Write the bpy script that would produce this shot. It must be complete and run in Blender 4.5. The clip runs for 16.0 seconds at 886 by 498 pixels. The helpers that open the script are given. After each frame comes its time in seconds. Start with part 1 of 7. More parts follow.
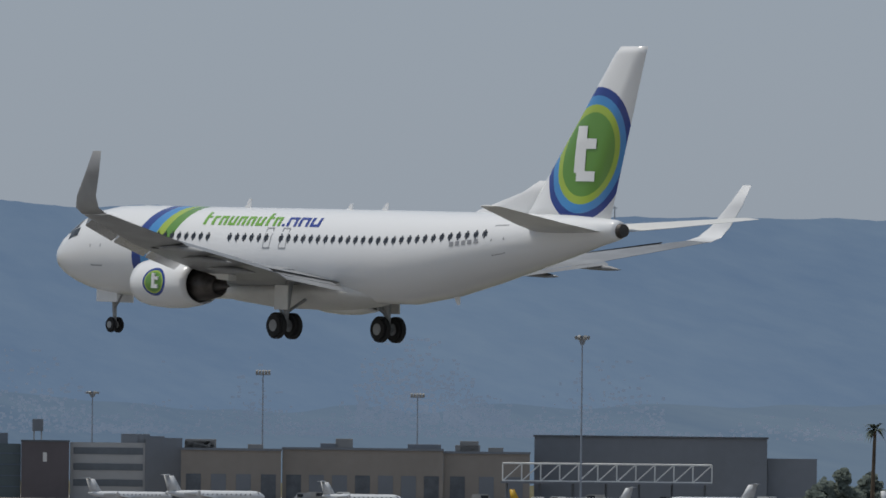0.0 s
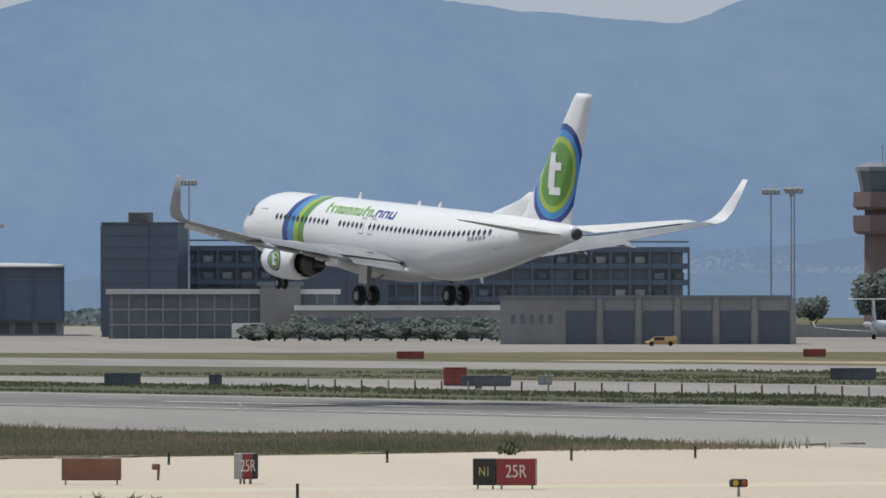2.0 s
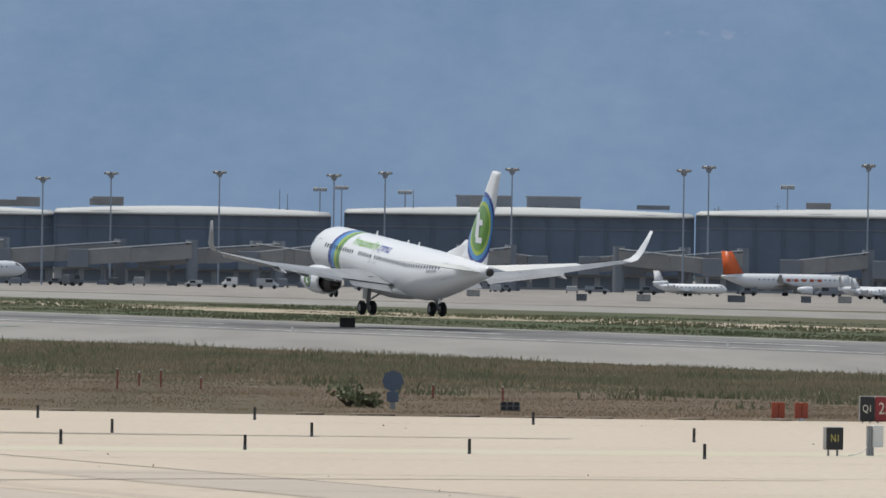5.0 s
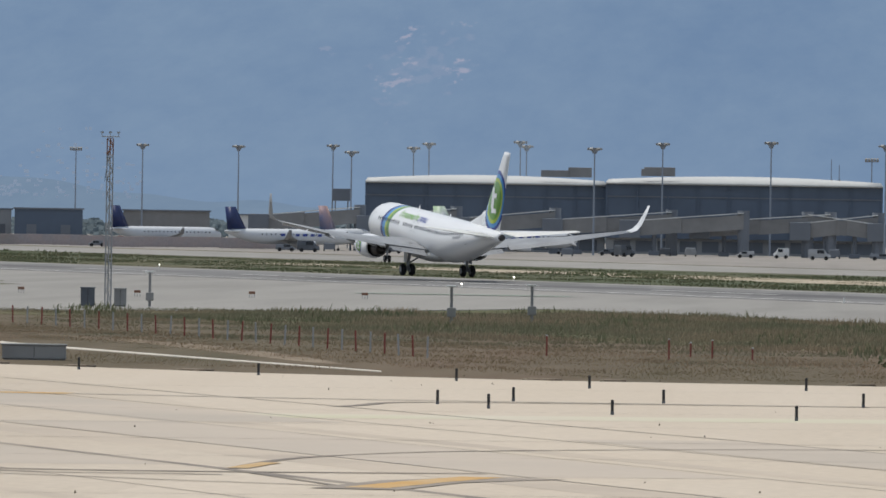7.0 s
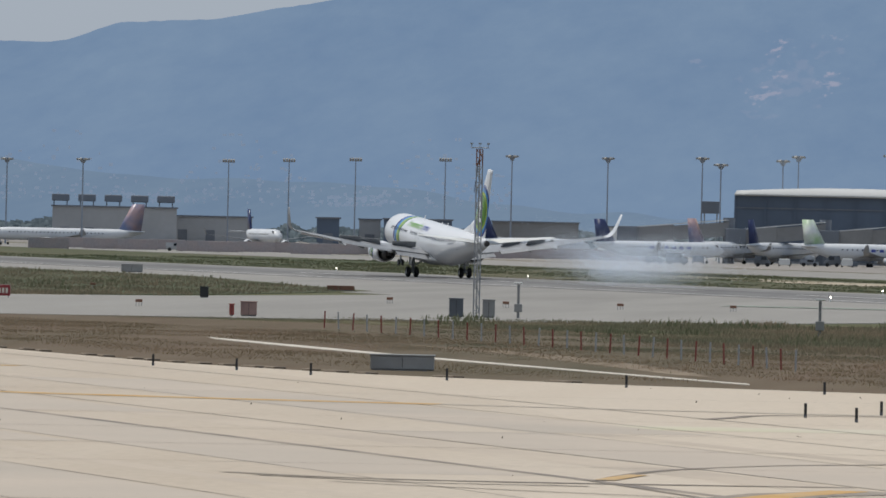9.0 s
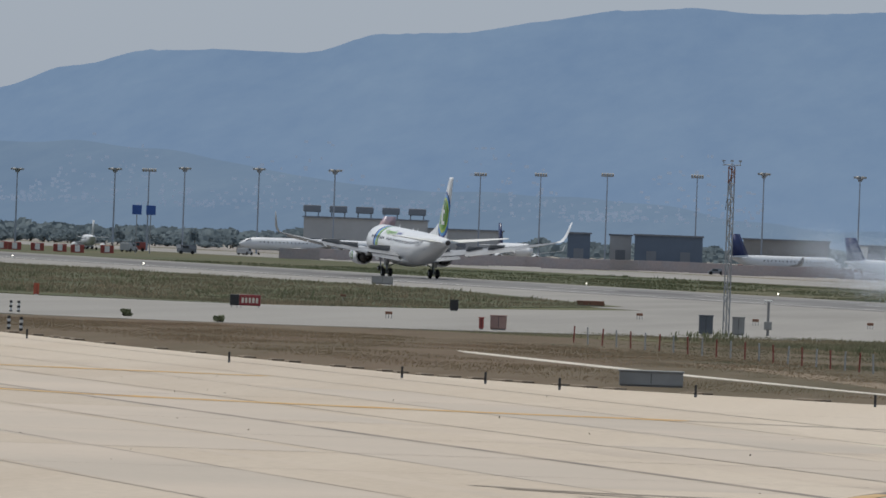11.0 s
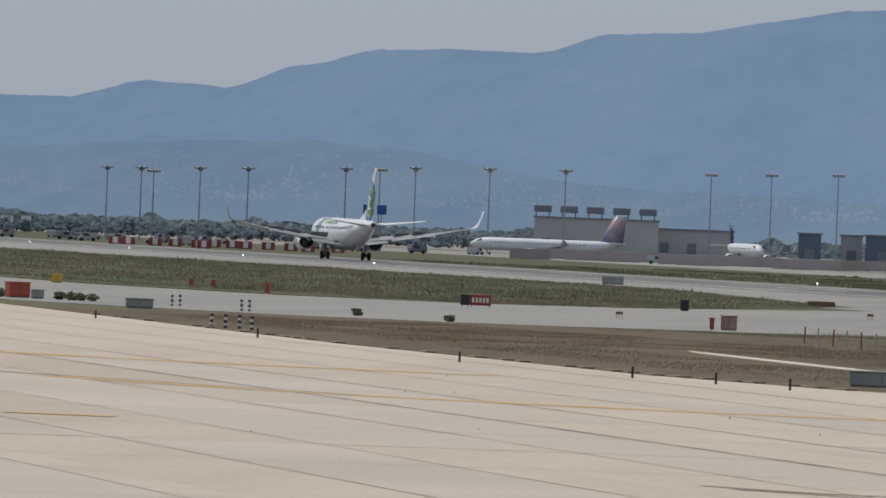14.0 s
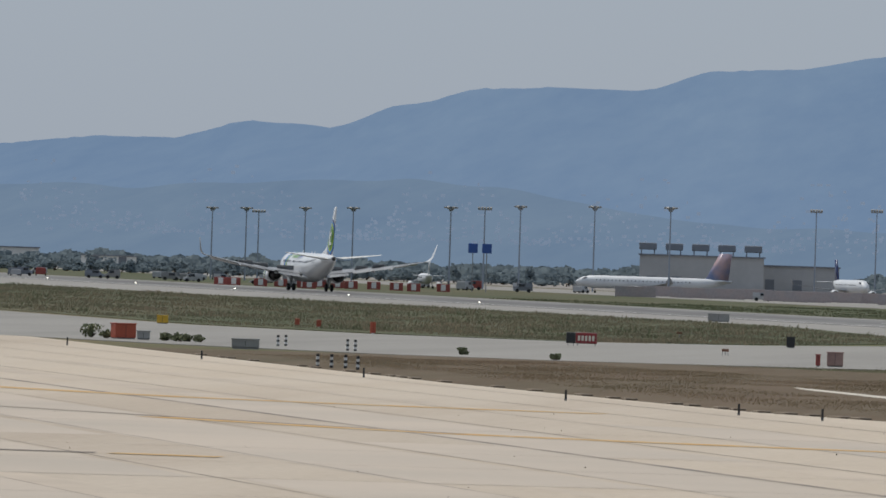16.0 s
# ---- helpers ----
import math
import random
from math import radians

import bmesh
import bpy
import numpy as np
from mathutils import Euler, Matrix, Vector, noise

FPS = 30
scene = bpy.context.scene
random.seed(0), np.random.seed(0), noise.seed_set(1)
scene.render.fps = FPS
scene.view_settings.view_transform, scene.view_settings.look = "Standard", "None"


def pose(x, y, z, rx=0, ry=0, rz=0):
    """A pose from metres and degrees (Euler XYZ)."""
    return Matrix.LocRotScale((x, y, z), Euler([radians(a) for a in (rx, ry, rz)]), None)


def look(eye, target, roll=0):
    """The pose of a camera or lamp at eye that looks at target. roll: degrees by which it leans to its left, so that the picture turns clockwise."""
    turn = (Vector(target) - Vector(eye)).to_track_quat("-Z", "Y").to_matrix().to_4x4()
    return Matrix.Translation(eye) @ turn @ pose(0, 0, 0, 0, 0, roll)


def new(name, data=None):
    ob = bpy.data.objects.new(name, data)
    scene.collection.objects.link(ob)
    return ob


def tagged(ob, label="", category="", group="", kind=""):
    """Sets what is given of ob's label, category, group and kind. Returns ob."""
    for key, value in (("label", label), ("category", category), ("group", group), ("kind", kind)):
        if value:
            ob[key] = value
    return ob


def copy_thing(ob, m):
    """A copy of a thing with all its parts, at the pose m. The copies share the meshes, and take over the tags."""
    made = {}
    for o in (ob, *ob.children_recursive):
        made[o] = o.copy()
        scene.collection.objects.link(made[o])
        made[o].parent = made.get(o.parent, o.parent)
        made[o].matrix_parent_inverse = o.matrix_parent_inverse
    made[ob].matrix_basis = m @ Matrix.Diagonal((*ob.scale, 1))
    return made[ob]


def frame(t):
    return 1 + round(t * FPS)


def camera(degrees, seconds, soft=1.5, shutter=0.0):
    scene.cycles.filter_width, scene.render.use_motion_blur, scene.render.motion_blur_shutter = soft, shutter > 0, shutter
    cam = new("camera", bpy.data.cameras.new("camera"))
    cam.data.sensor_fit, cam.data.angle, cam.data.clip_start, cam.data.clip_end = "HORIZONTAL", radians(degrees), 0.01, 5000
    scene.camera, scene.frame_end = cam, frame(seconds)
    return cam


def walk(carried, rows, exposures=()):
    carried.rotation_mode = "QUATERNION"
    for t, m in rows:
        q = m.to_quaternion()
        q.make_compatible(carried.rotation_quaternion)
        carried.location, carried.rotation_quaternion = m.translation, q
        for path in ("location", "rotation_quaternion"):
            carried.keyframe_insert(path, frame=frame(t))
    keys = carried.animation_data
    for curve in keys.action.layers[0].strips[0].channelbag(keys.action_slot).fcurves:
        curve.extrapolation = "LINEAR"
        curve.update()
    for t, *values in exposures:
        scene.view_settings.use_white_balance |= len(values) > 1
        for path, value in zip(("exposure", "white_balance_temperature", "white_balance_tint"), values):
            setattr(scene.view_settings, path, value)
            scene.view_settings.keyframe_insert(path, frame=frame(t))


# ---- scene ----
# An airport on a hazy plain: x to the right, y ahead. The runway runs at 21.27 degrees to the left of +y.
EYE = Vector((0.0, 0.0, 5.66))


def polar(bearing, dist, z=0.0):
    b = radians(bearing)
    return Vector((dist * math.sin(b), dist * math.cos(b), z))


HEADING = radians(21.27)


def field(s, q, z=0.0):
    """s metres along the runway, q metres across it, from the viewing mound."""
    return Vector((-s * math.sin(HEADING) + q * math.cos(HEADING), s * math.cos(HEADING) + q * math.sin(HEADING), z))


cam = camera(5.721, 16.0, soft=1.65)
# seconds, bearing, elevation, roll
PAN = [
    (0.0, 19.353, 1.4300, 0.65), (0.3, 17.249, 1.3310, 0.65), (0.5, 15.939, 1.4400, 0.65),
    (1.0, 13.501, 1.2097, 0.07), (1.5, 10.291, 0.6469, 0.19), (2.0, 8.471, 0.3533, -0.02),
    (2.5, 6.894, 0.3102, 0.12), (3.0, 5.138, 0.3639, 0.51), (3.5, 3.710, 0.1623, 0.78),
    (4.0, 2.895, 0.0969, 0.85), (4.5, 1.396, 0.0460, 0.91), (5.0, 0.000, 0.0475, 0.87),
    (5.2, -0.584, 0.0642, 0.76), (7.3, -3.967, -0.2107, 0.85), (7.5, -4.264, -0.1952, 0.77),
    (8.0, -4.860, -0.2246, 0.83), (8.5, -5.402, -0.2219, 1.08), (9.0, -5.944, -0.1623, 1.29),
    (9.5, -6.233, -0.0669, 1.56), (10.0, -6.728, -0.0302, 1.73), (10.2, -6.931, -0.0345, 1.77),
    (12.3, -8.145, -0.2525, 2.61), (12.5, -8.178, -0.2734, 2.65), (13.0, -8.931, -0.3245, 2.39),
    (13.5, -8.979, -0.1981, 2.34), (14.0, -9.055, -0.1709, 2.25), (14.5, -9.059, -0.2051, 2.06),
    (15.0, -9.327, -0.2961, 1.84), (15.5, -9.444, -0.2797, 1.84), (16.0, -9.744, 0.0552, 1.85)]


def sight(b, e, roll):
    target = EYE + 1000 * Vector((math.sin(radians(b)) * math.cos(radians(e)),
                                  math.cos(radians(b)) * math.cos(radians(e)), math.sin(radians(e))))
    return look(EYE, target, roll)


walk(cam, [(t, sight(b, e, r)) for t, b, e, r in PAN],
     exposures=[(0.0, -0.58), (1.0, -0.42), (2.2, -0.12), (6.0, -0.12), (8.0, -0.23), (16.0, -0.34)])

# ---- light: a high sun to the left and a little ahead of the viewer, hazy sky ----
SUN_FROM = Vector((-0.36, 0.20, 0.91)).normalized()
world = bpy.data.worlds.new("sky")
scene.world = world
world.use_nodes = True
wt = world.node_tree
sky = wt.nodes.new("ShaderNodeTexSky")
sky.sky_type = "NISHITA"
sky.sun_disc = False
sky.sun_elevation = math.asin(SUN_FROM.z)
sky.sun_rotation = math.atan2(SUN_FROM.x, SUN_FROM.y)
sky.dust_density, sky.air_density, sky.ozone_density = 1.5, 1.0, 1.6
wt.nodes["Background"].inputs[1].default_value = 0.085
veil = wt.nodes.new("ShaderNodeMix")
veil.data_type = "RGBA"
veil.inputs["Factor"].default_value = 0.78
veil.inputs["B"].default_value = (5.7, 6.6, 7.9, 1)  # even haze
wt.links.new(sky.outputs[0], veil.inputs["A"])
wt.links.new(veil.outputs["Result"], wt.nodes["Background"].inputs[0])
lamp = bpy.data.lights.new("sun", "SUN")
lamp.energy, lamp.angle, lamp.color = 3.3, radians(0.6), (1.0, 0.95, 0.87)
sun = new("sun", lamp)
sun.matrix_world = look(SUN_FROM * 100, (0, 0, 0))


# ---- materials ----
def material(name, color, rough=0.6, metal=0.0, vary=0.12, scale=3.0, bump=0.0, fine=30.0, second=None, glow=None, coat=0.0):
    """A surface with grain at two scales; second: a colour that stains it."""
    m = bpy.data.materials.new(name)
    m.use_nodes = True
    n, l = m.node_tree.nodes, m.node_tree.links
    b = n["Principled BSDF"]
    b.inputs["Roughness"].default_value, b.inputs["Metallic"].default_value = rough, metal
    b.inputs["Coat Weight"].default_value = coat
    co = n.new("ShaderNodeTexCoord")
    big, small = n.new("ShaderNodeTexNoise"), n.new("ShaderNodeTexNoise")
    for tex, s in ((big, scale / 10), (small, fine / 10)):
        tex.inputs["Scale"].default_value, tex.inputs["Detail"].default_value = s, 4
        l.new(co.outputs["Object"], tex.inputs["Vector"])
    ramp = n.new("ShaderNodeValToRGB")
    c = Vector(color)
    other = Vector(second) if second else c * (1 - 2 * vary)
    ramp.color_ramp.elements[0].position, ramp.color_ramp.elements[1].position = 0.36, 0.64
    ramp.color_ramp.elements[0].color, ramp.color_ramp.elements[1].color = (*other, 1), (*c, 1)
    l.new(big.outputs["Fac"], ramp.inputs["Fac"])
    mix = n.new("ShaderNodeMix")
    mix.data_type, mix.blend_type = "RGBA", "MULTIPLY"
    mix.inputs["Factor"].default_value = 1.0
    grey = n.new("ShaderNodeMapRange")
    grey.inputs["To Min"].default_value, grey.inputs["To Max"].default_value = 1 - vary, 1 + vary
    l.new(small.outputs["Fac"], grey.inputs["Value"])
    l.new(ramp.outputs["Color"], mix.inputs["A"])
    l.new(grey.outputs["Result"], mix.inputs["B"])
    l.new(mix.outputs["Result"], b.inputs["Base Color"])
    if bump:
        bn = n.new("ShaderNodeBump")
        bn.inputs["Strength"].default_value, bn.inputs["Distance"].default_value = bump, 0.05
        l.new(small.outputs["Fac"], bn.inputs["Height"])
        l.new(bn.outputs["Normal"], b.inputs["Normal"])
    if glow:
        b.inputs["Emission Color"].default_value = (*glow[:3], 1)
        b.inputs["Emission Strength"].default_value = glow[3]
    return m


WHITE = material("white_paint", (0.76, 0.77, 0.78), 0.3, 0, 0.03, 2, coat=0.25, second=(0.72, 0.73, 0.74))
FARWHITE = material("dull_white_paint", (0.62, 0.64, 0.66), 0.5, 0, 0.04, 2, second=(0.56, 0.58, 0.61))
OFFWHITE = material("weathered_white", (0.72, 0.72, 0.70), 0.5, 0, 0.06, 3)
GREYWING = material("wing_grey", (0.30, 0.31, 0.32), 0.4, 0, 0.06, 6, second=(0.23, 0.235, 0.245))
BARE = material("bare_metal", (0.62, 0.62, 0.63), 0.25, 1.0, 0.05, 8)
DARKMETAL = material("scorched_metal", (0.10, 0.09, 0.085), 0.45, 0.7, 0.2, 20)
TYRE = material("tyre_rubber", (0.018, 0.018, 0.019), 0.8, 0, 0.2, 20)
BLACKGLASS = material("dark_glass", (0.012, 0.014, 0.017), 0.08, 0, 0.1, 5)
WINDOWDARK = material("cabin_window", (0.03, 0.035, 0.045), 0.15, 0, 0.1, 5)
LINE = material("panel_line", (0.30, 0.31, 0.33), 0.5, 0, 0.05, 5)
GREENP = material("green_paint", (0.17, 0.40, 0.05), 0.3, 0, 0.03, 5)
BLUEP = material("blue_paint", (0.03, 0.06, 0.30), 0.3, 0, 0.03, 5)
REDP = material("red_paint", (0.30, 0.058, 0.045), 0.55, 0, 0.12, 8)
SIGNRED = material("sign_red", (0.28, 0.03, 0.033), 0.45, 0, 0.1, 8)
ORANGEP = material("orange_paint", (0.42, 0.085, 0.04), 0.55, 0, 0.12, 8)
BLACKP = material("black_paint", (0.02, 0.021, 0.023), 0.5, 0, 0.15, 8)
PINKBOX = material("faded_pink_paint", (0.36, 0.235, 0.20), 0.7, 0, 0.12, 8, second=(0.28, 0.18, 0.16))
BROWNP = material("rusty_brown_back", (0.235, 0.11, 0.068), 0.7, 0, 0.12, 8, second=(0.185, 0.085, 0.052))
YELLOWP = material("yellow_paint", (0.62, 0.38, 0.03), 0.5, 0, 0.1, 8)
CREAMTXT = material("cream_lettering", (0.75, 0.72, 0.60), 0.5)
YELTXT = material("yellow_lettering", (0.62, 0.52, 0.12), 0.5)
GALV = material("galvanised_steel", (0.33, 0.34, 0.35), 0.5, 0.4, 0.1, 8)
POLE = material("pole_grey", (0.26, 0.30, 0.36), 0.6, 0, 0.08, 6)
# far leaves: distance haze put into the colour as a flat blue-green
FARLEAF = material("far_hazed_foliage", (0.115, 0.15, 0.165), 0.9, 0, 0.1, 3, fine=15, second=(0.095, 0.128, 0.145))
GREYBOX = material("grey_cabinet", (0.30, 0.30, 0.29), 0.6, 0, 0.1, 6)
DARKBOX = material("dark_cabinet", (0.105, 0.12, 0.14), 0.6, 0, 0.15, 6)
CONCRETE = material("wall_concrete", (0.27, 0.268, 0.265), 0.85, 0, 0.1, 1.0, fine=8)
TAN = material("tan_render", (0.285, 0.26, 0.235), 0.85, 0, 0.08, 0.6, fine=6)
GREYCLAD = material("grey_cladding", (0.185, 0.205, 0.235), 0.7, 0, 0.08, 0.6, fine=6)
DARKCLAD = material("dark_blue_cladding", (0.102, 0.14, 0.20), 0.5, 0, 0.1, 0.6, fine=6)
GREENGLASS = material("green_glass_wall", (0.085, 0.12, 0.135), 0.3, 0, 0.12, 0.8, fine=6)
ROOFWHITE = material("white_roof_sheet", (0.52, 0.525, 0.51), 0.6, 0, 0.05, 0.6, fine=6)
ROOFTILE = material("brown_roof", (0.19, 0.14, 0.125), 0.85, 0, 0.12, 0.8, fine=8)
BRICKRED = material("brick_red_tower", (0.185, 0.135, 0.13), 0.8, 0, 0.1, 0.8, fine=10)
LEAF = material("foliage", (0.105, 0.13, 0.095), 0.85, 0, 0.3, 6, fine=20, second=(0.075, 0.097, 0.075))
# middle-distance leaves: haze put into the green as a paler grey tone
HAZYLEAF = material("hazed_foliage", (0.125, 0.15, 0.125), 0.9, 0, 0.2, 3, fine=15, second=(0.095, 0.12, 0.105))
BARK = material("bark", (0.10, 0.075, 0.05), 0.9, 0, 0.2, 8)
DRYBUSH = material("dry_bush", (0.42, 0.33, 0.22), 0.9, 0, 0.2, 10, second=(0.30, 0.23, 0.15))
WALLPALE = material("pale_wall", (0.42, 0.43, 0.44), 0.7, 0, 0.08, 0.8, fine=8)
BUSHLEAF = material("bush_leaf", (0.20, 0.215, 0.12), 0.85, 0, 0.3, 6, fine=20, second=(0.13, 0.145, 0.075))
WINDOWBAND = material("office_glazing", (0.14, 0.163, 0.19), 0.3, 0, 0.15, 1, fine=8)
LAMPGLOW = material("lamp_glow", (0.9, 0.85, 0.7), 0.3, glow=(1.0, 0.93, 0.8, 6.0))


# ---- mesh helpers ----
def part(name, bm, mat, parent=None, label="", smooth=False):
    me = bpy.data.meshes.new(name)
    bmesh.ops.recalc_face_normals(bm, faces=bm.faces)
    bm.to_mesh(me)
    bm.free()
    if smooth:
        me.polygons.foreach_set("use_smooth", [True] * len(me.polygons))
    me.materials.append(mat)
    ob = new(name, me)
    if parent:
        ob.parent = parent
    if label:
        ob["label"] = label
    return ob


def shared(name, like, m, parent, label=""):
    """Another object on the same mesh."""
    ob = new(name, like.data)
    ob.parent, ob.matrix_basis = parent, m
    if label:
        ob["label"] = label
    return ob


def empty(name, m=None):
    ob = new(name)
    ob.empty_display_size = 0.3
    if m is not None:
        ob.matrix_basis = m
    return ob


def box(bm, x0, x1, y0, y1, z0, z1, bevel=0.0):
    r = bmesh.ops.create_cube(bm, size=1, matrix=Matrix.Translation(((x0 + x1) / 2, (y0 + y1) / 2, (z0 + z1) / 2))
                              @ Matrix.Diagonal((x1 - x0, y1 - y0, z1 - z0, 1)))
    if bevel:
        es = {e for v in r["verts"] for e in v.link_edges}
        bmesh.ops.bevel(bm, geom=list(es), offset=bevel, segments=2, affect="EDGES", profile=0.5)
    return bm


def boxed(*a, **k):
    return box(bmesh.new(), *a, **k)


def rod(bm, a, b, r0, r1=None, seg=8):
    a, b = Vector(a), Vector(b)
    d = b - a
    m = Matrix.Translation((a + b) / 2) @ d.to_track_quat("Z", "Y").to_matrix().to_4x4()
    bmesh.ops.create_cone(bm, cap_ends=True, segments=seg, radius1=r0, radius2=r0 if r1 is None else r1, depth=d.length, matrix=m)
    return bm


def loft(rings, caps=True, bm=None):
    bm = bm or bmesh.new()
    vs = [[bm.verts.new(p) for p in ring] for ring in rings]
    k = len(rings[0])
    for a, b in zip(vs, vs[1:]):
        for i in range(k):
            bm.faces.new((a[i], a[(i + 1) % k], b[(i + 1) % k], b[i]))
    if caps:
        bm.faces.new(vs[0])
        bm.faces.new(vs[-1])
    return bm


def sheet(name, outline, z, mat, label, category):
    """A flat paved or planted area from its outline, with its edge let into the ground."""
    bm = bmesh.new()
    top = [bm.verts.new((p[0], p[1], z)) for p in outline]
    low = [bm.verts.new((p[0], p[1], -0.06)) for p in outline]
    area = bm.faces.new(top)
    area.normal_update()
    bmesh.ops.triangulate(bm, faces=[area], ngon_method="EAR_CLIP")
    for i in range(len(top)):
        k = (i + 1) % len(top)
        bm.faces.new((top[i], top[k], low[k], low[i]))
    bm.normal_update()
    bmesh.ops.reverse_faces(bm, faces=[f for f in bm.faces if f.normal.z < -0.5])
    me = bpy.data.meshes.new(name)
    bm.to_mesh(me)
    bm.free()
    me.materials.append(mat)
    return tagged(new(name, me), label, category, kind="structure")
# ---- ground ----
def ground_material(name, a, b, c, scale, streak=None, rough=0.95, bump=0.3, contrast=(0.4, 0.6)):
    """Two colours in large patches and a third in small ones; streak: the way long marks run, in degrees."""
    m = bpy.data.materials.new(name)
    m.use_nodes = True
    n, l = m.node_tree.nodes, m.node_tree.links
    p = n["Principled BSDF"]
    p.inputs["Roughness"].default_value = rough
    p.inputs["Specular IOR Level"].default_value = 0.2
    co, mp = n.new("ShaderNodeTexCoord"), n.new("ShaderNodeMapping")
    l.new(co.outputs["Object"], mp.inputs["Vector"])
    if streak is not None:
        mp.inputs["Rotation"].default_value = (0, 0, radians(-streak))
        mp.inputs["Scale"].default_value = (1, 0.08, 1)
    t1, t2, t3 = (n.new("ShaderNodeTexNoise") for _ in range(3))
    for t, s, d in ((t1, scale, 5), (t2, scale * 6, 5), (t3, 3.0, 3)):
        t.inputs["Scale"].default_value, t.inputs["Detail"].default_value = s, d
    l.new(mp.outputs["Vector"], t1.inputs["Vector"])
    l.new(mp.outputs["Vector"], t2.inputs["Vector"])
    l.new(co.outputs["Object"], t3.inputs["Vector"])
    r1, r2 = n.new("ShaderNodeMapRange"), n.new("ShaderNodeMapRange")
    for r, t in ((r1, t1), (r2, t2)):
        r.inputs["From Min"].default_value, r.inputs["From Max"].default_value = contrast
        l.new(t.outputs["Fac"], r.inputs["Value"])
    m1, m2, m3 = (n.new("ShaderNodeMix") for _ in range(3))
    for x in (m1, m2, m3):
        x.data_type = "RGBA"
    m1.inputs["A"].default_value, m1.inputs["B"].default_value = (*a, 1), (*b, 1)
    l.new(r1.outputs["Result"], m1.inputs["Factor"])
    sc = n.new("ShaderNodeMath")
    sc.operation, sc.inputs[1].default_value = "MULTIPLY", 0.5
    l.new(r2.outputs["Result"], sc.inputs[0])
    l.new(sc.outputs[0], m2.inputs["Factor"])
    l.new(m1.outputs["Result"], m2.inputs["A"])
    m2.inputs["B"].default_value = (*c, 1)
    m3.blend_type = "MULTIPLY"
    m3.inputs["Factor"].default_value = 1.0
    g = n.new("ShaderNodeMapRange")
    g.inputs["To Min"].default_value, g.inputs["To Max"].default_value = 0.8, 1.2
    l.new(t3.outputs["Fac"], g.inputs["Value"])
    l.new(m2.outputs["Result"], m3.inputs["A"])
    l.new(g.outputs["Result"], m3.inputs["B"])
    l.new(m3.outputs["Result"], p.inputs["Base Color"])
    bn = n.new("ShaderNodeBump")
    bn.inputs["Strength"].default_value, bn.inputs["Distance"].default_value = bump, 0.1
    l.new(t3.outputs["Fac"], bn.inputs["Height"])
    l.new(bn.outputs["Normal"], p.inputs["Normal"])
    return m


RUN = 90 + math.degrees(HEADING) - 90
GRASS = ground_material("dry_grassland", (0.105, 0.105, 0.052), (0.165, 0.13, 0.075), (0.078, 0.086, 0.04), 0.02, streak=RUN)
GRASSDRY = ground_material("brown_mown_grass", (0.125, 0.088, 0.057), (0.088, 0.074, 0.044), (0.15, 0.118, 0.08), 0.06, streak=RUN)
GRASSGREEN = ground_material("green_verge", (0.075, 0.088, 0.045), (0.112, 0.102, 0.06), (0.058, 0.07, 0.036), 0.03, streak=RUN)
SLAB = ground_material("apron_concrete", (0.51, 0.435, 0.345), (0.455, 0.385, 0.305), (0.54, 0.47, 0.385), 0.02, streak=RUN, rough=0.85, bump=0.05)
PALE = ground_material("pale_pavement", (0.265, 0.253, 0.232), (0.222, 0.212, 0.195), (0.30, 0.287, 0.264), 0.03, streak=RUN, rough=0.85, bump=0.05)
SLABTAN = ground_material("apron_concrete_tan", (0.50, 0.425, 0.335), (0.40, 0.335, 0.265), (0.51, 0.445, 0.365), 0.02, streak=RUN, rough=0.85, bump=0.05)
TARMAC = ground_material("terminal_tarmac", (0.265, 0.243, 0.215), (0.22, 0.203, 0.185), (0.30, 0.277, 0.25), 0.03, streak=RUN, rough=0.85, bump=0.05)
PATHSAND = material("pale_path", (0.60, 0.55, 0.47), 0.95, 0, 0.1, 3)
ASPHALT = ground_material("runway_asphalt", (0.19, 0.185, 0.18), (0.15, 0.147, 0.145), (0.24, 0.235, 0.225), 0.05, streak=RUN, rough=0.85, bump=0.1)
SAND = ground_material("bare_sand", (0.42, 0.36, 0.28), (0.34, 0.29, 0.21), (0.24, 0.20, 0.13), 0.05, streak=RUN, rough=0.95)
SANDVERGE = ground_material("sandy_verge", (0.21, 0.165, 0.115), (0.12, 0.088, 0.058), (0.30, 0.245, 0.18), 0.12, streak=RUN)
RUBBER = material("tyre_marks", (0.085, 0.082, 0.08), 0.9, 0, 0.2, 0.3, fine=10, second=(0.15, 0.147, 0.143))
PADBROWN = material("tarred_rust_pad", (0.10, 0.07, 0.05), 0.9, 0, 0.2, 10, second=(0.27, 0.22, 0.16))
JOINT = material("slab_joint", (0.19, 0.163, 0.137), 0.9, 0, 0.2, 1.5, second=(0.33, 0.28, 0.225))
YLINE = material("yellow_line", (0.50, 0.29, 0.085), 0.8, 0, 0.2, 5, second=(0.47, 0.335, 0.18))
GLINE = material("green_line", (0.30, 0.37, 0.30), 0.8, 0, 0.2, 5)
WLINE = material("white_line", (0.70, 0.69, 0.65), 0.8, 0, 0.12, 5)

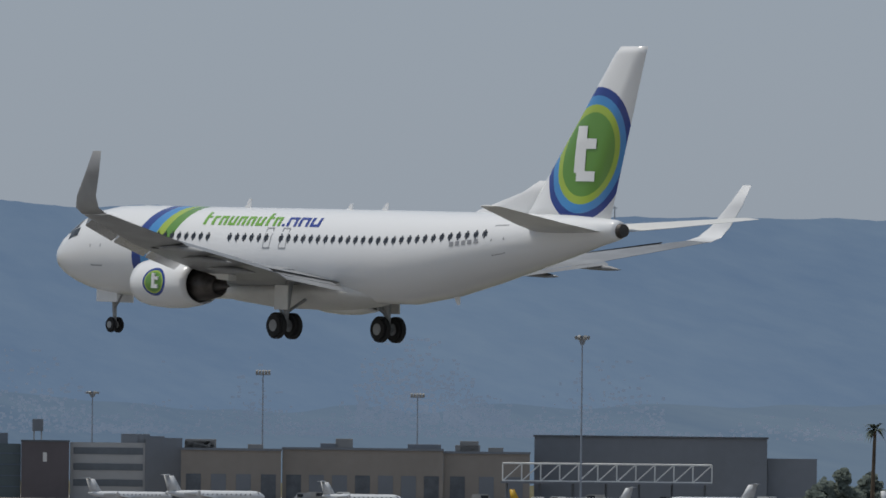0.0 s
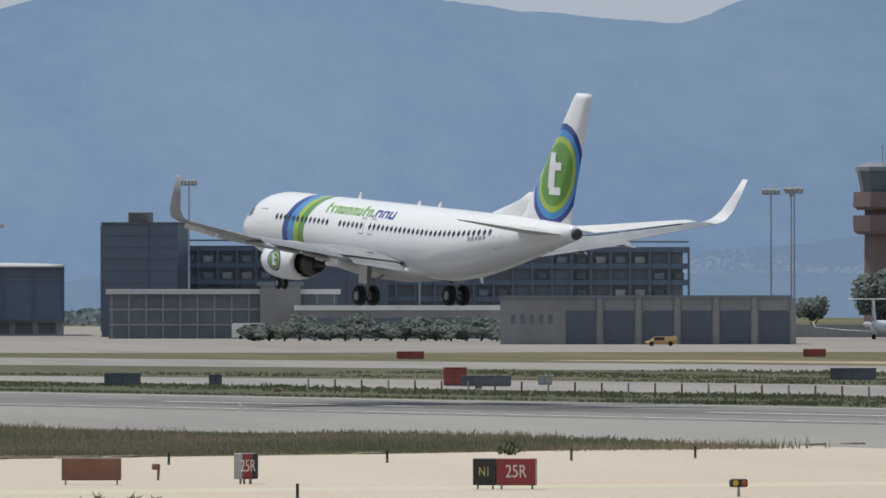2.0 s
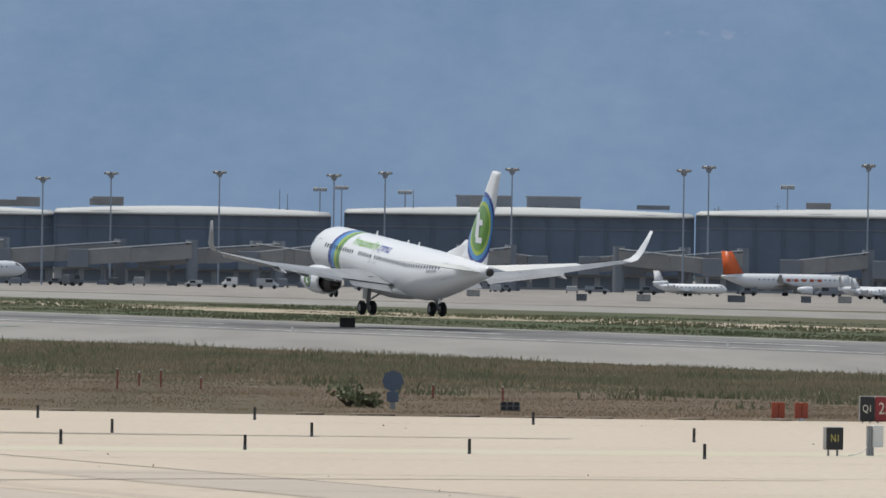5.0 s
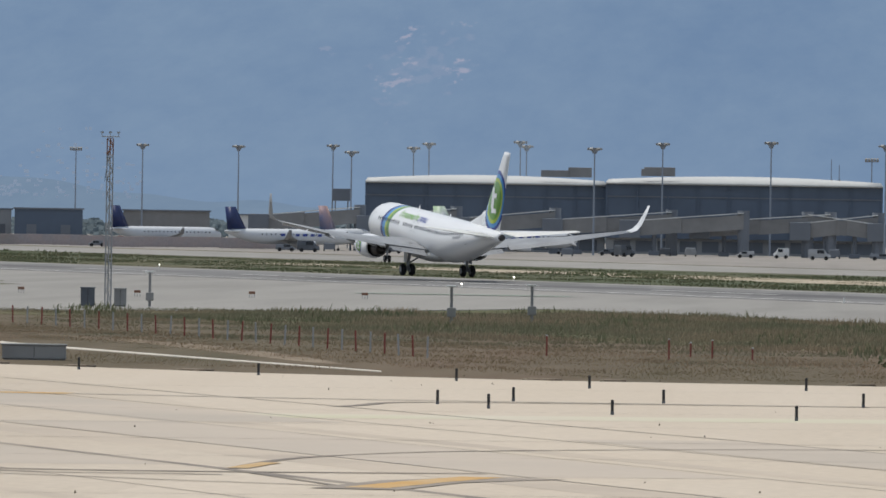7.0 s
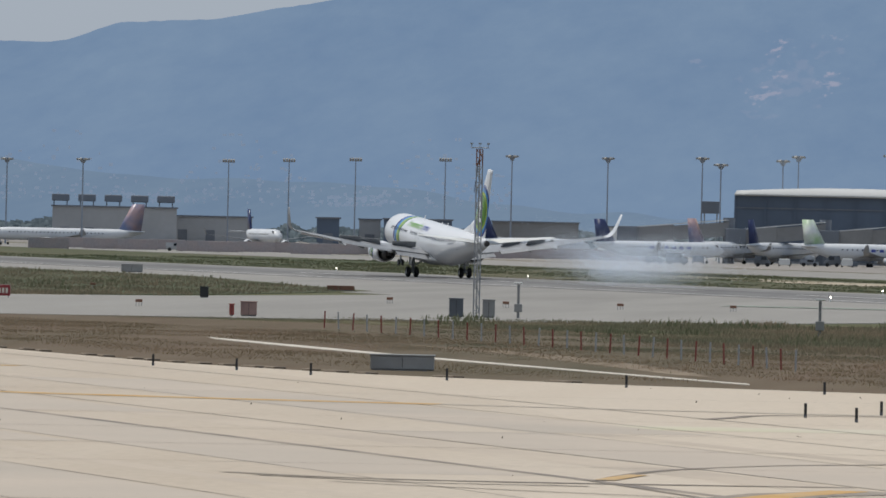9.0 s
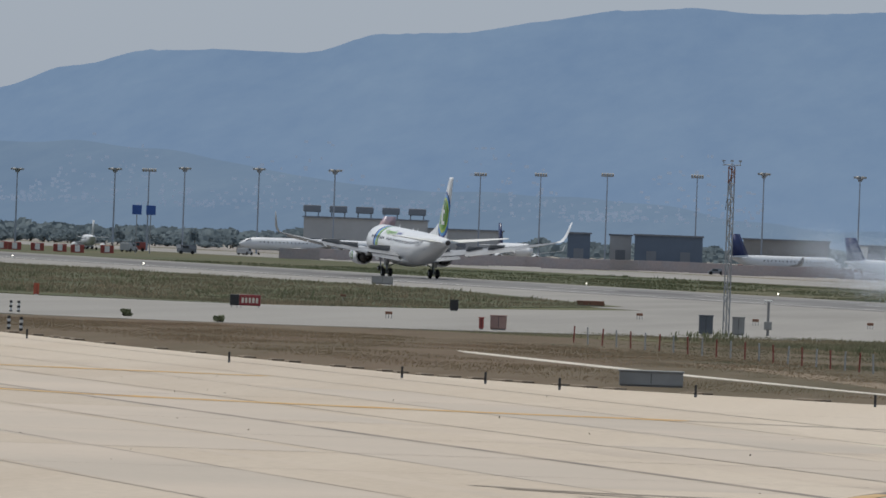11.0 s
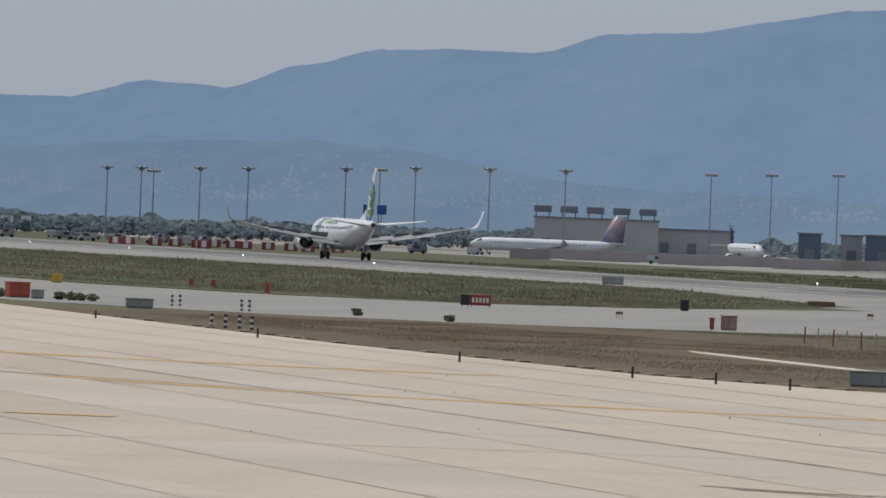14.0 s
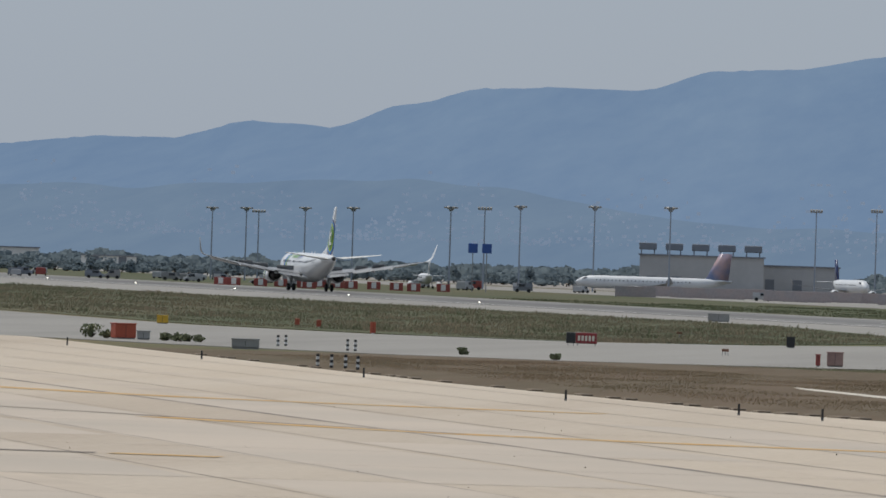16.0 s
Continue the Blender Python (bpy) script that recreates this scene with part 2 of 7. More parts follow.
bm = bmesh.new()
ring = [[polar(b, d) for b in range(-60, 62, 2)] for d in (-60, 120, 300, 600, 1200, 2500, 4900)]
for ra, rb in zip(ring, ring[1:]):
    va, vb = [bm.verts.new(p) for p in ra], [bm.verts.new(p) for p in rb]
    for i in range(len(va) - 1):
        bm.faces.new((va[i], va[i + 1], vb[i + 1], vb[i]))
bmesh.ops.remove_doubles(bm, verts=bm.verts, dist=0.01)
tagged(part("ground", bm, GRASS), "flat dry airfield grassland reaching the horizon", "ground", kind="structure")


def fpoly(points):
    return [field(s, q) for s, q in points]


def arc(c, r, a0, a1, n=8):
    return [(c[0] + r * math.cos(radians(a0 + (a1 - a0) * i / n)), c[1] + r * math.sin(radians(a0 + (a1 - a0) * i / n))) for i in range(n + 1)]


sheet("apron", fpoly([(-90, -420), (1500, -420), (1500, 60), (900, 84), (545, 84), (470, 82), (390, 80)]
                     + [(336, 81), (318, 84), (305, 90), (296, 98), (291, 108), (288, 119), (286, 140), (290, 165), (300, 190), (-90, 190)]),
      0.03, SLAB, "cream concrete apron with tarred slab joints", "apron")
# same concrete in a darker tan, standing in for dimmer exposure on this side
sheet("apron_toned", fpoly([(60, -420), (1500, -420), (1500, 59), (900, 83), (545, 83), (470, 81), (390, 79), (336, 80), (316, 80), (280, 78), (215, 66), (165, 45), (140, 20)]),
      0.0315, SLABTAN, "apron concrete with a dimmer exposure put into its tan", "apron")
sheet("taxiway", fpoly([(541, 82), (515, 90), (497, 98), (490, 108), (492, 124), (500, 142), (512, 160), (540, 182), (672, 181),
                        (650, 168), (622, 150), (610, 134), (622, 122), (655, 114), (900, 108), (1500, 100), (1500, 58), (900, 82)]),
      0.040, PALE, "pale concrete taxiway leading to the runway", "taxiway")
sheet("runway_shoulder", fpoly([(-200, 186), (300, 186), (420, 182), (520, 178), (700, 180), (1000, 188), (2800, 196), (2800, 258), (-200, 258)]),
      0.032, PALE, "pale grey paved shoulder of the runway", "pavement")
sheet("runway", fpoly([(-200, 222), (2800, 222), (2800, 253), (-200, 253)]), 0.05, ASPHALT, "worn grey asphalt runway with tyre marks", "runway")
sheet("far_taxiway", fpoly([(-200, 289), (430, 289), (560, 292), (640, 310), (560, 328), (-200, 328)]), 0.03, PALE, "pale far taxiway strip", "taxiway")
sheet("far_taxiway", fpoly([(-200, 392), (600, 392), (800, 360), (1000, 338), (2600, 330), (2600, 372), (1000, 388), (850, 420), (700, 430), (-200, 430)]),
      0.03, PALE, "pale concrete taxiway beyond the grass", "taxiway")
sheet("terminal_apron", fpoly([(1180, 392), (985, 392), (930, 425), (890, 492), (860, 600), (890, 680), (800, 770), (700, 900), (500, 1300), (1500, 1100), (2600, 900), (2600, 390)]),
      0.028, TARMAC, "broad pale terminal apron", "apron")
sheet("bare_strip", fpoly([(560, 296), (800, 292), (1020, 296), (1020, 308), (760, 316), (600, 310)]), 0.026, SAND, "bare sandy strip in the grass", "bare ground")
sheet("bare_strip", fpoly([(260, 470), (500, 452), (760, 445), (760, 462), (500, 474), (260, 500)]), 0.026, SAND, "bare sandy strip in the grass", "bare ground")
sheet("sand_path", fpoly([(409, 100.6), (403, 100.4), (385, 99.5), (360, 98.2), (330, 97.4), (311, 97.0), (309, 96.4), (330, 96.6), (360, 97.1), (385, 98.3), (403, 99.5)]), 0.042, PATHSAND, "narrow pale sandy path", "path")
sheet("bare_strip", fpoly([(398, 107.2), (388, 108.4), (370, 107.4), (350, 104.6), (334, 101.8), (322, 99.2), (330, 99.6), (350, 102.4), (372, 105.2)]), 0.026, SANDVERGE, "bare sandy strip among the fence posts", "bare ground")
sheet("verge", fpoly([(284, 122), (290, 100), (300, 84), (345, 76), (495, 76), (500, 112), (470, 126), (380, 134), (292, 158)]), 0.02, GRASSDRY,
      "short brown mown grass beside the apron", "grass")
sheet("grass_island", fpoly([(700, 186), (640, 158), (622, 146), (612, 134), (625, 124), (660, 116), (900, 112), (1600, 104), (1600, 170), (1000, 200), (840, 205)]),
      0.046, GRASSGREEN, "grassy island between taxiway and runway", "grass")
sheet("grass_strip", fpoly([(-200, 258), (2600, 258), (2600, 328), (1000, 336), (830, 352), (640, 388), (-200, 390)]), 0.018, GRASSGREEN,
      "rough green grass beyond the runway", "grass")


def stripe(name, points, width, mat, label, z, category="marking"):
    """A painted or tarred line along points of the field."""
    bm = bmesh.new()
    if len(points) > 3:
        for _ in range(3):  # ease the corners
            points = [points[0]] + [(a[0] + (b[0] - a[0]) * f, a[1] + (b[1] - a[1]) * f) for a, b in zip(points, points[1:]) for f in (0.25, 0.75)] + [points[-1]]
    ps = [field(s, q, z) for s, q in points]
    prev = None
    for i, p in enumerate(ps):
        d = (ps[min(i + 1, len(ps) - 1)] - ps[max(i - 1, 0)]).normalized()
        nrm = Vector((-d.y, d.x, 0)) * width / 2
        cur = (bm.verts.new(p + nrm), bm.verts.new(p - nrm))
        if prev:
            bm.faces.new((prev[0], cur[0], cur[1], prev[1]))
        prev = cur
    return tagged(part(name, bm, mat), label, category, kind="structure")


stripe("rubber_streak", [(-100, 239), (1500, 239)], 9, RUBBER, "dark rubber marks along the runway centre", 0.06)
stripe("edge_line", [(-100, 225), (2000, 225)], 0.7, WLINE, "white runway edge line", 0.066)
for i in range(-2, 16):
    stripe("centre_mark", [(i * 60, 238.5), (i * 60 + 30, 238.5)], 0.9, WLINE, "white runway centre mark", 0.072)
for i, q in enumerate((200, 204, 208)):
    stripe("threshold_bar", [(170, q), (290, q)], 1.6, WLINE, "white runway threshold bar", 0.05)
# ---- hills: elevation of the skyline in degrees, each half degree of bearing from -14 ----
SKYLINE = [0.62, 0.62, 0.62, 0.65, 0.71, 0.71, 0.835, 0.81, 0.97, 1.09, 1.11, 1.11, 1.25, 1.27, 1.36, 1.45, 1.49, 1.47, 1.5, 1.53, 1.58, 1.6, 1.62, 1.64, 1.67, 1.69, 1.71, 1.74, 1.76, 1.78, 1.8, 1.83, 1.85, 1.87, 1.89, 1.92, 1.94, 1.96, 1.86, 1.89, 1.99, 2.03, 2.08, 2.12, 2.13, 1.96, 1.89, 1.85, 1.81, 1.98, 2.11, 2.15, 2.15, 2.08, 1.99, 1.89, 1.81, 1.79, 1.76, 1.83, 1.85, 1.71, 1.67, 1.69, 1.68, 1.66, 1.65, 1.65, 1.65, 1.65, 1.65, 1.65, 1.65, 1.65, 1.65]


def skyline(b):
    x = min(max((b + 14) * 2, 0.0), len(SKYLINE) - 1.001)
    i, f = int(x), x - int(x)
    f = f * f * (3 - 2 * f) * 0.6 + f * 0.4
    e = SKYLINE[i] * (1 - f) + SKYLINE[i + 1] * f
    e += 0.012 * min(max((-4.5 - b) / 2, 0.0), 1.0) * min(max((b + 14) / 3, 0.4), 1.0)
    return e + 0.012 * noise.noise((b * 4, 1.2, 0)) + 0.007 * noise.noise((b * 17, 7.1, 0))


def hill_material(name, dark, light, veil, strength, patches=None):
    """Wooded slope with its distance haze put in as emission; veil: the haze colour."""
    m = bpy.data.materials.new(name)
    m.use_nodes = True
    n, l = m.node_tree.nodes, m.node_tree.links
    p = n["Principled BSDF"]
    p.inputs["Roughness"].default_value = 1.0
    p.inputs["Specular IOR Level"].default_value = 0.0
    co, mp = n.new("ShaderNodeTexCoord"), n.new("ShaderNodeMapping")
    mp.inputs["Scale"].default_value = (1, 0.02, 1.6)
    l.new(co.outputs["Object"], mp.inputs["Vector"])
    t1, t2 = n.new("ShaderNodeTexNoise"), n.new("ShaderNodeTexNoise")
    t1.inputs["Scale"].default_value, t1.inputs["Detail"].default_value = 0.006, 8
    t2.inputs["Scale"].default_value, t2.inputs["Detail"].default_value = 0.05, 10
    t2.inputs["Roughness"].default_value = 0.68
    for t in (t1, t2):
        l.new(mp.outputs["Vector"], t.inputs["Vector"])
    mix = n.new("ShaderNodeMix")
    mix.data_type = "RGBA"
    mix.inputs["A"].default_value, mix.inputs["B"].default_value = (*dark, 1), (*light, 1)
    add = n.new("ShaderNodeMath")
    add.operation = "MULTIPLY_ADD"
    l.new(t2.outputs["Fac"], add.inputs[0])
    add.inputs[1].default_value = 0.7
    l.new(t1.outputs["Fac"], add.inputs[2])
    r = n.new("ShaderNodeMapRange")
    r.inputs["From Min"].default_value, r.inputs["From Max"].default_value = 0.55, 1.15
    l.new(add.outputs[0], r.inputs["Value"])
    l.new(r.outputs["Result"], mix.inputs["Factor"])
    l.new(mix.outputs["Result"], p.inputs["Base Color"])
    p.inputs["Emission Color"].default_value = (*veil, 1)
    last, glow_last = mix.outputs["Result"], None
    for qb, qe, qr, qh, show in patches or ():
        # a bare scar in the slope: bearing, elevation, half width and half height in degrees
        c = polar(qb, 4400, EYE.z + 4400 * math.tan(radians(qe)))
        sub, sca, dist = n.new("ShaderNodeVectorMath"), n.new("ShaderNodeVectorMath"), n.new("ShaderNodeVectorMath")
        sub.operation, sca.operation, dist.operation = "SUBTRACT", "MULTIPLY", "LENGTH"
        l.new(co.outputs["Object"], sub.inputs[0])
        sub.inputs[1].default_value = c
        l.new(sub.outputs[0], sca.inputs[0])
        sca.inputs[1].default_value = (1 / (radians(qr) * 4400), 0, 1 / (radians(qh) * 4400))
        l.new(sca.outputs[0], dist.inputs[0])
        tn = n.new("ShaderNodeTexNoise")
        tn.inputs["Scale"].default_value, tn.inputs["Detail"].default_value = 0.11 if qr > 0.2 else 0.2, 7
        l.new(mp.outputs["Vector"], tn.inputs["Vector"])
        s1 = n.new("ShaderNodeMath")
        s1.operation = "MULTIPLY_ADD"
        l.new(dist.outputs["Value"], s1.inputs[0])
        s1.inputs[1].default_value = -0.22
        l.new(tn.outputs["Fac"], s1.inputs[2])
        r2 = n.new("ShaderNodeMapRange")
        r2.inputs["From Min"].default_value, r2.inputs["From Max"].default_value = 0.42, 0.52
        r2.inputs["To Max"].default_value = show
        l.new(s1.outputs[0], r2.inputs["Value"])
        mx = n.new("ShaderNodeMix")
        mx.data_type = "RGBA"
        l.new(r2.outputs["Result"], mx.inputs["Factor"])
        l.new(last, mx.inputs["A"])
        mx.inputs["B"].default_value = (0.22, 0.15, 0.12, 1)
        last = mx.outputs["Result"]
    l.new(last, p.inputs["Base Color"])
    # the haze emission weakens to the right, to read as nearer slopes
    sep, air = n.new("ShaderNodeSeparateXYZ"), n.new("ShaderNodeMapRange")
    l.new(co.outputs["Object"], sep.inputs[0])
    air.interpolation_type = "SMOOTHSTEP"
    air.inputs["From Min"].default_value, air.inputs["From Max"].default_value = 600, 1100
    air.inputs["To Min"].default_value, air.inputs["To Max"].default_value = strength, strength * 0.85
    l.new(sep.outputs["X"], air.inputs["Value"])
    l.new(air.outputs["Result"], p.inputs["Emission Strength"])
    return m


# both slopes glow faintly blue in place of real haze
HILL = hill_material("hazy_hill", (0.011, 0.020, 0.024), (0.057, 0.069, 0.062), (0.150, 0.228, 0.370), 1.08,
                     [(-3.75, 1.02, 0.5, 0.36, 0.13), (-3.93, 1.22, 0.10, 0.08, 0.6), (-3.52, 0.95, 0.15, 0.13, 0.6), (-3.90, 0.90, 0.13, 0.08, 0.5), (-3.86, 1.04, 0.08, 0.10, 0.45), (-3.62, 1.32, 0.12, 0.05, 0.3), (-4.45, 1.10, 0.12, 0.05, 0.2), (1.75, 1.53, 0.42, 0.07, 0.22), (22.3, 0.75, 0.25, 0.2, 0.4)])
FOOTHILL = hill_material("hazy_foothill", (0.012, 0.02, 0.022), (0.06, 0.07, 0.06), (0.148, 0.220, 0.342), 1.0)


def range_of_hills(name, base, top, height, b0, b1, rough, mat, label):
    bm = bmesh.new()
    rows, step, k = [], 0.05, 40
    n = int((b1 - b0) / step)
    for j in range(k + 1):
        v = j / k
        row = []
        for i in range(n + 1):
            b = b0 + i * step
            e = height(b)
            h = math.tan(radians(e)) * top + EYE.z
            ridge = noise.fractal((b * 0.9 + 2 * v, v * 2.2, 3.0), 1.0, 2.0, 5)
            d = base + (top - base) * v + rough * ridge * math.sin(math.pi * v)
            z = h * (v ** 0.85) * d / top + (rough * 0.12 * ridge * math.sin(math.pi * v) ** 2)
            row.append(bm.verts.new(polar(b, d, z - (6 if j == 0 else 0))))
        rows.append(row)
    for ra, rb in zip(rows, rows[1:]):
        for i in range(n):
            bm.faces.new((ra[i], ra[i + 1], rb[i + 1], rb[i]))
    ob = part(name, bm, mat, smooth=True)
    return tagged(ob, label, "hills", kind="structure")


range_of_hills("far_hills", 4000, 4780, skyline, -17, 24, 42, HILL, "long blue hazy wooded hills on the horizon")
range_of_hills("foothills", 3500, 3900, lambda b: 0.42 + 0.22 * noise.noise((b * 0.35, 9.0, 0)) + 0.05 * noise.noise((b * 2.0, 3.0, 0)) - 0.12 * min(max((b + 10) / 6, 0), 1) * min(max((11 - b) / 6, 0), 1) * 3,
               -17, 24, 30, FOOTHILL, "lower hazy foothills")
# ---- the landing airliner: x forward, y to its left, z up; origin on the ground below the main wheels ----
def graph(m):
    n, l = m.node_tree.nodes, m.node_tree.links

    def mth(op, a, b=None):
        k = n.new("ShaderNodeMath")
        k.operation = op
        for i, v in enumerate((a, b)):
            if v is None:
                continue
            if isinstance(v, (int, float)):
                k.inputs[i].default_value = v
            else:
                l.new(v, k.inputs[i])
        return k.outputs[0]
    return n, l, mth


def livery(name, value, stops, base_rough=0.25):
    """Paint in bands: value(xyz outputs, maths) gives a number, stops the colours from each number on."""
    m = material(name, (0.70, 0.71, 0.72), base_rough, 0, 0.02, 2, coat=0.25)
    n, l, mth = graph(m)
    co, sep = n.new("ShaderNodeTexCoord"), n.new("ShaderNodeSeparateXYZ")
    l.new(co.outputs["Object"], sep.inputs[0])
    v = value(sep.outputs, mth)
    ramp = n.new("ShaderNodeValToRGB")
    ramp.color_ramp.interpolation = "CONSTANT"
    es = ramp.color_ramp.elements
    es[0].position, es[0].color = 0.0, (*stops[0][1], 1)
    es[1].position, es[1].color = stops[1][0], (*stops[1][1], 1)
    for pos, col in stops[2:]:
        es.new(pos).color = (*col, 1)
    l.new(v, ramp.inputs["Fac"])
    l.new(ramp.outputs["Color"], n["Principled BSDF"].inputs["Base Color"])
    return m


PW, PNAVY, PSKY, PLIME, PGREEN = (0.77, 0.78, 0.79), (0.018, 0.05, 0.25), (0.06, 0.25, 0.55), (0.34, 0.46, 0.06), (0.115, 0.27, 0.045)


def fuselage_bands(xyz, mth):
    # metres aft of the nose, bowing forward at half height
    dz = mth("SUBTRACT", xyz[2], 3.1)
    bow = mth("MULTIPLY", mth("MULTIPLY", dz, dz), -0.14)
    return mth("DIVIDE", mth("ADD", mth("SUBTRACT", 19.6, xyz[0]), bow), 20.0)


def rings_at(cx, cz, rx, rz, lean=0.0):
    def f(xyz, mth):
        dz = mth("DIVIDE", mth("SUBTRACT", xyz[2], cz), rz)
        dx = mth("DIVIDE", mth("SUBTRACT", mth("SUBTRACT", xyz[0], cx), mth("MULTIPLY", mth("SUBTRACT", xyz[2], cz), lean)), rx)
        return mth("MULTIPLY", mth("SQRT", mth("ADD", mth("MULTIPLY", dx, dx), mth("MULTIPLY", dz, dz))), 0.5)
    return f


FUSELIVERY = livery("fuselage_livery", fuselage_bands,
                    [(0, PW), (7.4 / 20, PNAVY), (8.0 / 20, PSKY), (8.75 / 20, PLIME), (9.25 / 20, PGREEN), (10.0 / 20, PW)])
FINLIVERY = livery("fin_livery", rings_at(-16.35, 8.12, 2.45, 2.8, -0.2),
                   [(0, PGREEN), (0.5 * 0.62, PLIME), (0.5 * 0.74, PSKY), (0.5 * 0.87, PNAVY), (0.5, PW)])
ENGLIVERY = livery("engine_livery", rings_at(5.15, 2.25, 0.78, 0.6),
                   [(0, PGREEN), (0.5 * 0.72, PLIME), (0.5 * 0.82, PNAVY), (0.5, PW)])

STATIONS = [(0.0, 3.28, 0.04, 0.04), (0.15, 3.29, 0.38, 0.36), (0.5, 3.32, 0.72, 0.68), (1.0, 3.38, 1.0, 0.98), (1.7, 3.46, 1.27, 1.30), (2.5, 3.55, 1.5, 1.6),
            (3.4, 3.62, 1.68, 1.82), (4.6, 3.65, 1.82, 1.96), (6.0, 3.65, 1.88, 2.0), (8, 3.65, 1.88, 2.0), (11, 3.65, 1.88, 2.0), (14, 3.65, 1.88, 2.0),
            (18, 3.65, 1.88, 2.0), (22, 3.65, 1.88, 2.0), (25, 3.66, 1.88, 1.99), (27.5, 3.84, 1.83, 1.80), (30, 4.13, 1.64, 1.52), (32.5, 4.43, 1.32, 1.2),
            (35, 4.74, 0.90, 0.88), (36.8, 4.92, 0.56, 0.58), (37.7, 4.99, 0.4, 0.44), (38.0, 5.0, 0.32, 0.36)]


def hull(n):
    for a, b in zip(STATIONS, STATIONS[1:]):
        if a[0] <= n <= b[0]:
            f = (n - a[0]) / (b[0] - a[0])
            return [a[i] + (b[i] - a[i]) * f for i in range(1, 4)]
    return STATIONS[-1][1:]


def on_hull(n, ang, off=0.0):
    z, w, h = hull(n)
    return Vector((19.6 - n, (w + off) * math.cos(radians(ang)), z + (h + off) * math.sin(radians(ang))))


def airfoil(le, chord, y, z, thick, twist=0.0, k=9):
    """A section across the wing; le: metres aft of the nose."""
    up, lo = [], []
    for i in range(k + 1):
        t = 0.5 - 0.5 * math.cos(math.pi * i / k)
        h = thick * chord * 2.6 * (0.2969 * math.sqrt(t) - 0.126 * t - 0.3516 * t * t + 0.2843 * t ** 3 - 0.1030 * t ** 4) / 0.52
        zz = z - (t - 0.25) * chord * math.tan(radians(twist))
        up.append((19.6 - le - t * chord, y, zz + h * 1.05))
        lo.append((19.6 - le - t * chord, y, zz - h * 0.75))
    return up + lo[::-1][1:-1]


def mirrored(bm):
    for v in bm.verts:
        v.co.y = -v.co.y
    bmesh.ops.reverse_faces(bm, faces=bm.faces)
    return bm


def patch(n0, n1, a0, a1, off=0.012, seg=2):
    """A thin panel lying on the hull, between two stations and two angles."""
    bm = bmesh.new()
    g = [[bm.verts.new(on_hull(n0 + (n1 - n0) * i / seg, a0 + (a1 - a0) * j / seg, off)) for j in range(seg + 1)] for i in range(seg + 1)]
    for i in range(seg):
        for j in range(seg):
            bm.faces.new((g[i][j], g[i + 1][j], g[i + 1][j + 1], g[i][j + 1]))
    return bm


def frame_patch(n0, n1, a0, a1, w=0.05, wa=1.5):
    bm = patch(n0, n1, a0, a0 + wa)
    for args in ((n0, n1, a1 - wa, a1), (n0, n0 + w, a0, a1), (n1 - w, n1, a0, a1)):
        o = patch(*args)
        me = bpy.data.meshes.new("tmp")
        o.to_mesh(me)
        o.free()
        bm.from_mesh(me)
        bpy.data.meshes.remove(me)
    return bm


def wheel_pair(parent, x, y, r, w, gap, label):
    for s in (-1, 1):
        bm = rod(bmesh.new(), (x, y + s * gap - w / 2, r), (x, y + s * gap + w / 2, r), r, seg=28)
        bmesh.ops.bevel(bm, geom=[e for e in bm.edges if e.calc_length() > 0 and len(e.link_faces) == 2 and e.calc_face_angle(0) > 1.2], offset=r * 0.18, segments=2, affect="EDGES")
        wh = part("wheel", bm, TYRE, parent, label)
        part("rim", rod(bmesh.new(), (x, y + s * gap - w / 2 - 0.012, r), (x, y + s * gap + w / 2 + 0.012, r), r * 0.45, seg=18), GALV, wh)


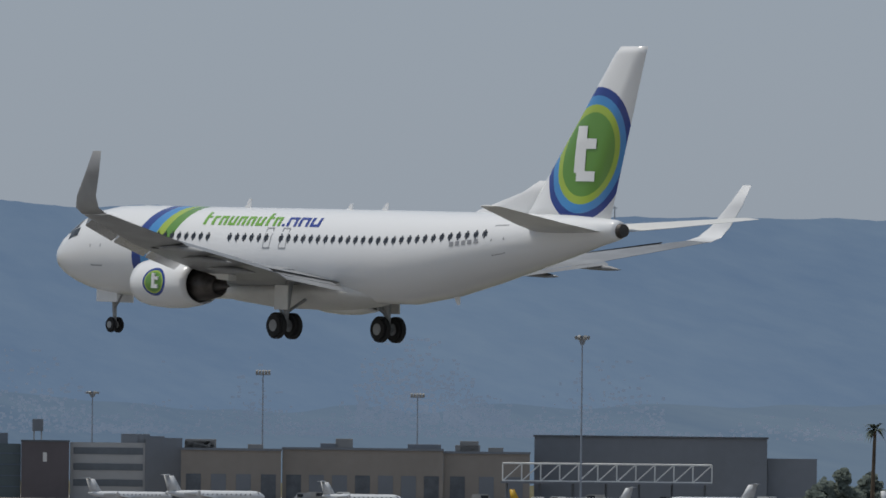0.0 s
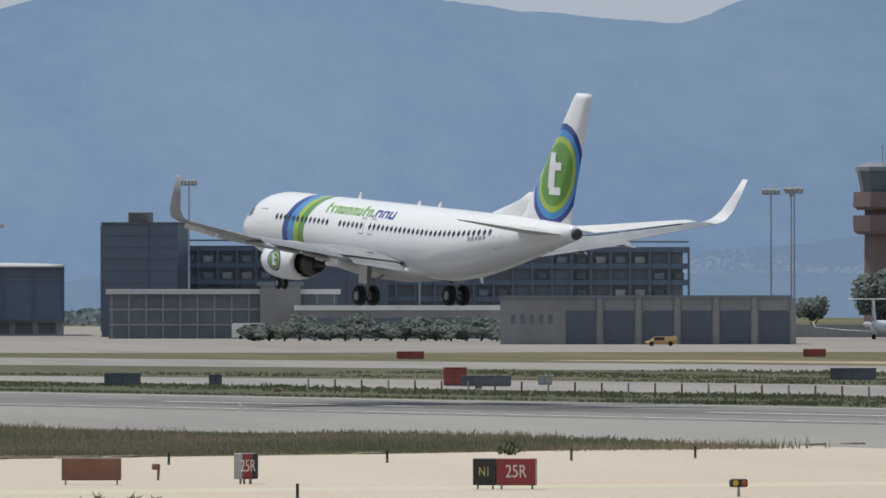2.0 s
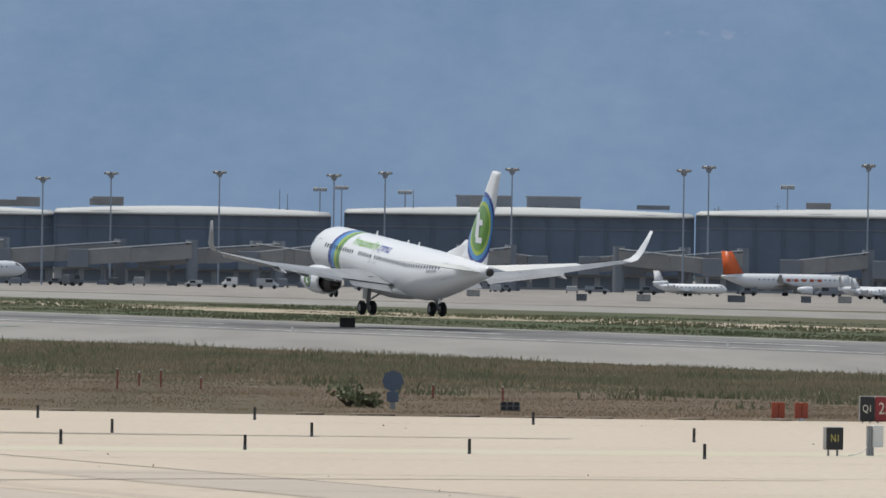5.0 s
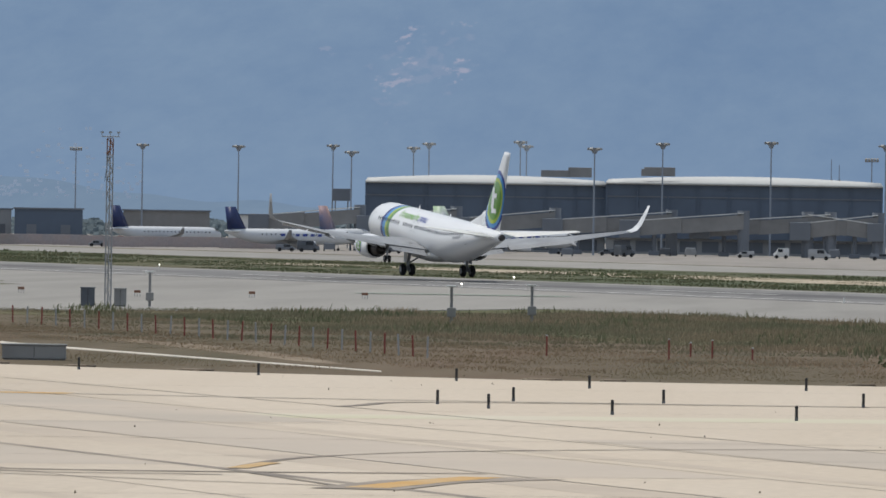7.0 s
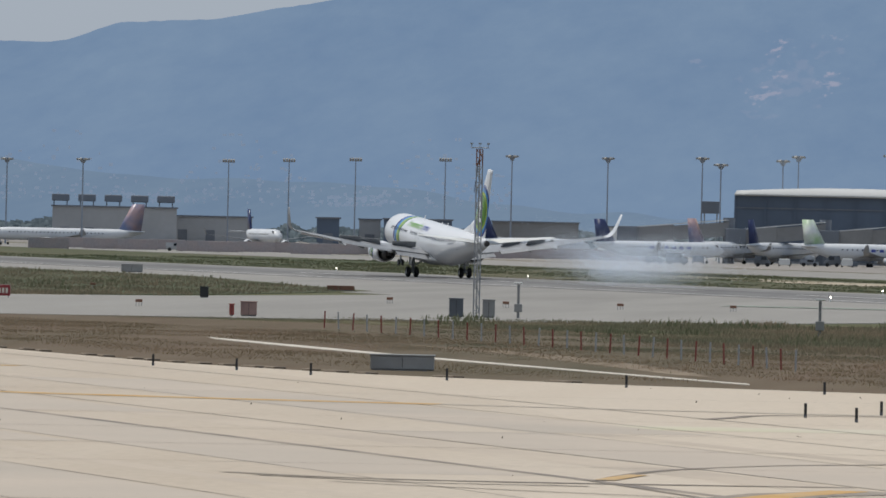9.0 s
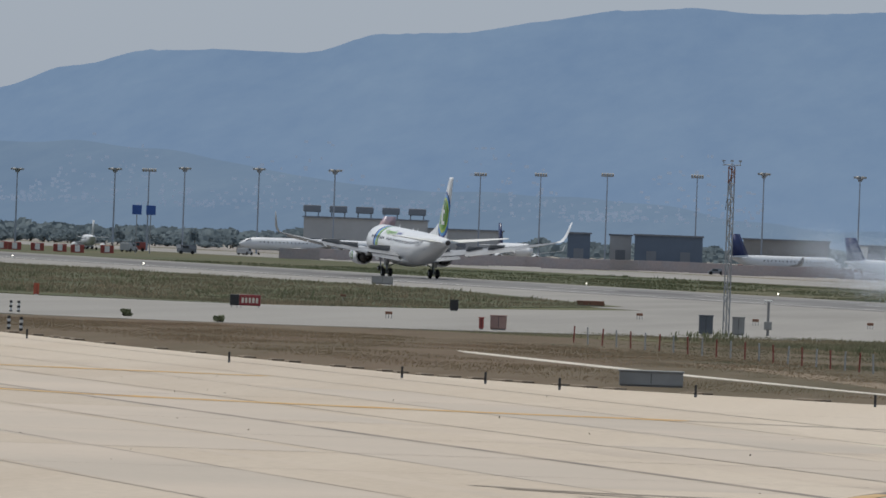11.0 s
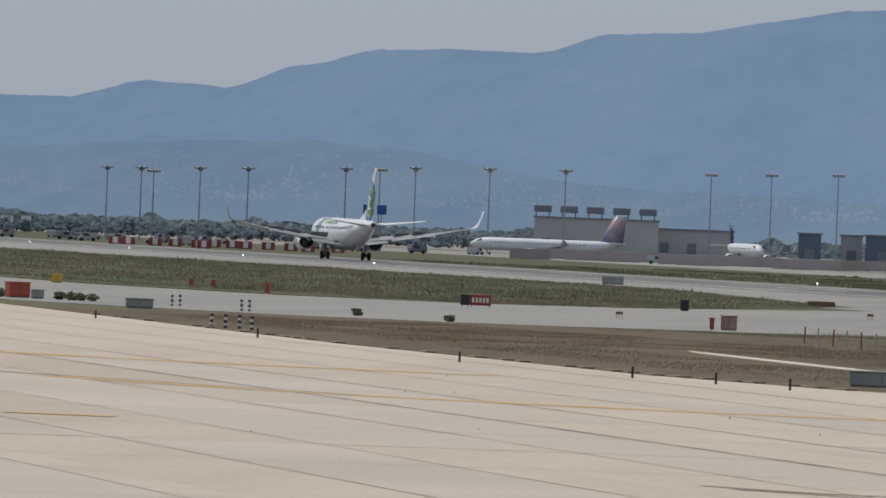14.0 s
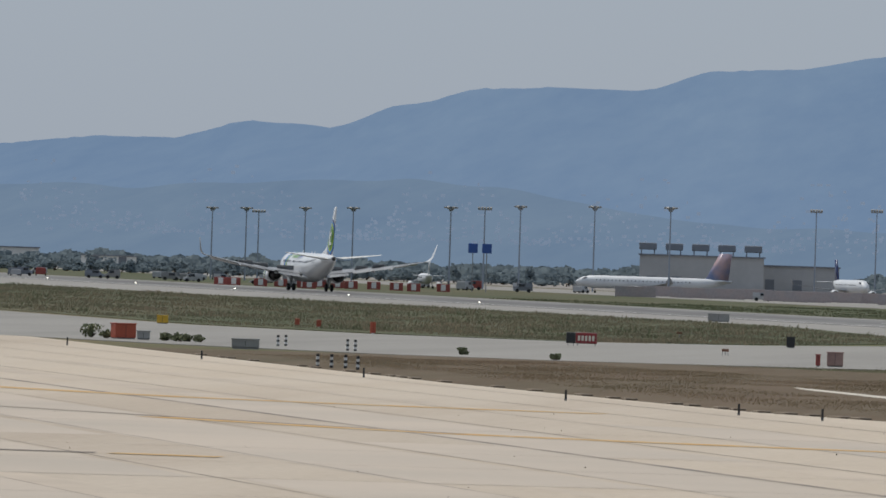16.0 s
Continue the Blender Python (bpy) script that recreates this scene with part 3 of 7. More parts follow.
def build_airliner():
    plane = tagged(empty("airliner"), "white twin-jet airliner with green and blue bands, gear down", "airplane")
    rings = []
    for n, z, w, h in STATIONS:
        rings.append([(19.6 - n, w * math.cos(a), z + h * math.sin(a)) for a in (2 * math.pi * i / 40 for i in range(40))])
    part("fuselage", loft(rings), FUSELIVERY, plane, "white fuselage with swept blue, lime and green bands", True)
    # belly fairing
    fair = [[(19.6 - n, w * math.cos(a), 2.05 + h * math.sin(a)) for a in (2 * math.pi * i / 24 for i in range(24))]
            for n, w, h in ((12.0, 0.5, 0.1), (13.5, 1.6, 0.5), (16, 2.0, 0.72), (19.5, 2.05, 0.75), (21.5, 1.8, 0.6), (23.6, 0.7, 0.2))]
    part("belly_fairing", loft(fair), OFFWHITE, plane, "", True)
    # cabin windows, both sides
    first = None
    for side in (1, -1):
        for i in range(49):
            n = 6.6 + i * 0.508
            if i in (13, 14, 21):
                continue
            base = on_hull(n, 19.5, 0.0)
            m = Matrix.Translation((base.x, side * base.y, base.z)) @ pose(0, 0, 0, side * 19.5, 0, 0)
            if first is None:
                bm = boxed(-0.13, 0.13, -0.012, 0.014, -0.19, 0.19)
                bmesh.ops.bevel(bm, geom=[e for e in bm.edges if abs(e.verts[0].co.y - e.verts[1].co.y) > 0.01], offset=0.09, segments=2, affect="EDGES")
                first = part("cabin_window", bm, WINDOWDARK, plane)
                first.matrix_basis = m
            else:
                shared("cabin_window", first, m, plane)
    for side in (0, 180):
        for n0, n1, a0, a1, nm in ((4.3, 5.15, -22, 32, "cabin_door"), (31.4, 32.15, -22, 36, "cabin_door"), (16.6, 17.1, 6, 34, "overwing_exit"), (17.7, 18.2, 6, 34, "overwing_exit")):
            bm = frame_patch(n0, n1, a0, a1)
            if side:
                mirrored(bm)
            part(nm, bm, LINE, plane, "grey door outline on white skin")
    for side in (1, -1):
        for a0, a1, n0, n1 in ((38, 58, 1.75, 2.7), (60, 86, 1.6, 2.35), (22, 36, 2.1, 3.0)):
            bm = patch(n0, n1, a0, a1, 0.015, 4)
            part("cockpit_window", bm if side > 0 else mirrored(bm), BLACKGLASS, plane)
    # lettering as plain slanted strokes
    for side in (1, -1):
        n = 11.9
        for i in range(13):
            wid, mat = (0.50, GREENP) if i < 9 else (0.66, BLUEP)
            tall = 24 if i in (0, 7) else 16
            strokes = [(0, 0.17, 0, tall), (wid - 0.17, wid, 0, 16), (0.17, wid - 0.17, 12 if i % 3 else 0, 16 if i % 3 else 4)]
            if i in (0, 1, 7):
                strokes = [(0.05, 0.24, 0, tall), (0.24, 0.44, 12, 16)]
                wid = 0.42
            if i == 9:
                strokes, wid = [(0, 0.17, 0, 4)], 0.17
            for x0, x1, a0, a1 in strokes:
                bm = patch(n + x0, n + x1, 36 + a0, 36 + a1, 0.014, 3)
                for v in bm.verts:
                    v.co.x += (v.co.z - 5.0) * 0.25
                part("name_bar", bm if side > 0 else mirrored(bm), mat, plane)
            n += wid + 0.14
        for i in range(5):
            bm = patch(29.0 + i * 0.36, 29.24 + i * 0.36, 4, 11, 0.014, 1)
            part("registration_bar", bm if side > 0 else mirrored(bm), LINE, plane)
    # wings
    for side in (1, -1):
        secs = [airfoil(12.6, 9.0, 1.2, 2.55, 0.13, 1), airfoil(13.6, 8.0, 1.9, 2.65, 0.13, 1), airfoil(16.3, 5.6, 5.7, 3.02, 0.12, 0.5), airfoil(19.9, 3.6, 11.5, 3.85, 0.105, 0),
                airfoil(23.0, 1.75, 16.4, 4.85, 0.10, -1)]
        let = [airfoil(23.0, 1.75, 16.4, 4.85, 0.10, -1), airfoil(23.25, 1.62, 16.95, 5.0, 0.10, -1), airfoil(23.6, 1.42, 17.35, 5.35, 0.09, -1)]
        bm = loft(secs)
        wing = part("wing", bm if side > 0 else mirrored(bm), GREYWING, plane, "grey swept wing with flaps down", True)
        # blade tip stands on its side: sections turned to lie level
        tip = []
        for le, ch, y, z in ((23.1, 1.7, 16.6, 4.9), (23.35, 1.55, 17.1, 5.12), (23.8, 1.3, 17.42, 5.6), (24.6, 0.95, 17.65, 6.5), (25.35, 0.55, 17.85, 7.45)):
            lean = radians(20 if z < 5.0 else (50 if z < 5.3 else 82))
            sec = airfoil(le, ch, 0, 0, 0.09)
            tip.append([(p[0], y - p[2] * math.sin(lean), z + p[2] * math.cos(lean)) for p in sec])
        bm = loft(tip)
        wl = part("winglet", bm if side > 0 else mirrored(bm), WHITE, plane, "tall white blended winglet, shade put on its outer side as grey", True)
        wl.data.materials.append(GREYWING)
        # outward faces take the wing grey, painting in their shaded look
        for pg in wl.data.polygons:
            pg.material_index = 1 if pg.normal.y * side > 0.25 else 0
        # leading-edge slats
        for y0, y1 in ((2.6, 4.0), (6.0, 9.2), (9.4, 12.6), (12.8, 15.6)):
            rows = []
            for y in (y0, y1):
                f = (y - 1.9) / 14.5
                le, z = 13.6 + 9.4 * (f if y > 5.7 else f * 1.02), float(np.interp(y, [1.9, 5.7, 11.5, 16.4], [2.65, 3.02, 3.85, 4.85]))
                rows.append([(19.6 - le + 0.42, y, z - 0.28), (19.6 - le + 0.25, y, z + 0.02), (19.6 - le - 0.25, y, z + 0.16), (19.6 - le + 0.15, y, z - 0.12)])
            bm = loft(rows)
            part("slat", bm if side > 0 else mirrored(bm), BARE, wing)
        # flaps
        for y0, y1, te0, te1, c0, c1, z0, z1 in ((2.0, 5.3, 21.2, 21.5, 1.6, 1.2, 2.5, 2.86), (5.9, 11.6, 21.6, 23.2, 0.95, 0.65, 3.08, 3.92)):
            for kx, kz, kc, drop in ((-0.25, 0.05, 0.85, 10), (0.55, -0.12, 0.45, 20)):
                rows = []
                for y, te, c, z in ((y0, te0, c0, z0), (y1, te1, c1, z1)):
                    c2, le = c * kc, te + kx * c
                    cs, sn = math.cos(radians(drop)), math.sin(radians(drop))
                    zz = z + kz * c
                    rows.append([(19.6 - le - t * c2 * cs + h * sn * c2, y, zz - t * c2 * sn + h * cs * c2) for t, h in ((0, 0), (0.15, 0.08), (0.5, 0.07), (1, 0.0), (0.5, -0.02))])
                bm = loft(rows)
                part("flap", bm if side > 0 else mirrored(bm), GREYWING, wing, "grey lowered flap", False)
        for y, n0, z in ((6.6, 18.9, 3.02), (9.0, 20.3, 3.38), (11.4, 21.6, 3.78)):
            rows = [[(19.6 - n0 - a * 3.3, y + r * 0.18 * math.cos(t), z - 0.14 - 0.12 * max(a - 0.5, 0) * 2 + r * 0.15 * math.sin(t)) for t in (2 * math.pi * i / 10 for i in range(10))]
                    for a, r in ((0, 0.1), (0.12, 0.7), (0.4, 1), (0.7, 0.85), (0.9, 0.4), (1, 0.05))]
            bm = loft(rows)
            part("flap_fairing", bm if side > 0 else mirrored(bm), GREYWING, wing, "", True)
        # engine
        rings = [[(19.6 - n, 4.83 + r * math.cos(a) * 1.04, 2.2 + r * math.sin(a) * (0.97 if math.sin(a) > 0 else 0.9)) for a in (2 * math.pi * i / 32 for i in range(32))]
                 for n, r in ((n0 + 1.3, r0) for n0, r0 in ((11.75, 0.80), (11.35, 0.82), (11.2, 0.92), (11.3, 1.0), (11.8, 1.1), (12.7, 1.17), (13.8, 1.15), (14.7, 1.02), (15.1, 0.93), (15.05, 0.86), (14.4, 0.86)))]
        bm = loft(rings, caps=False)
        eng = part("engine_nacelle", bm if side > 0 else mirrored(bm), ENGLIVERY, plane, "white engine cowl with a round green emblem", True)
        bm = boxed(5.05, 5.24, 5.98, 6.075, 1.98, 2.62, 0.01)
        box(bm, 4.82, 5.06, 5.98, 6.07, 1.98, 2.14)
        box(bm, 4.82, 5.06, 5.98, 6.07, 2.34, 2.48)
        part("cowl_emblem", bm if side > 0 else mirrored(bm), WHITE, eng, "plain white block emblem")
        bm = rod(bmesh.new(), (6.7, 4.83, 2.2), (6.6, 4.83, 2.2), 0.82, seg=28)
        part("fan_face", bm if side > 0 else mirrored(bm), DARKMETAL, eng)
        rings = [[(19.6 - n, 4.83 + r * math.cos(a), 2.16 + r * math.sin(a)) for a in (2 * math.pi * i / 24 for i in range(24))]
                 for n, r in ((n0 + 1.3, r0) for n0, r0 in ((14.3, 0.85), (14.6, 0.72), (15.3, 0.64), (16.2, 0.46), (16.25, 0.36), (15.7, 0.3), (16.9, 0.04)))]
        bm = loft(rings, caps=False)
        part("exhaust", bm if side > 0 else mirrored(bm), DARKMETAL, eng, "dark heat-stained exhaust cone", True)
        rows = [[(19.6 - n, 4.83 + w, z) for w, z in ((-0.2, z0), (-0.22, z1), (0.22, z1), (0.2, z0))] for n, z0, z1 in ((13.7, 3.1, 3.2), (15.2, 2.8, 3.2), (16.8, 2.5, 3.0), (18.4, 2.4, 2.8))]
        bm = loft(rows)
        part("pylon", bm if side > 0 else mirrored(bm), OFFWHITE, eng)
        # tailplane
        bm = loft([airfoil(33.0, 4.3, 0.5, 4.92, 0.10), airfoil(34.6, 3.2, 3.0, 5.2, 0.10), airfoil(37.3, 1.35, 7.0, 5.72, 0.09), airfoil(37.6, 1.0, 7.18, 5.74, 0.05)])
        part("tailplane", bm if side > 0 else mirrored(bm), OFFWHITE, plane, "pale grey tailplane", True)
        # main leg
        y = 2.86 * side
        bm = rod(bmesh.new(), (0, y, 0.55), (0, y * 0.93, 2.5), 0.13, 0.17, 12)
        rod(bm, (0, y - 0.42, 0.56), (0, y + 0.42, 0.56), 0.11, seg=10)
        rod(bm, (-0.05, y, 1.1), (-0.05, y * 0.35, 2.2), 0.07, seg=8)
        rod(bm, (0.15, y, 0.9), (0.75, y, 2.3), 0.06, seg=8)
        leg = part("main_leg", bm, GALV, plane, "grey hydraulic landing-gear leg")
        wheel_pair(leg, 0, y, 0.565, 0.40, 0.43, "black tyre of the main gear")
        part("leg_door", boxed(-0.45, 0.45, y + side * 0.2, y + side * 0.26, 1.25, 2.3, 0.02), OFFWHITE, leg)
    # fin and dorsal fin
    def finsec(z, le, te, th):
        c = te - le
        return [(19.6 - le - t * c, s * th * c * h, z) for t, h, s in ((0, 0, 1), (0.05, 0.5, 1), (0.25, 1, 1), (0.6, 0.75, 1), (1, 0.03, 1), (1, 0.03, -1), (0.6, 0.75, -1), (0.25, 1, -1), (0.05, 0.5, -1))]
    part("fin", loft([finsec(5.0, 31.2, 37.2, 0.05), finsec(5.9, 32.25, 37.45, 0.05), finsec(9.2, 34.85, 38.35, 0.05), finsec(12.3, 37.25, 39.2, 0.05), finsec(12.6, 37.6, 39.3, 0.04)]),
         FINLIVERY, plane, "tall fin with concentric green, lime and blue rings", True)
    part("dorsal_fin", loft([finsec(5.2, 27.4, 33.5, 0.03), finsec(5.75, 28.9, 33.6, 0.03), finsec(6.5, 31.6, 33.4, 0.03), finsec(7.0, 32.7, 33.4, 0.03)]), WHITE, plane, "", True)
    def fin_side(x, z):
        # half thickness of the fin at a point of its side
        le = float(np.interp(z, [5.9, 9.2, 12.3], [32.25, 34.85, 37.25]))
        c = float(np.interp(z, [5.9, 9.2, 12.3], [37.45, 38.35, 39.2])) - le
        return 0.05 * c * float(np.interp((19.6 - x - le) / c, [0, 0.05, 0.25, 0.6, 1], [0, 0.5, 1, 0.75, 0.03]))
    for s in (1, -1):
        bm = bmesh.new()
        for x0, x1, z0, z1 in ((-16.25, -15.6, 7.35, 9.3), (-16.85, -16.25, 8.35, 8.78), (-16.85, -16.25, 7.0, 7.42), (-16.25, -15.75, 7.0, 7.35)):
            g = [[bm.verts.new((x0 + (x1 - x0) * i / 3, s * (fin_side(x0 + (x1 - x0) * i / 3, z0 + (z1 - z0) * k / 3) + 0.035), z0 + (z1 - z0) * k / 3)) for k in range(4)] for i in range(4)]
            for i in range(3):
                for k in range(3):
                    bm.faces.new((g[i][k], g[i + 1][k], g[i + 1][k + 1], g[i][k + 1]))
        for v in bm.verts:
            v.co.x -= (v.co.z - 8.15) * 0.06
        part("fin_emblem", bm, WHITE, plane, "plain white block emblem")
    part("tail_cone_exhaust", rod(bmesh.new(), (-18.3, 0, 4.97), (-18.62, 0, 5.0), 0.33, 0.27, 20), DARKMETAL, plane)
    # nose leg
    bm = rod(bmesh.new(), (15.6, 0, 0.36), (15.75, 0, 2.2), 0.09, 0.12, 10)
    rod(bm, (15.6, -0.3, 0.36), (15.6, 0.3, 0.36), 0.07, seg=8)
    rod(bm, (15.7, 0, 1.0), (14.9, 0, 2.0), 0.05, seg=8)
    leg = part("nose_leg", bm, GALV, plane)
    wheel_pair(leg, 15.6, 0, 0.345, 0.2, 0.2, "black tyre of the nose gear")
    for s in (1, -1):
        part("nose_gear_door", boxed(14.9, 16.4, min(s * 0.42, s * 0.47), max(s * 0.42, s * 0.47), 1.35, 1.95, 0.015), WHITE, leg)
    for n, ang, h in ((13.2, 90, 0.38), (22.6, 90, 0.3), (27.6, -90, 0.35), (20.2, 90, 0.25)):
        b = on_hull(n, ang)
        sgn = 1 if ang > 0 else -1
        rows = [[(b.x + 0.2, -0.02, b.z), (b.x - 0.2, -0.02, b.z), (b.x - 0.2, 0.02, b.z), (b.x + 0.2, 0.02, b.z)],
                [(b.x - 0.05, -0.01, b.z + sgn * h), (b.x - 0.22, -0.01, b.z + sgn * h), (b.x - 0.22, 0.01, b.z + sgn * h), (b.x - 0.05, 0.01, b.z + sgn * h)]]
        part("blade_aerial", loft(rows), WHITE, plane)
    return plane


def wing_flap_panels(plane):
    """Spoilers: flat panels on the wing tops that stand up after touchdown."""
    made = []
    for side in (1, -1):
        for y0, y1, n, z in ((2.4, 4.9, 18.7, 3.07), (6.4, 8.6, 19.6, 3.36), (8.8, 11.0, 20.7, 3.68)):
            bm = boxed(-0.85, 0.0, 0, 1, -0.02, 0.02, 0.01)
            for v in bm.verts:
                v.co.y = side * (y0 - (y0 + y1) / 2 + v.co.y * (y1 - y0))
            ob = part("spoiler", bm, GREYWING, plane, "hinged grey spoiler panel")
            made.append((ob, 19.6 - n, side * (y0 + y1) / 2, z, side * (22 if y0 > 6 else 8)))
    return made


AIRLINER = build_airliner()
SPOILERS = wing_flap_panels(AIRLINER)
# seconds, metres along the runway, height, pitch, roll
FLIGHT = [(0.0, 291.5, 11.1, 1.6, 0.6), (0.5, 326.7, 9.5, 2.0, 0.6), (1.0, 361.6, 8.1, 2.4, 0.4), (1.5, 396.2, 6.78, 2.9, 0.2), (2.0, 430.7, 5.5, 3.5, 0.0), (2.5, 464.8, 4.42, 3.8, 0.1), (3.0, 498.9, 3.52, 3.9, 0.1),
          (3.5, 533.0, 2.76, 4.0, 0.1), (4.0, 567.2, 2.1, 4.1, 0.2), (4.5, 601.0, 1.54, 4.3, 0.4), (5.0, 635.2, 1.0, 4.7, 0.4), (5.2, 648.8, 0.85, 4.8, 0.5), (6.2, 714.5, 0.5, 4.6, 0.8),
          (7.3, 784.6, 0.26, 4.0, 0.8), (8.0, 829.3, 0.0, 4.0, 0.4), (9.0, 891.6, 0.0, 4.0, 0.0), (10.2, 966.4, 0.0, 3.2, 0.0), (11.2, 1028.5, 0.0, 1.9, 0.0), (12.3, 1094.3, 0.0, 0.6, 0.0), (12.5, 1105.8, 0.0, 0.45, 0.0),
          (13.5, 1162.3, 0.0, 0.3, 0.0), (14.5, 1216.6, 0.0, 0.3, 0.0), (16.0, 1294.0, 0.0, 0.3, 0.0)]


def airliner_pose(s, z, pitch, roll, crab):
    return Matrix.Translation(field(s, 243.9, z + 0.05)) @ pose(0, 0, 0, 0, 0, 90 + math.degrees(HEADING) - crab) @ pose(0, 0, 0, 0, -pitch, 0) @ pose(0, 0, 0, roll, 0, 0)


def crab_at(t):
    return 1.0 if t < 4 else max(0.25, 1.0 - (t - 4) * 0.25)


def motions():
    smoke_motion()
    walk(AIRLINER, [(t, airliner_pose(s - 0.2 * min(1, crab_at(t)), z, p, r, crab_at(t))) for t, s, z, p, r in FLIGHT])
    for ob, x, y, z, sweep in SPOILERS:
        def at(a):
            return Matrix.Translation((x, y, z)) @ pose(0, 0, 0, 0, 0, -sweep) @ pose(0, 0, 0, 0, a, 0)
        walk(ob, [(0.0, at(-6)), (8.3, at(-6)), (9.0, at(48)), (16.0, at(48))])


# ---- far buildings, each facing the field: local x to the right, y away, z up ----
def stand(bearing, dist, turn=0.0, z=0.0):
    return Matrix.Translation(polar(bearing, dist, z)) @ pose(0, 0, 0, 0, 0, turn - bearing)


def building(name, b, d, label, turn=0.0, category="building"):
    return tagged(empty(name, stand(b, d, turn)), label, category)


def windows_on(parent, x0, x1, z0, z1, nx, nz, mat=None, y=-0.04, fill=0.6, fz=0.6):
    """A grid of window panes set in front of a wall, on one mesh."""
    dx, dz = (x1 - x0) / nx, (z1 - z0) / nz
    one = None
    for i in range(nx):
        for j in range(nz):
            m = Matrix.Translation((x0 + dx * (i + 0.5), y, z0 + dz * (j + 0.5)))
            if one is None:
                one = part("window", boxed(-dx * fill / 2, dx * fill / 2, -0.03, 0.06, -dz * fz / 2, dz * fz / 2, 0.02), mat or WINDOWBAND, parent)
                one.matrix_basis = m
            else:
                shared("window", one, m, parent)


def roof_clutter(parent, w, h, seed, n=4):
    rnd = random.Random(seed)
    for i in range(n):
        x, s = rnd.uniform(-w * 0.42, w * 0.42), rnd.uniform(1.2, 3.0)
        part("roof_unit", boxed(x - s, x + s, 3, 3 + s, h - 0.02, h + rnd.uniform(0.7, 1.8), 0.05), rnd.choice((GREYCLAD, CONCRETE)), parent)


def terminal(b, d, w, h, seed, rise=1.2):
    t = building("terminal_pier", b, d, "long dark glazed terminal pier with a white curved roof", category="terminal")
    x = w / 2
    part("wall", boxed(-x, x, 0, 70, 2.8, h - 1.2), DARKCLAD, t, "dark blue-grey glass wall")
    part("base_wall", boxed(-x + 0.1, x - 0.1, 2.0, 68, 0, 2.8), WALLPALE, t, "recessed grey ground floor")
    bm = bmesh.new()
    n = 16
    rows = []
    for i in range(n + 1):
        u = -x + w * i / n
        k = math.sin(math.pi * (0.12 + 0.76 * i / n)) * rise
        rows.append([(u, -1.2, h - 1.15), (u, -1.2, h - 0.9 + k * 0.12), (u, 30, h - 0.6 + k), (u, 72, h - 0.9 + k * 0.5), (u, 72, h - 1.15)])
    part("roof", loft(rows, bm=bm), ROOFWHITE, t, "white sheet-metal roof, gently arched", True)
    part("light_band", boxed(-x, x, -0.25, -0.003, h - 3.4, h - 3.2), GREYCLAD, t)
    nm = int(w / 5)
    one = None
    for i in range(nm + 1):
        m = Matrix.Translation((-x + 0.2 + (w - 0.4) * i / nm, -0.2, 0))
        if one is None:
            one = part("mullion", boxed(-0.12, 0.12, -0.1, 0.19, 2.8, h - 1.3), DARKCLAD, t)
            one.matrix_basis = m
        else:
            shared("mullion", one, m, t)
    windows_on(t, -x + 1, x - 1, 0.2, 2.6, int(w / 4), 1, GREYCLAD, y=1.9, fill=0.75, fz=0.8)
    if rise > 1:
        roof_clutter(t, w, h + rise * 0.3, seed, 2)


for i, (b, d, w, h) in enumerate(((-3.29, 1560, 42.4, 13.0), (-1.62, 1556, 48.6, 13.4), (0.49, 1562, 61.7, 14.1), (3.04, 1558, 76.7, 14.6))):
    terminal(b, d, w, h, i)
terminal(5.24, 1560, 42.8, 13.2, 9, rise=0.5)
for b, w in ((0.26, 9.9), (0.71, 9.7)):
    r = building("roof_house", b, 1600, "dark plant room on the terminal roof")
    part("wall", boxed(-w / 2, w / 2, 0, 8, 0, 16.5), GREYCLAD, r)
    part("cap", boxed(-w / 2 - 0.2, w / 2 + 0.2, -0.2, 8.2, 16.5, 16.8), CONCRETE, r)
r = building("roof_dome", 4.59, 1575, "small cream dome on the terminal roof", category="dome")
part("drum", boxed(-3.6, 3.6, -3, 4, 0, 14.0), GREYCLAD, r)
bm = bmesh.new()
bmesh.ops.create_uvsphere(bm, u_segments=20, v_segments=10, radius=1, matrix=Matrix.Translation((0, 0.5, 14.0)) @ Matrix.Diagonal((3.5, 3.4, 1.4, 1)))
part("shell", bm, CREAMTXT, r, "", True)


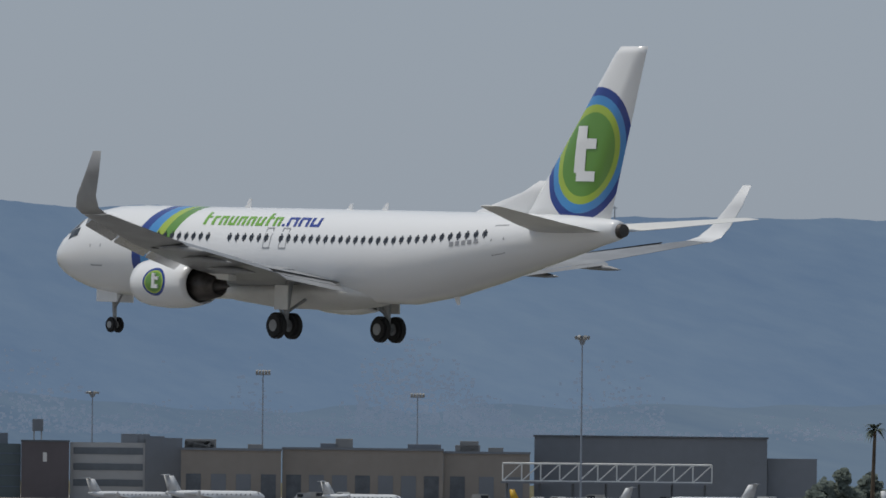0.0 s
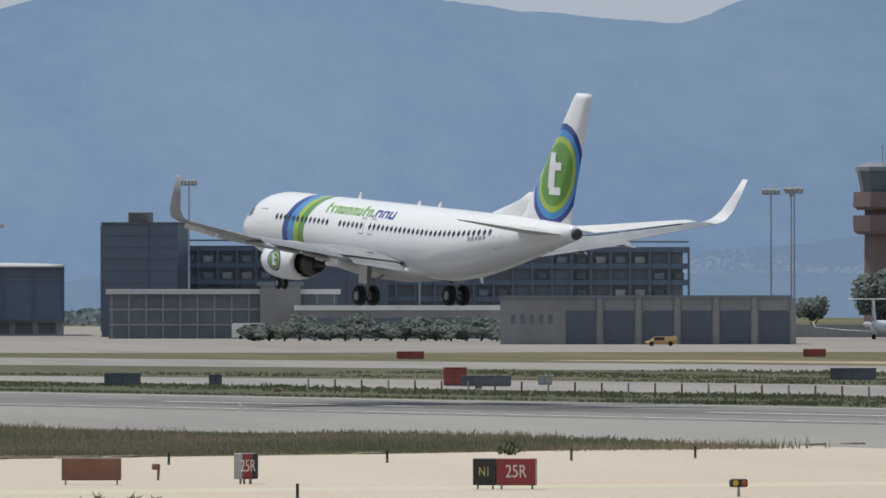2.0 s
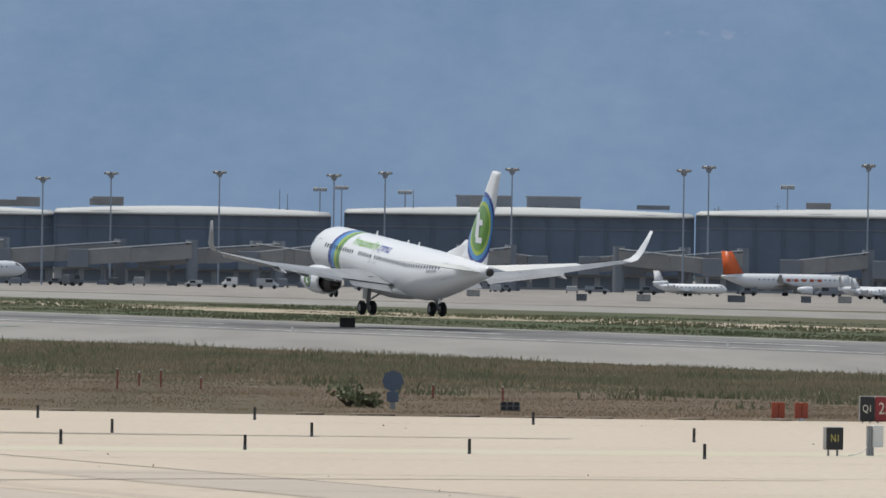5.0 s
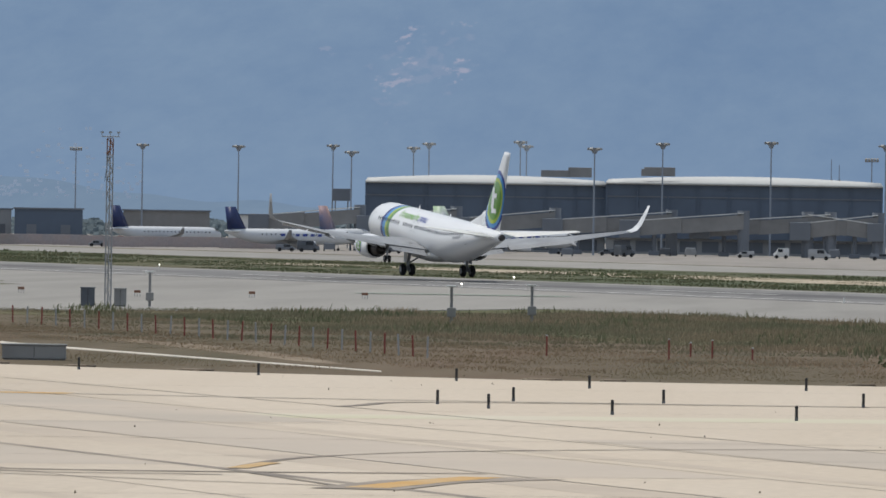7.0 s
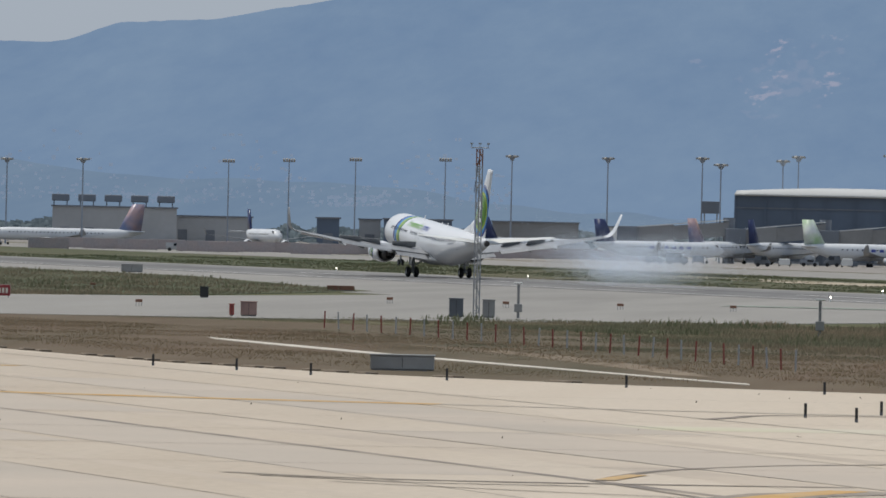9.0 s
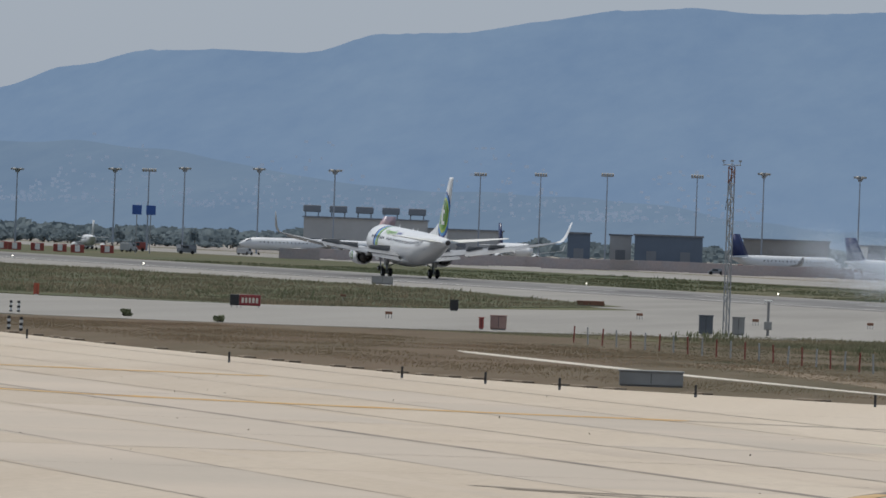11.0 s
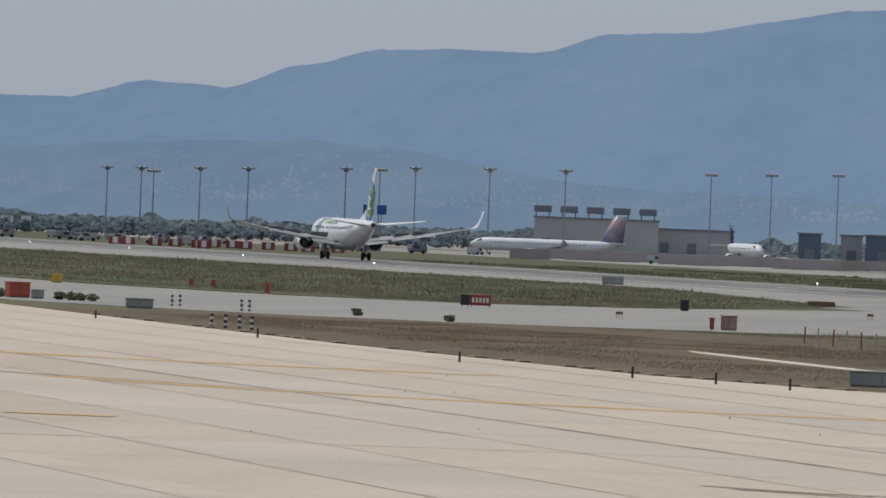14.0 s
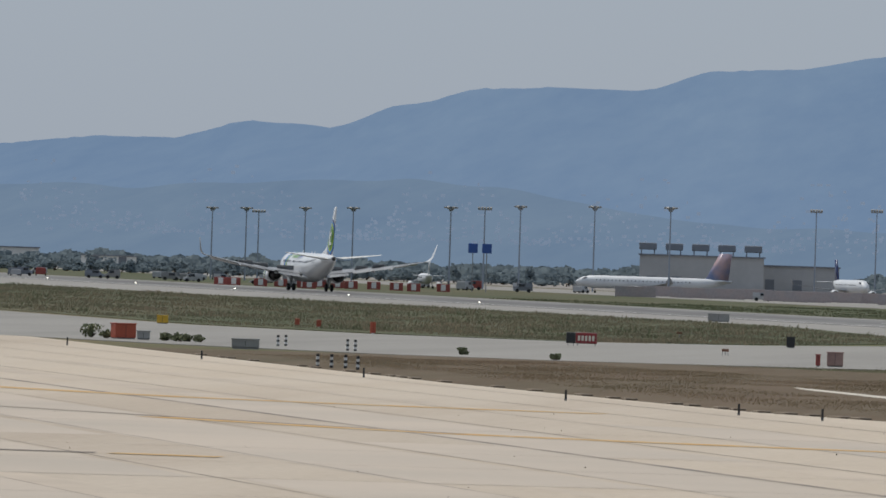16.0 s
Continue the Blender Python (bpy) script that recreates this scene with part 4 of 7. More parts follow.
def jet_bridge(b, d, length, sgn, z=4.4):
    g = tagged(empty("jet_bridge", stand(b, d)), "grey sloping passenger bridge on a wheeled leg", "jet bridge", "passenger bridges at the piers")
    rows = [[(sgn * length * f, y, z + zz + 1.6 * f) for y, zz in ((-1.3, -1.2), (-1.3, 1.3), (1.3, 1.3), (1.3, -1.2))] for f in (0, 0.45, 0.451, 1.0)]
    for f, rr in zip((0, 0.45, 0.451, 1.0), rows):
        if f > 0.45:
            rr[:] = [(p[0], p[1] * 0.85, p[2] * 0.97) for p in rr]
    part("tunnel", loft(rows), CONCRETE, g)
    part("tunnel_roof", loft([[(sgn * length * f, y, z + 1.6 * f + 1.32 + k) for y, k in ((-1.35, 0), (-1.35, 0.16), (1.35, 0.16), (1.35, 0))] for f in (0, 1.0)]), OFFWHITE, g, "white weathered roof sheet")
    part("cab", boxed(-1.9, 1.6, -1.8, 1.8, z - 1.5, z + 1.6, 0.1), GREYCLAD, g)
    bm = rod(bmesh.new(), (sgn * 4, 0, 0), (sgn * 4, 0, z), 0.35)
    box(bm, sgn * 4 - 0.9, sgn * 4 + 0.9, -1.5, 1.5, 0, 0.8, 0.1)
    part("drive_leg", bm, GREYCLAD, g)
    part("rotunda", rod(bmesh.new(), (sgn * length, 0, 0), (sgn * length, 0, z + 3.4), 1.0, seg=16), GREYCLAD, g)


for b, d, ln, s in ((-4.75, 1500, 17, 1), (-4.05, 1500, 15, 1), (-3.45, 1500, 16, 1), (-2.85, 1500, 20, 1), (-2.35, 1495, 19, 1), (-1.9, 1500, 22, 1), (-1.25, 1500, 13, 1), (-0.75, 1500, 12, -1), (-0.1, 1495, 14, 1), (0.62, 1500, 13, -1), (0.95, 1500, 16, 1), (1.25, 1500, 18, 1),
                   (1.75, 1495, 16, -1), (2.25, 1500, 13, 1), (2.85, 1495, 15, 1), (3.45, 1500, 12, -1), (3.9, 1500, 10, 1), (4.3, 1500, 12, 1)):
    jet_bridge(b, d, ln, s)

# thin aerials and vents on the terminal roofs, and radio masts on the ridge
arnd = random.Random(31)
for i in range(26):
    b = arnd.uniform(3.4, 5.6) if i < 17 else arnd.uniform(-1.2, 3.4)
    h = arnd.uniform(1.2, 3.6) if i % 3 else arnd.uniform(0.5, 1.0)
    a = tagged(empty("roof_aerial", stand(b, 1585, 0, 12.3)), "thin grey aerial on the terminal roof", "aerial", "roof aerials")
    bm = rod(bmesh.new(), (0, 0, 0), (0, 0, 2.1 + h), 0.10, 0.06, 6)
    if i % 4 == 0:
        rod(bm, (-0.6, 0, 1.5 + h), (0.6, 0, 1.5 + h), 0.06, seg=5)
    part("rod", bm, GREYCLAD, a)
    part("foot", boxed(-0.3, 0.3, -0.3, 0.3, 0, 1.4), GREYCLAD, a)
for b, h in ((12.11, 8.5), (11.58, 5.5), (20.38, 8.0), (20.46, 6.0), (-12.9, 6.0), (-13.0, 4.5)):
    m = tagged(empty("radio_mast", stand(b, 4775, 0, EYE.z + 4775 * math.tan(radians(skyline(b))) - 2.5)), "far hazy radio mast on the hill ridge", "radio mast", "ridge masts")
    part("shaft", rod(bmesh.new(), (0, 0, 0), (0, 0, 2.5 + h), 0.55, 0.3, 6), WALLPALE, m)
    part("crossarm", boxed(-1.4, 1.4, -0.2, 0.2, 1.2 + h, 1.7 + h), WALLPALE, m)

# black-clad office blocks
OFFICEDARK = material("dark_office_cladding", (0.092, 0.12, 0.165), 0.5, 0, 0.1, 0.6, fine=6)
for b, d, w, h in ((6.51, 1505, 13.0, 19.2), (7.78, 1500, 13.6, 19.7)):
    o = building("office_block", b, d, "windowless dark grey clad office block", turn=-8)
    part("wall", boxed(-w / 2, w / 2, 0, 15, 0, h), OFFICEDARK, o)
    part("side_panel", boxed(-w / 2 - 0.15, w * 0.12, -0.15, -0.003, 1, h - 0.3), OFFICEDARK, o)
    part("parapet", boxed(-w / 2 - 0.1, w / 2 + 0.1, -0.2, 15.1, h, h + 0.3), DARKBOX, o)
    bm = rod(bmesh.new(), (0, 6, h), (0, 6, h + 2.2), 0.08)
    part("aerial", bm, GALV, o)
    roof_clutter(o, w * 0.7, h + 0.3, int(b * 10), 2)
    one = None
    for i in range(9):
        m = Matrix.Translation((0, -0.2, 1.2 + i * 2.0))
        if one is None:
            one = part("cladding_joint", boxed(-w / 2, w / 2, -0.03, 0.03, -0.03, 0.03), DARKBOX, o)
            one.matrix_basis = m
        else:
            shared("cladding_joint", one, m, o)


def garage(b, d, w, h, floors):
    g = building("parking_garage", b, d, "open-deck concrete parking garage with rails on top", category="garage")
    part("core", boxed(-w / 2 + 1, w / 2 - 1, 1.0, 30, 0, h - 0.5), GREYCLAD, g, "dark interior of the decks")
    fh = (h - 1.0) / floors
    one = col = None
    for i in range(floors + 1):
        m = Matrix.Translation((0, 0, 0.8 + i * fh))
        if one is None:
            one = part("deck", boxed(-w / 2, w / 2, 0, 30, -0.45, 0.45), DARKCLAD, g)
            one.matrix_basis = m
        else:
            shared("deck", one, m, g)
    n = int(w / 3.2)
    for i in range(n + 1):
        m = Matrix.Translation((-w / 2 + w * i / n, -0.1, 0))
        if col is None:
            col = part("column", boxed(-0.2, 0.2, -0.1, 0.4, 0, h + 0.2), DARKCLAD, g)
            col.matrix_basis = m
        else:
            shared("column", col, m, g)
    part("top_rail", boxed(-w / 2, w / 2, -0.25, 0.05, h + 1.0, h + 1.3), GREYCLAD, g)
    rnd = random.Random(int(w))
    for i in range(n):
        for j in range(floors):
            if rnd.random() < 0.45:
                x = -w / 2 + w * (i + 0.5) / n
                c = part("parked_car", boxed(x - 0.9, x + 0.9, 0.3, 0.95, 1.25 + j * fh, 1.25 + j * fh + 1.2, 0.15), rnd.choice((GREYCLAD, GREYBOX, GALV, DARKBOX)), g)


garage(7.14, 1524, 20.0, 15.4, 5)
garage(9.05, 1534, 54.0, 15.2, 5)

# glazed pavilion and the low wall
p = building("pavilion", 7.05, 1436, "low glazed pavilion with a flat white roof")
part("roof", boxed(-19, 19, -1.2, 20, 7.2, 8.0, 0.05), ROOFWHITE, p, "flat white roof slab")
part("glazing", boxed(-18.5, 18.5, 0, 18, 0, 7.2), WINDOWBAND, p)
one = None
for i in range(14):
    m = Matrix.Translation((-18 + i * 2.77, -0.15, 0))
    if one is None:
        one = part("mullion", boxed(-0.12, 0.12, -0.1, 0.14, 0, 7.2), GREYBOX, p)
        one.matrix_basis = m
    else:
        shared("mullion", one, m, p)
for z in (2.1, 4.6):
    part("transom", boxed(-18.5, 18.5, -0.22, -0.003, z, z + 0.3), GREYBOX, p)
part("lift_house", boxed(6, 12.5, -2.0, -0.2, 0, 8.6), CONCRETE, p)
part("roof_deck", boxed(5.5, 13, -2.6, -0.1, 8.6, 9.2), GREYCLAD, p)
lw = building("low_hall", 8.2, 1424, "low concrete service hall with pale bands")
part("wall", boxed(-17, 17, 0, 15, 0, 4.6), CONCRETE, lw)
part("roof_band", boxed(-17.2, 17.2, -0.3, 15, 4.6, 5.4), OFFWHITE, lw)
part("window_strip", boxed(-15, 13, -0.08, -0.003, 2.2, 3.4), WINDOWBAND, lw)
# fire station with six tall doors
NAVYDOOR = material("navy_roll_door", (0.095, 0.118, 0.15), 0.5, 0, 0.12, 2)
fs = building("fire_station", 9.78, 1227, "grey concrete fire station with six dark vehicle doors")
part("wall", boxed(-20.1, 20.1, 0, 24, 0, 6.4), CONCRETE, fs, "weathered concrete wall")
part("roof_edge", boxed(-20.3, 20.3, -0.3, 24.2, 6.4, 6.8), GREYCLAD, fs)
one = None
for i in range(6):
    m = Matrix.Translation((-9.0 + i * 5.35, -0.05, 0))
    if one is None:
        one = part("garage_door", boxed(-2.05, 2.05, -0.02, 0.12, 0.05, 4.7, 0.03), NAVYDOOR, fs, "dark roll-up door")
        one.matrix_basis = m
    else:
        shared("garage_door", one, m, fs, "dark roll-up door")
    part("pier", boxed(-9.0 + i * 5.35 + 2.3, -9.0 + i * 5.35 + 3.05, -0.35, -0.003, 0, 6.39), CONCRETE, fs)
windows_on(fs, -19, -12.5, 2.6, 4.4, 5, 1, WINDOWBAND, fill=0.45, fz=0.7)

# control tower
ct = building("control_tower", 11.31, 1700, "brown control tower with two ringed galleries", category="control tower")
part("shaft", loft([[(3.7 * r * math.cos(a), 3.7 * r * math.sin(a), z) for a in (math.pi / 4 * (i + 0.5) for i in range(8))] for z, r in ((0, 1.05), (25, 1.0))]), BRICKRED, ct)
for z0, z1, r0, r1, nm in ((19.5, 22.5, 6.0, 6.2, "gallery"), (24.2, 27.0, 6.1, 6.0, "gallery")):
    part(nm, loft([[(r * math.cos(a), r * math.sin(a), z) for a in (math.pi / 4 * (i + 0.5) for i in range(8))] for z, r in ((z0 - 0.6, r0 * 0.85), (z0, r0), (z1, r1))]), BRICKRED, ct, "brick-brown ringed balcony")
part("cab", loft([[(r * math.cos(a), r * math.sin(a), z) for a in (math.pi / 6 * i for i in range(12))] for z, r in ((27, 4.2), (31, 4.9))]), GREENGLASS, ct, "tinted glass cab")
part("cab_roof", loft([[(r * math.cos(a), r * math.sin(a), z) for a in (math.pi / 6 * i for i in range(12))] for z, r in ((31, 5.2), (31.8, 5.2), (32.6, 3.5))]), GREYCLAD, ct)
bm = rod(bmesh.new(), (0, 0, 32.5), (0, 0, 36), 0.1)
rod(bm, (2, 0, 32), (2, 0, 34.5), 0.07)
part("aerial", bm, GALV, ct)

bb = building("billboard", 11.80, 1490, "large blank white screen panel on a wall", category="screen")
part("panel", boxed(-4.7, 4.7, -0.2, 0.2, 2.1, 6.1, 0.03), OFFWHITE, bb)
for x in (-4, 0, 4):
    part("post", boxed(x - 0.15, x + 0.15, 0.2, 0.5, 0, 5.8), GALV, bb)
wl = building("blast_wall", 11.37, 1480, "long low grey concrete wall", category="wall")
part("wall", boxed(-18, 18, 0, 0.6, 0, 2.2, 0.03), CONCRETE, wl)

# old arcaded terminal
og = building("old_terminal", 12.91, 1560, "long tan arcaded building with a raised gable")
part("wall", boxed(-32.5, 32.5, 0, 18, 0, 7.2), TAN, og, "tan rendered wall")
part("parapet", boxed(-32.7, 32.7, -0.25, 18.2, 7.2, 7.8), WALLPALE, og)
windows_on(og, -31, 32, 3.6, 6.6, 34, 1, WINDOWBAND, fill=0.5, fz=0.85)
part("canopy", boxed(-20, 8, -7, -0.003, 4.2, 4.8), GREYCLAD, og, "dark flat canopy")
bm = loft([[(-13 + 11 * i / 12, y, 7.8 + 3.2 * math.sin(math.pi * (0.08 + 0.84 * i / 12))) for y in (-0.4, 6)] + [(-13 + 11 * i / 12, y, 7.0) for y in (6, -0.4)] for i in range(13)])
part("gable", bm, TAN, og, "curved raised gable")
part("gable_sign", boxed(-9.4, -6.2, -0.55, -0.42, 9.0, 10.0, 0.03), REDP, og)
part("roof", boxed(-2.0, 14, 3, 16, 7.8, 9.8, 0.3), ROOFTILE, og)
for x in (-17, 10):
    bm = rod(bmesh.new(), (x, 4, 7.7), (x, 4, 9.4), 3.2, 0.5, 8)
    part("tent_roof", bm, OFFWHITE, og, "white pyramid rooflight")
part("chimney", boxed(26.5, 29.5, 3, 6, 7.7, 11.4, 0.1), TAN, og)
lr = building("long_hall", 14.81, 1604, "long tan hall with a flat roof")
part("wall", boxed(-19.6, 19.6, 0, 20, 0, 7.6), TAN, lr)
part("roof_edge", boxed(-19.8, 19.8, -0.3, 20, 7.6, 8.2), GREYCLAD, lr)
part("water_tank", rod(bmesh.new(), (5, 5, 8.1), (5, 5, 10.8), 1.6, seg=16), TAN, lr)
part("window_strip", boxed(-18, 18, -0.08, -0.003, 4.6, 6.2), WINDOWBAND, lr)
hg = building("hangar", 15.10, 1540, "low hangar with a white arched roof", category="hangar")
part("wall", boxed(-12.5, 12.5, 0, 24, 0, 4.6), WALLPALE, hg)
part("door", boxed(-11.5, 11.5, -0.3, -0.003, 0.1, 2.6), DARKBOX, hg, "dark open hangar doorway")
part("roof", loft([[(x, 12 - 13.2 * math.cos(math.pi * k / 12), 4.55 + 3.6 * math.sin(math.pi * k / 12)) for k in range(13)] for x in (-12.8, -6, 0, 6, 12.8)]), ROOFWHITE, hg, "arched cream-white roof", False)

# office row to the right
gg = building("glass_office", 16.32, 1560, "dark green glass office block")
part("wall", boxed(-8.8, 8.8, 0, 15, 0, 9.5), GREENGLASS, gg)
for i in range(1, 5):
    part("floor_line", boxed(-8.8, 8.8, -0.08, -0.003, i * 1.95 - 0.1, i * 1.95 + 0.1), DARKCLAD, gg)
part("roof_house", boxed(-2.5, 6.5, 3, 10, 9.5, 11.4), GREYCLAD, gg)
br = building("brown_office", 16.80, 1558, "dark brown clad office block")
part("wall", boxed(-4.2, 4.2, 0, 15, 0, 9.9), material("brown_cladding", (0.12, 0.105, 0.115), 0.6, 0, 0.1, 0.8, fine=6), br)
part("wall_mark", boxed(-0.4, 0.3, -0.06, -0.003, 6.4, 8.0), OFFWHITE, br)
part("parapet", boxed(-4.3, 4.3, -0.15, 15, 9.9, 10.2), DARKBOX, br)
wb = building("banded_office", 17.32, 1560, "pale banded office block with strip windows")
part("wall", boxed(-9.8, 9.8, 0, 15, 0, 9.9), WALLPALE, wb)
for z in (2.2, 5.0, 7.8):
    part("window_strip", boxed(-9.2, 3.0, -0.08, -0.003, z, z + 1.2), WINDOWBAND, wb)
part("stair_tower", boxed(3.4, 9.9, -0.6, 8, 0, 10.8), GREYCLAD, wb)
roof_clutter(wb, 16, 9.9, 5, 3)
for b, w, h, sd in ((18.00, 17.4, 8.7, 1), (18.85, 28.0, 9.0, 2), (19.65, 15.1, 8.6, 3)):
    tn = building("cargo_hall", b, 1542 + sd, "tan rendered cargo hall with tall doors")
    part("wall", boxed(-w / 2, w / 2, 0, 18, 0, h), TAN, tn)
    part("roof_edge", boxed(-w / 2 - 0.1, w / 2 + 0.1, -0.3, 18, h, h + 0.4), GREYCLAD, tn)
    n = int(w / 4)
    for i in range(n):
        x = -w / 2 + (i + 0.5) * w / n
        part("dock_door", boxed(x - 1.3, x + 1.3, -0.08, -0.003, 0.1, 4.6, 0.02), GREYCLAD if i % 3 else DARKBOX, tn)
    roof_clutter(tn, w, h + 0.4, sd, 3)
gb = building("grey_hall", 20.71, 1562, "huge windowless dark grey hall")
part("wall", boxed(-20.5, 20.5, 0, 40, 0, 11.8), GREYCLAD, gb)
part("roof_edge", boxed(-20.7, 20.7, -0.3, 40, 11.8, 12.1), DARKBOX, gb)
part("annex", boxed(20.6, 29.3, 2, 30, 0, 8.4), GREYCLAD, gb)
cn = building("truss_canopy", 20.43, 1502, "open canopy carried by white trusses", category="canopy")
bm = bmesh.new()
for z in (4.0, 7.0):
    rod(bm, (-17.7, 0, z), (17.7, 0, z), 0.16, seg=6)
for i in range(12):
    x = -17.7 + i * 3.22
    rod(bm, (x, 0, 4.0), (x, 0, 7.0), 0.13, seg=6)
    if i < 11:
        rod(bm, (x, 0, 4.0), (x + 3.22, 0, 7.0), 0.11, seg=6)
part("truss", bm, OFFWHITE, cn)
for i in range(7):
    part("post", rod(bmesh.new(), (-17 + i * 5.6, 0.5, 0), (-17 + i * 5.6, 0.5, 4.0), 0.2), GREYCLAD, cn)
part("deck", boxed(-18, 18, -3, 6, 3.6, 3.95), GREYCLAD, cn)

# low far sheds beyond the runway's end
for b, d, w, h, mt, lb in ((-6.69, 1800, 4.6, 6.5, DARKCLAD, "dark blue shed"), (-6.42, 1810, 4.4, 6.4, WALLPALE, "pale grey shed"), (-6.11, 1800, 13.8, 6.6, DARKCLAD, "long dark blue shed"), (-5.35, 1850, 18, 6.6, CONCRETE, "pale long warehouse"),
                           (-4.7, 1850, 16, 6.0, OFFWHITE, "low white warehouse"), (-8.07, 1900, 26.6, 7.9, WALLPALE, "pale cargo building with roof fans"), (-7.45, 1920, 18, 6.3, WALLPALE, "low pale cargo shed"), (-12.6, 2300, 20, 5.0, OFFWHITE, "far low white hall"),
                           (-11.9, 2250, 14, 3.6, OFFWHITE, "far low white hall")):
    sh = building("warehouse", b, d, lb + " beyond the runway", category="warehouse")
    part("wall", boxed(-w / 2, w / 2, 0, 16, 0, h - 0.3), mt, sh)
    part("roof", boxed(-w / 2 - 0.3, w / 2 + 0.3, -0.4, 16.4, h - 0.3, h), GREYCLAD, sh)
    for i in range(max(int(w / 5), 1) if w < 18 else 2):
        x = -w / 2 + (i + 0.5) * w / max(int(w / 5), 1)
        part("door", boxed(x - 1.0, x + 1.0, -0.08, -0.003, 0.1, 3.2), GREYCLAD, sh)
for i in range(5):
    fn = building("roof_fan", -8.42 + i * 0.17, 1908, "dark box cooler on a stand", category="cooler")
    part("cooler_box", boxed(-1.9, 1.9, -1.2, 1.2, 8.8, 10.3, 0.2), GREYCLAD, fn)
    for x in (-1.4, 1.4):
        part("leg", boxed(x - 0.12, x + 0.12, -0.2, 0.2, 7.88, 8.8), GREYCLAD, fn)


# ---- floodlight masts ----
def flood_mast(h, kind):
    m = tagged(empty("flood_mast"), "tall grey floodlight mast with a lamp ring" if kind == "ring" else "tall grey mast with a row of floodlights", "lamp mast", "apron floodlight masts")
    part("pole", rod(bmesh.new(), (0, 0, 0), (0, 0, h - 0.8), 0.19, 0.11, 10), POLE, m)
    if kind == "ring":
        part("crown", rod(bmesh.new(), (0, 0, h - 1.5), (0, 0, h - 0.4), 0.3, 0.85, 10), POLE, m)
        one = None
        for i in range(6):
            q = pose(0, 0, 0, 0, 0, 60 * i) @ pose(1.0, 0, h - 0.6, 0, 35, 0)
            if one is None:
                one = part("floodlight", boxed(-0.15, 0.25, -0.3, 0.3, -0.2, 0.2, 0.03), GREYBOX, m)
                one.matrix_basis = q
            else:
                shared("floodlight", one, q, m)
    else:
        part("crossbar", boxed(-1.3, 1.3, -0.12, 0.12, h - 0.9, h - 0.7), POLE, m)
        one = None
        for i in range(5):
            q = pose(-1.1 + i * 0.55, -0.1, h - 0.45, 30, 0, 0)
            if one is None:
                one = part("floodlight", boxed(-0.22, 0.22, -0.2, 0.25, -0.3, 0.3, 0.04), GREYBOX, m)
                one.matrix_basis = q
            else:
                shared("floodlight", one, q, m)
    return m


RING = flood_mast(20, "ring")
ROW = flood_mast(20, "row")


def mast_at(src, b, d, h):
    o = copy_thing(src, stand(b, d))
    o.scale = (1, 1, h / 20)
    return o


for b, d, h in ((10.72, 1480, 25.4), (13.95, 1490, 25.0), (15.90, 1400, 26.8), (20.26, 1450, 28.5), (4.34, 1450, 23.4), (2.74, 1540, 23.2), (1.55, 1460, 21.0), (1.71, 1540, 22.5), (0.44, 1540, 21.6), (-2.59, 1460, 18.1), (-0.71, 1460, 19.3), (-0.38, 1540, 20.6),
                (-2.15, 1550, 19.9), (-1.45, 1550, 20.4), (-3.07, 1600, 20.3), (-3.03, 1610, 19.6), (-4.28, 1650, 19.5), (-4.16, 1500, 17.2), (-3.76, 1600, 18.9), (-3.66, 1610, 19.8), (-4.89, 1700, 19.5), (-5.51, 1700, 19.5),
                (-8.28, 1600, 16.4), (-8.77, 1700, 16.8), (-9.25, 1700, 16.4), (-9.70, 1600, 15.2), (-10.33, 1650, 14.8), (-10.64, 1700, 14.8), (-11.24, 1750, 14.5), (-11.02, 1700, 14.4)):
    mast_at(RING, b, d, h)
for b, d, h in ((6.83, 1440, 26.0), (10.59, 1300, 22.6), (10.74, 1300, 22.8), (12.15, 1480, 25.6), (12.96, 1500, 23.4), (8.32, 1462, 21.8), (15.13, 1650, 24.3), (15.81, 1550, 22.2), (18.20, 1600, 23.5), (13.35, 1500, 22.8), (14.36, 1500, 22.3), (5.49, 1600, 21.7), (5.59, 1600, 20.3), (4.60, 1700, 19.8), (5.36, 1700, 18.7), (8.84, 1650, 20.3), (2.22, 1700, 20.4),
                (-0.80, 1700, 18.6), (-0.66, 1800, 19.8), (-0.25, 1700, 18.3), (-5.94, 1900, 19.9), (-6.52, 1900, 19.5), (-7.34, 1900, 18.6), (-6.95, 1900, 19.0), (-10.94, 1750, 14.0), (-9.48, 1650, 15.4)):
    mast_at(ROW, b, d, h)
for o in (RING, ROW):
    o.matrix_basis = stand(17.1 if o is RING else 19.2, 1650)
for b, w in ((-9.55, 1.4), (-9.46, 1.4)):
    s = building("blue_sign", b, 1500, "small blue road sign on two posts", category="sign")
    part("panel", boxed(-0.8, 0.8, -0.06, 0.06, 6.6, 8.2, 0.02), material("sign_blue", (0.03, 0.10, 0.36), 0.5), s)
    part("post", boxed(-0.08, 0.08, 0.06, 0.2, 0, 7.8), GALV, s)
for b, d, w, h in ((-4.22, 1600, 3.4, 10.8), (11.55, 1560, 3.0, 11.5), (16.75, 1620, 2.0, 14.2)):
    s = building("hoarding", b, d, "dark rectangular hoarding on two posts", category="hoarding")
    part("panel", boxed(-w / 2, w / 2, -0.1, 0.1, h - 2.2, h, 0.03), GREYCLAD, s)
    for x in (-w / 3, w / 3):
        part("post", boxed(x - 0.12, x + 0.12, 0.1, 0.35, 0, h - 0.4), GALV, s)


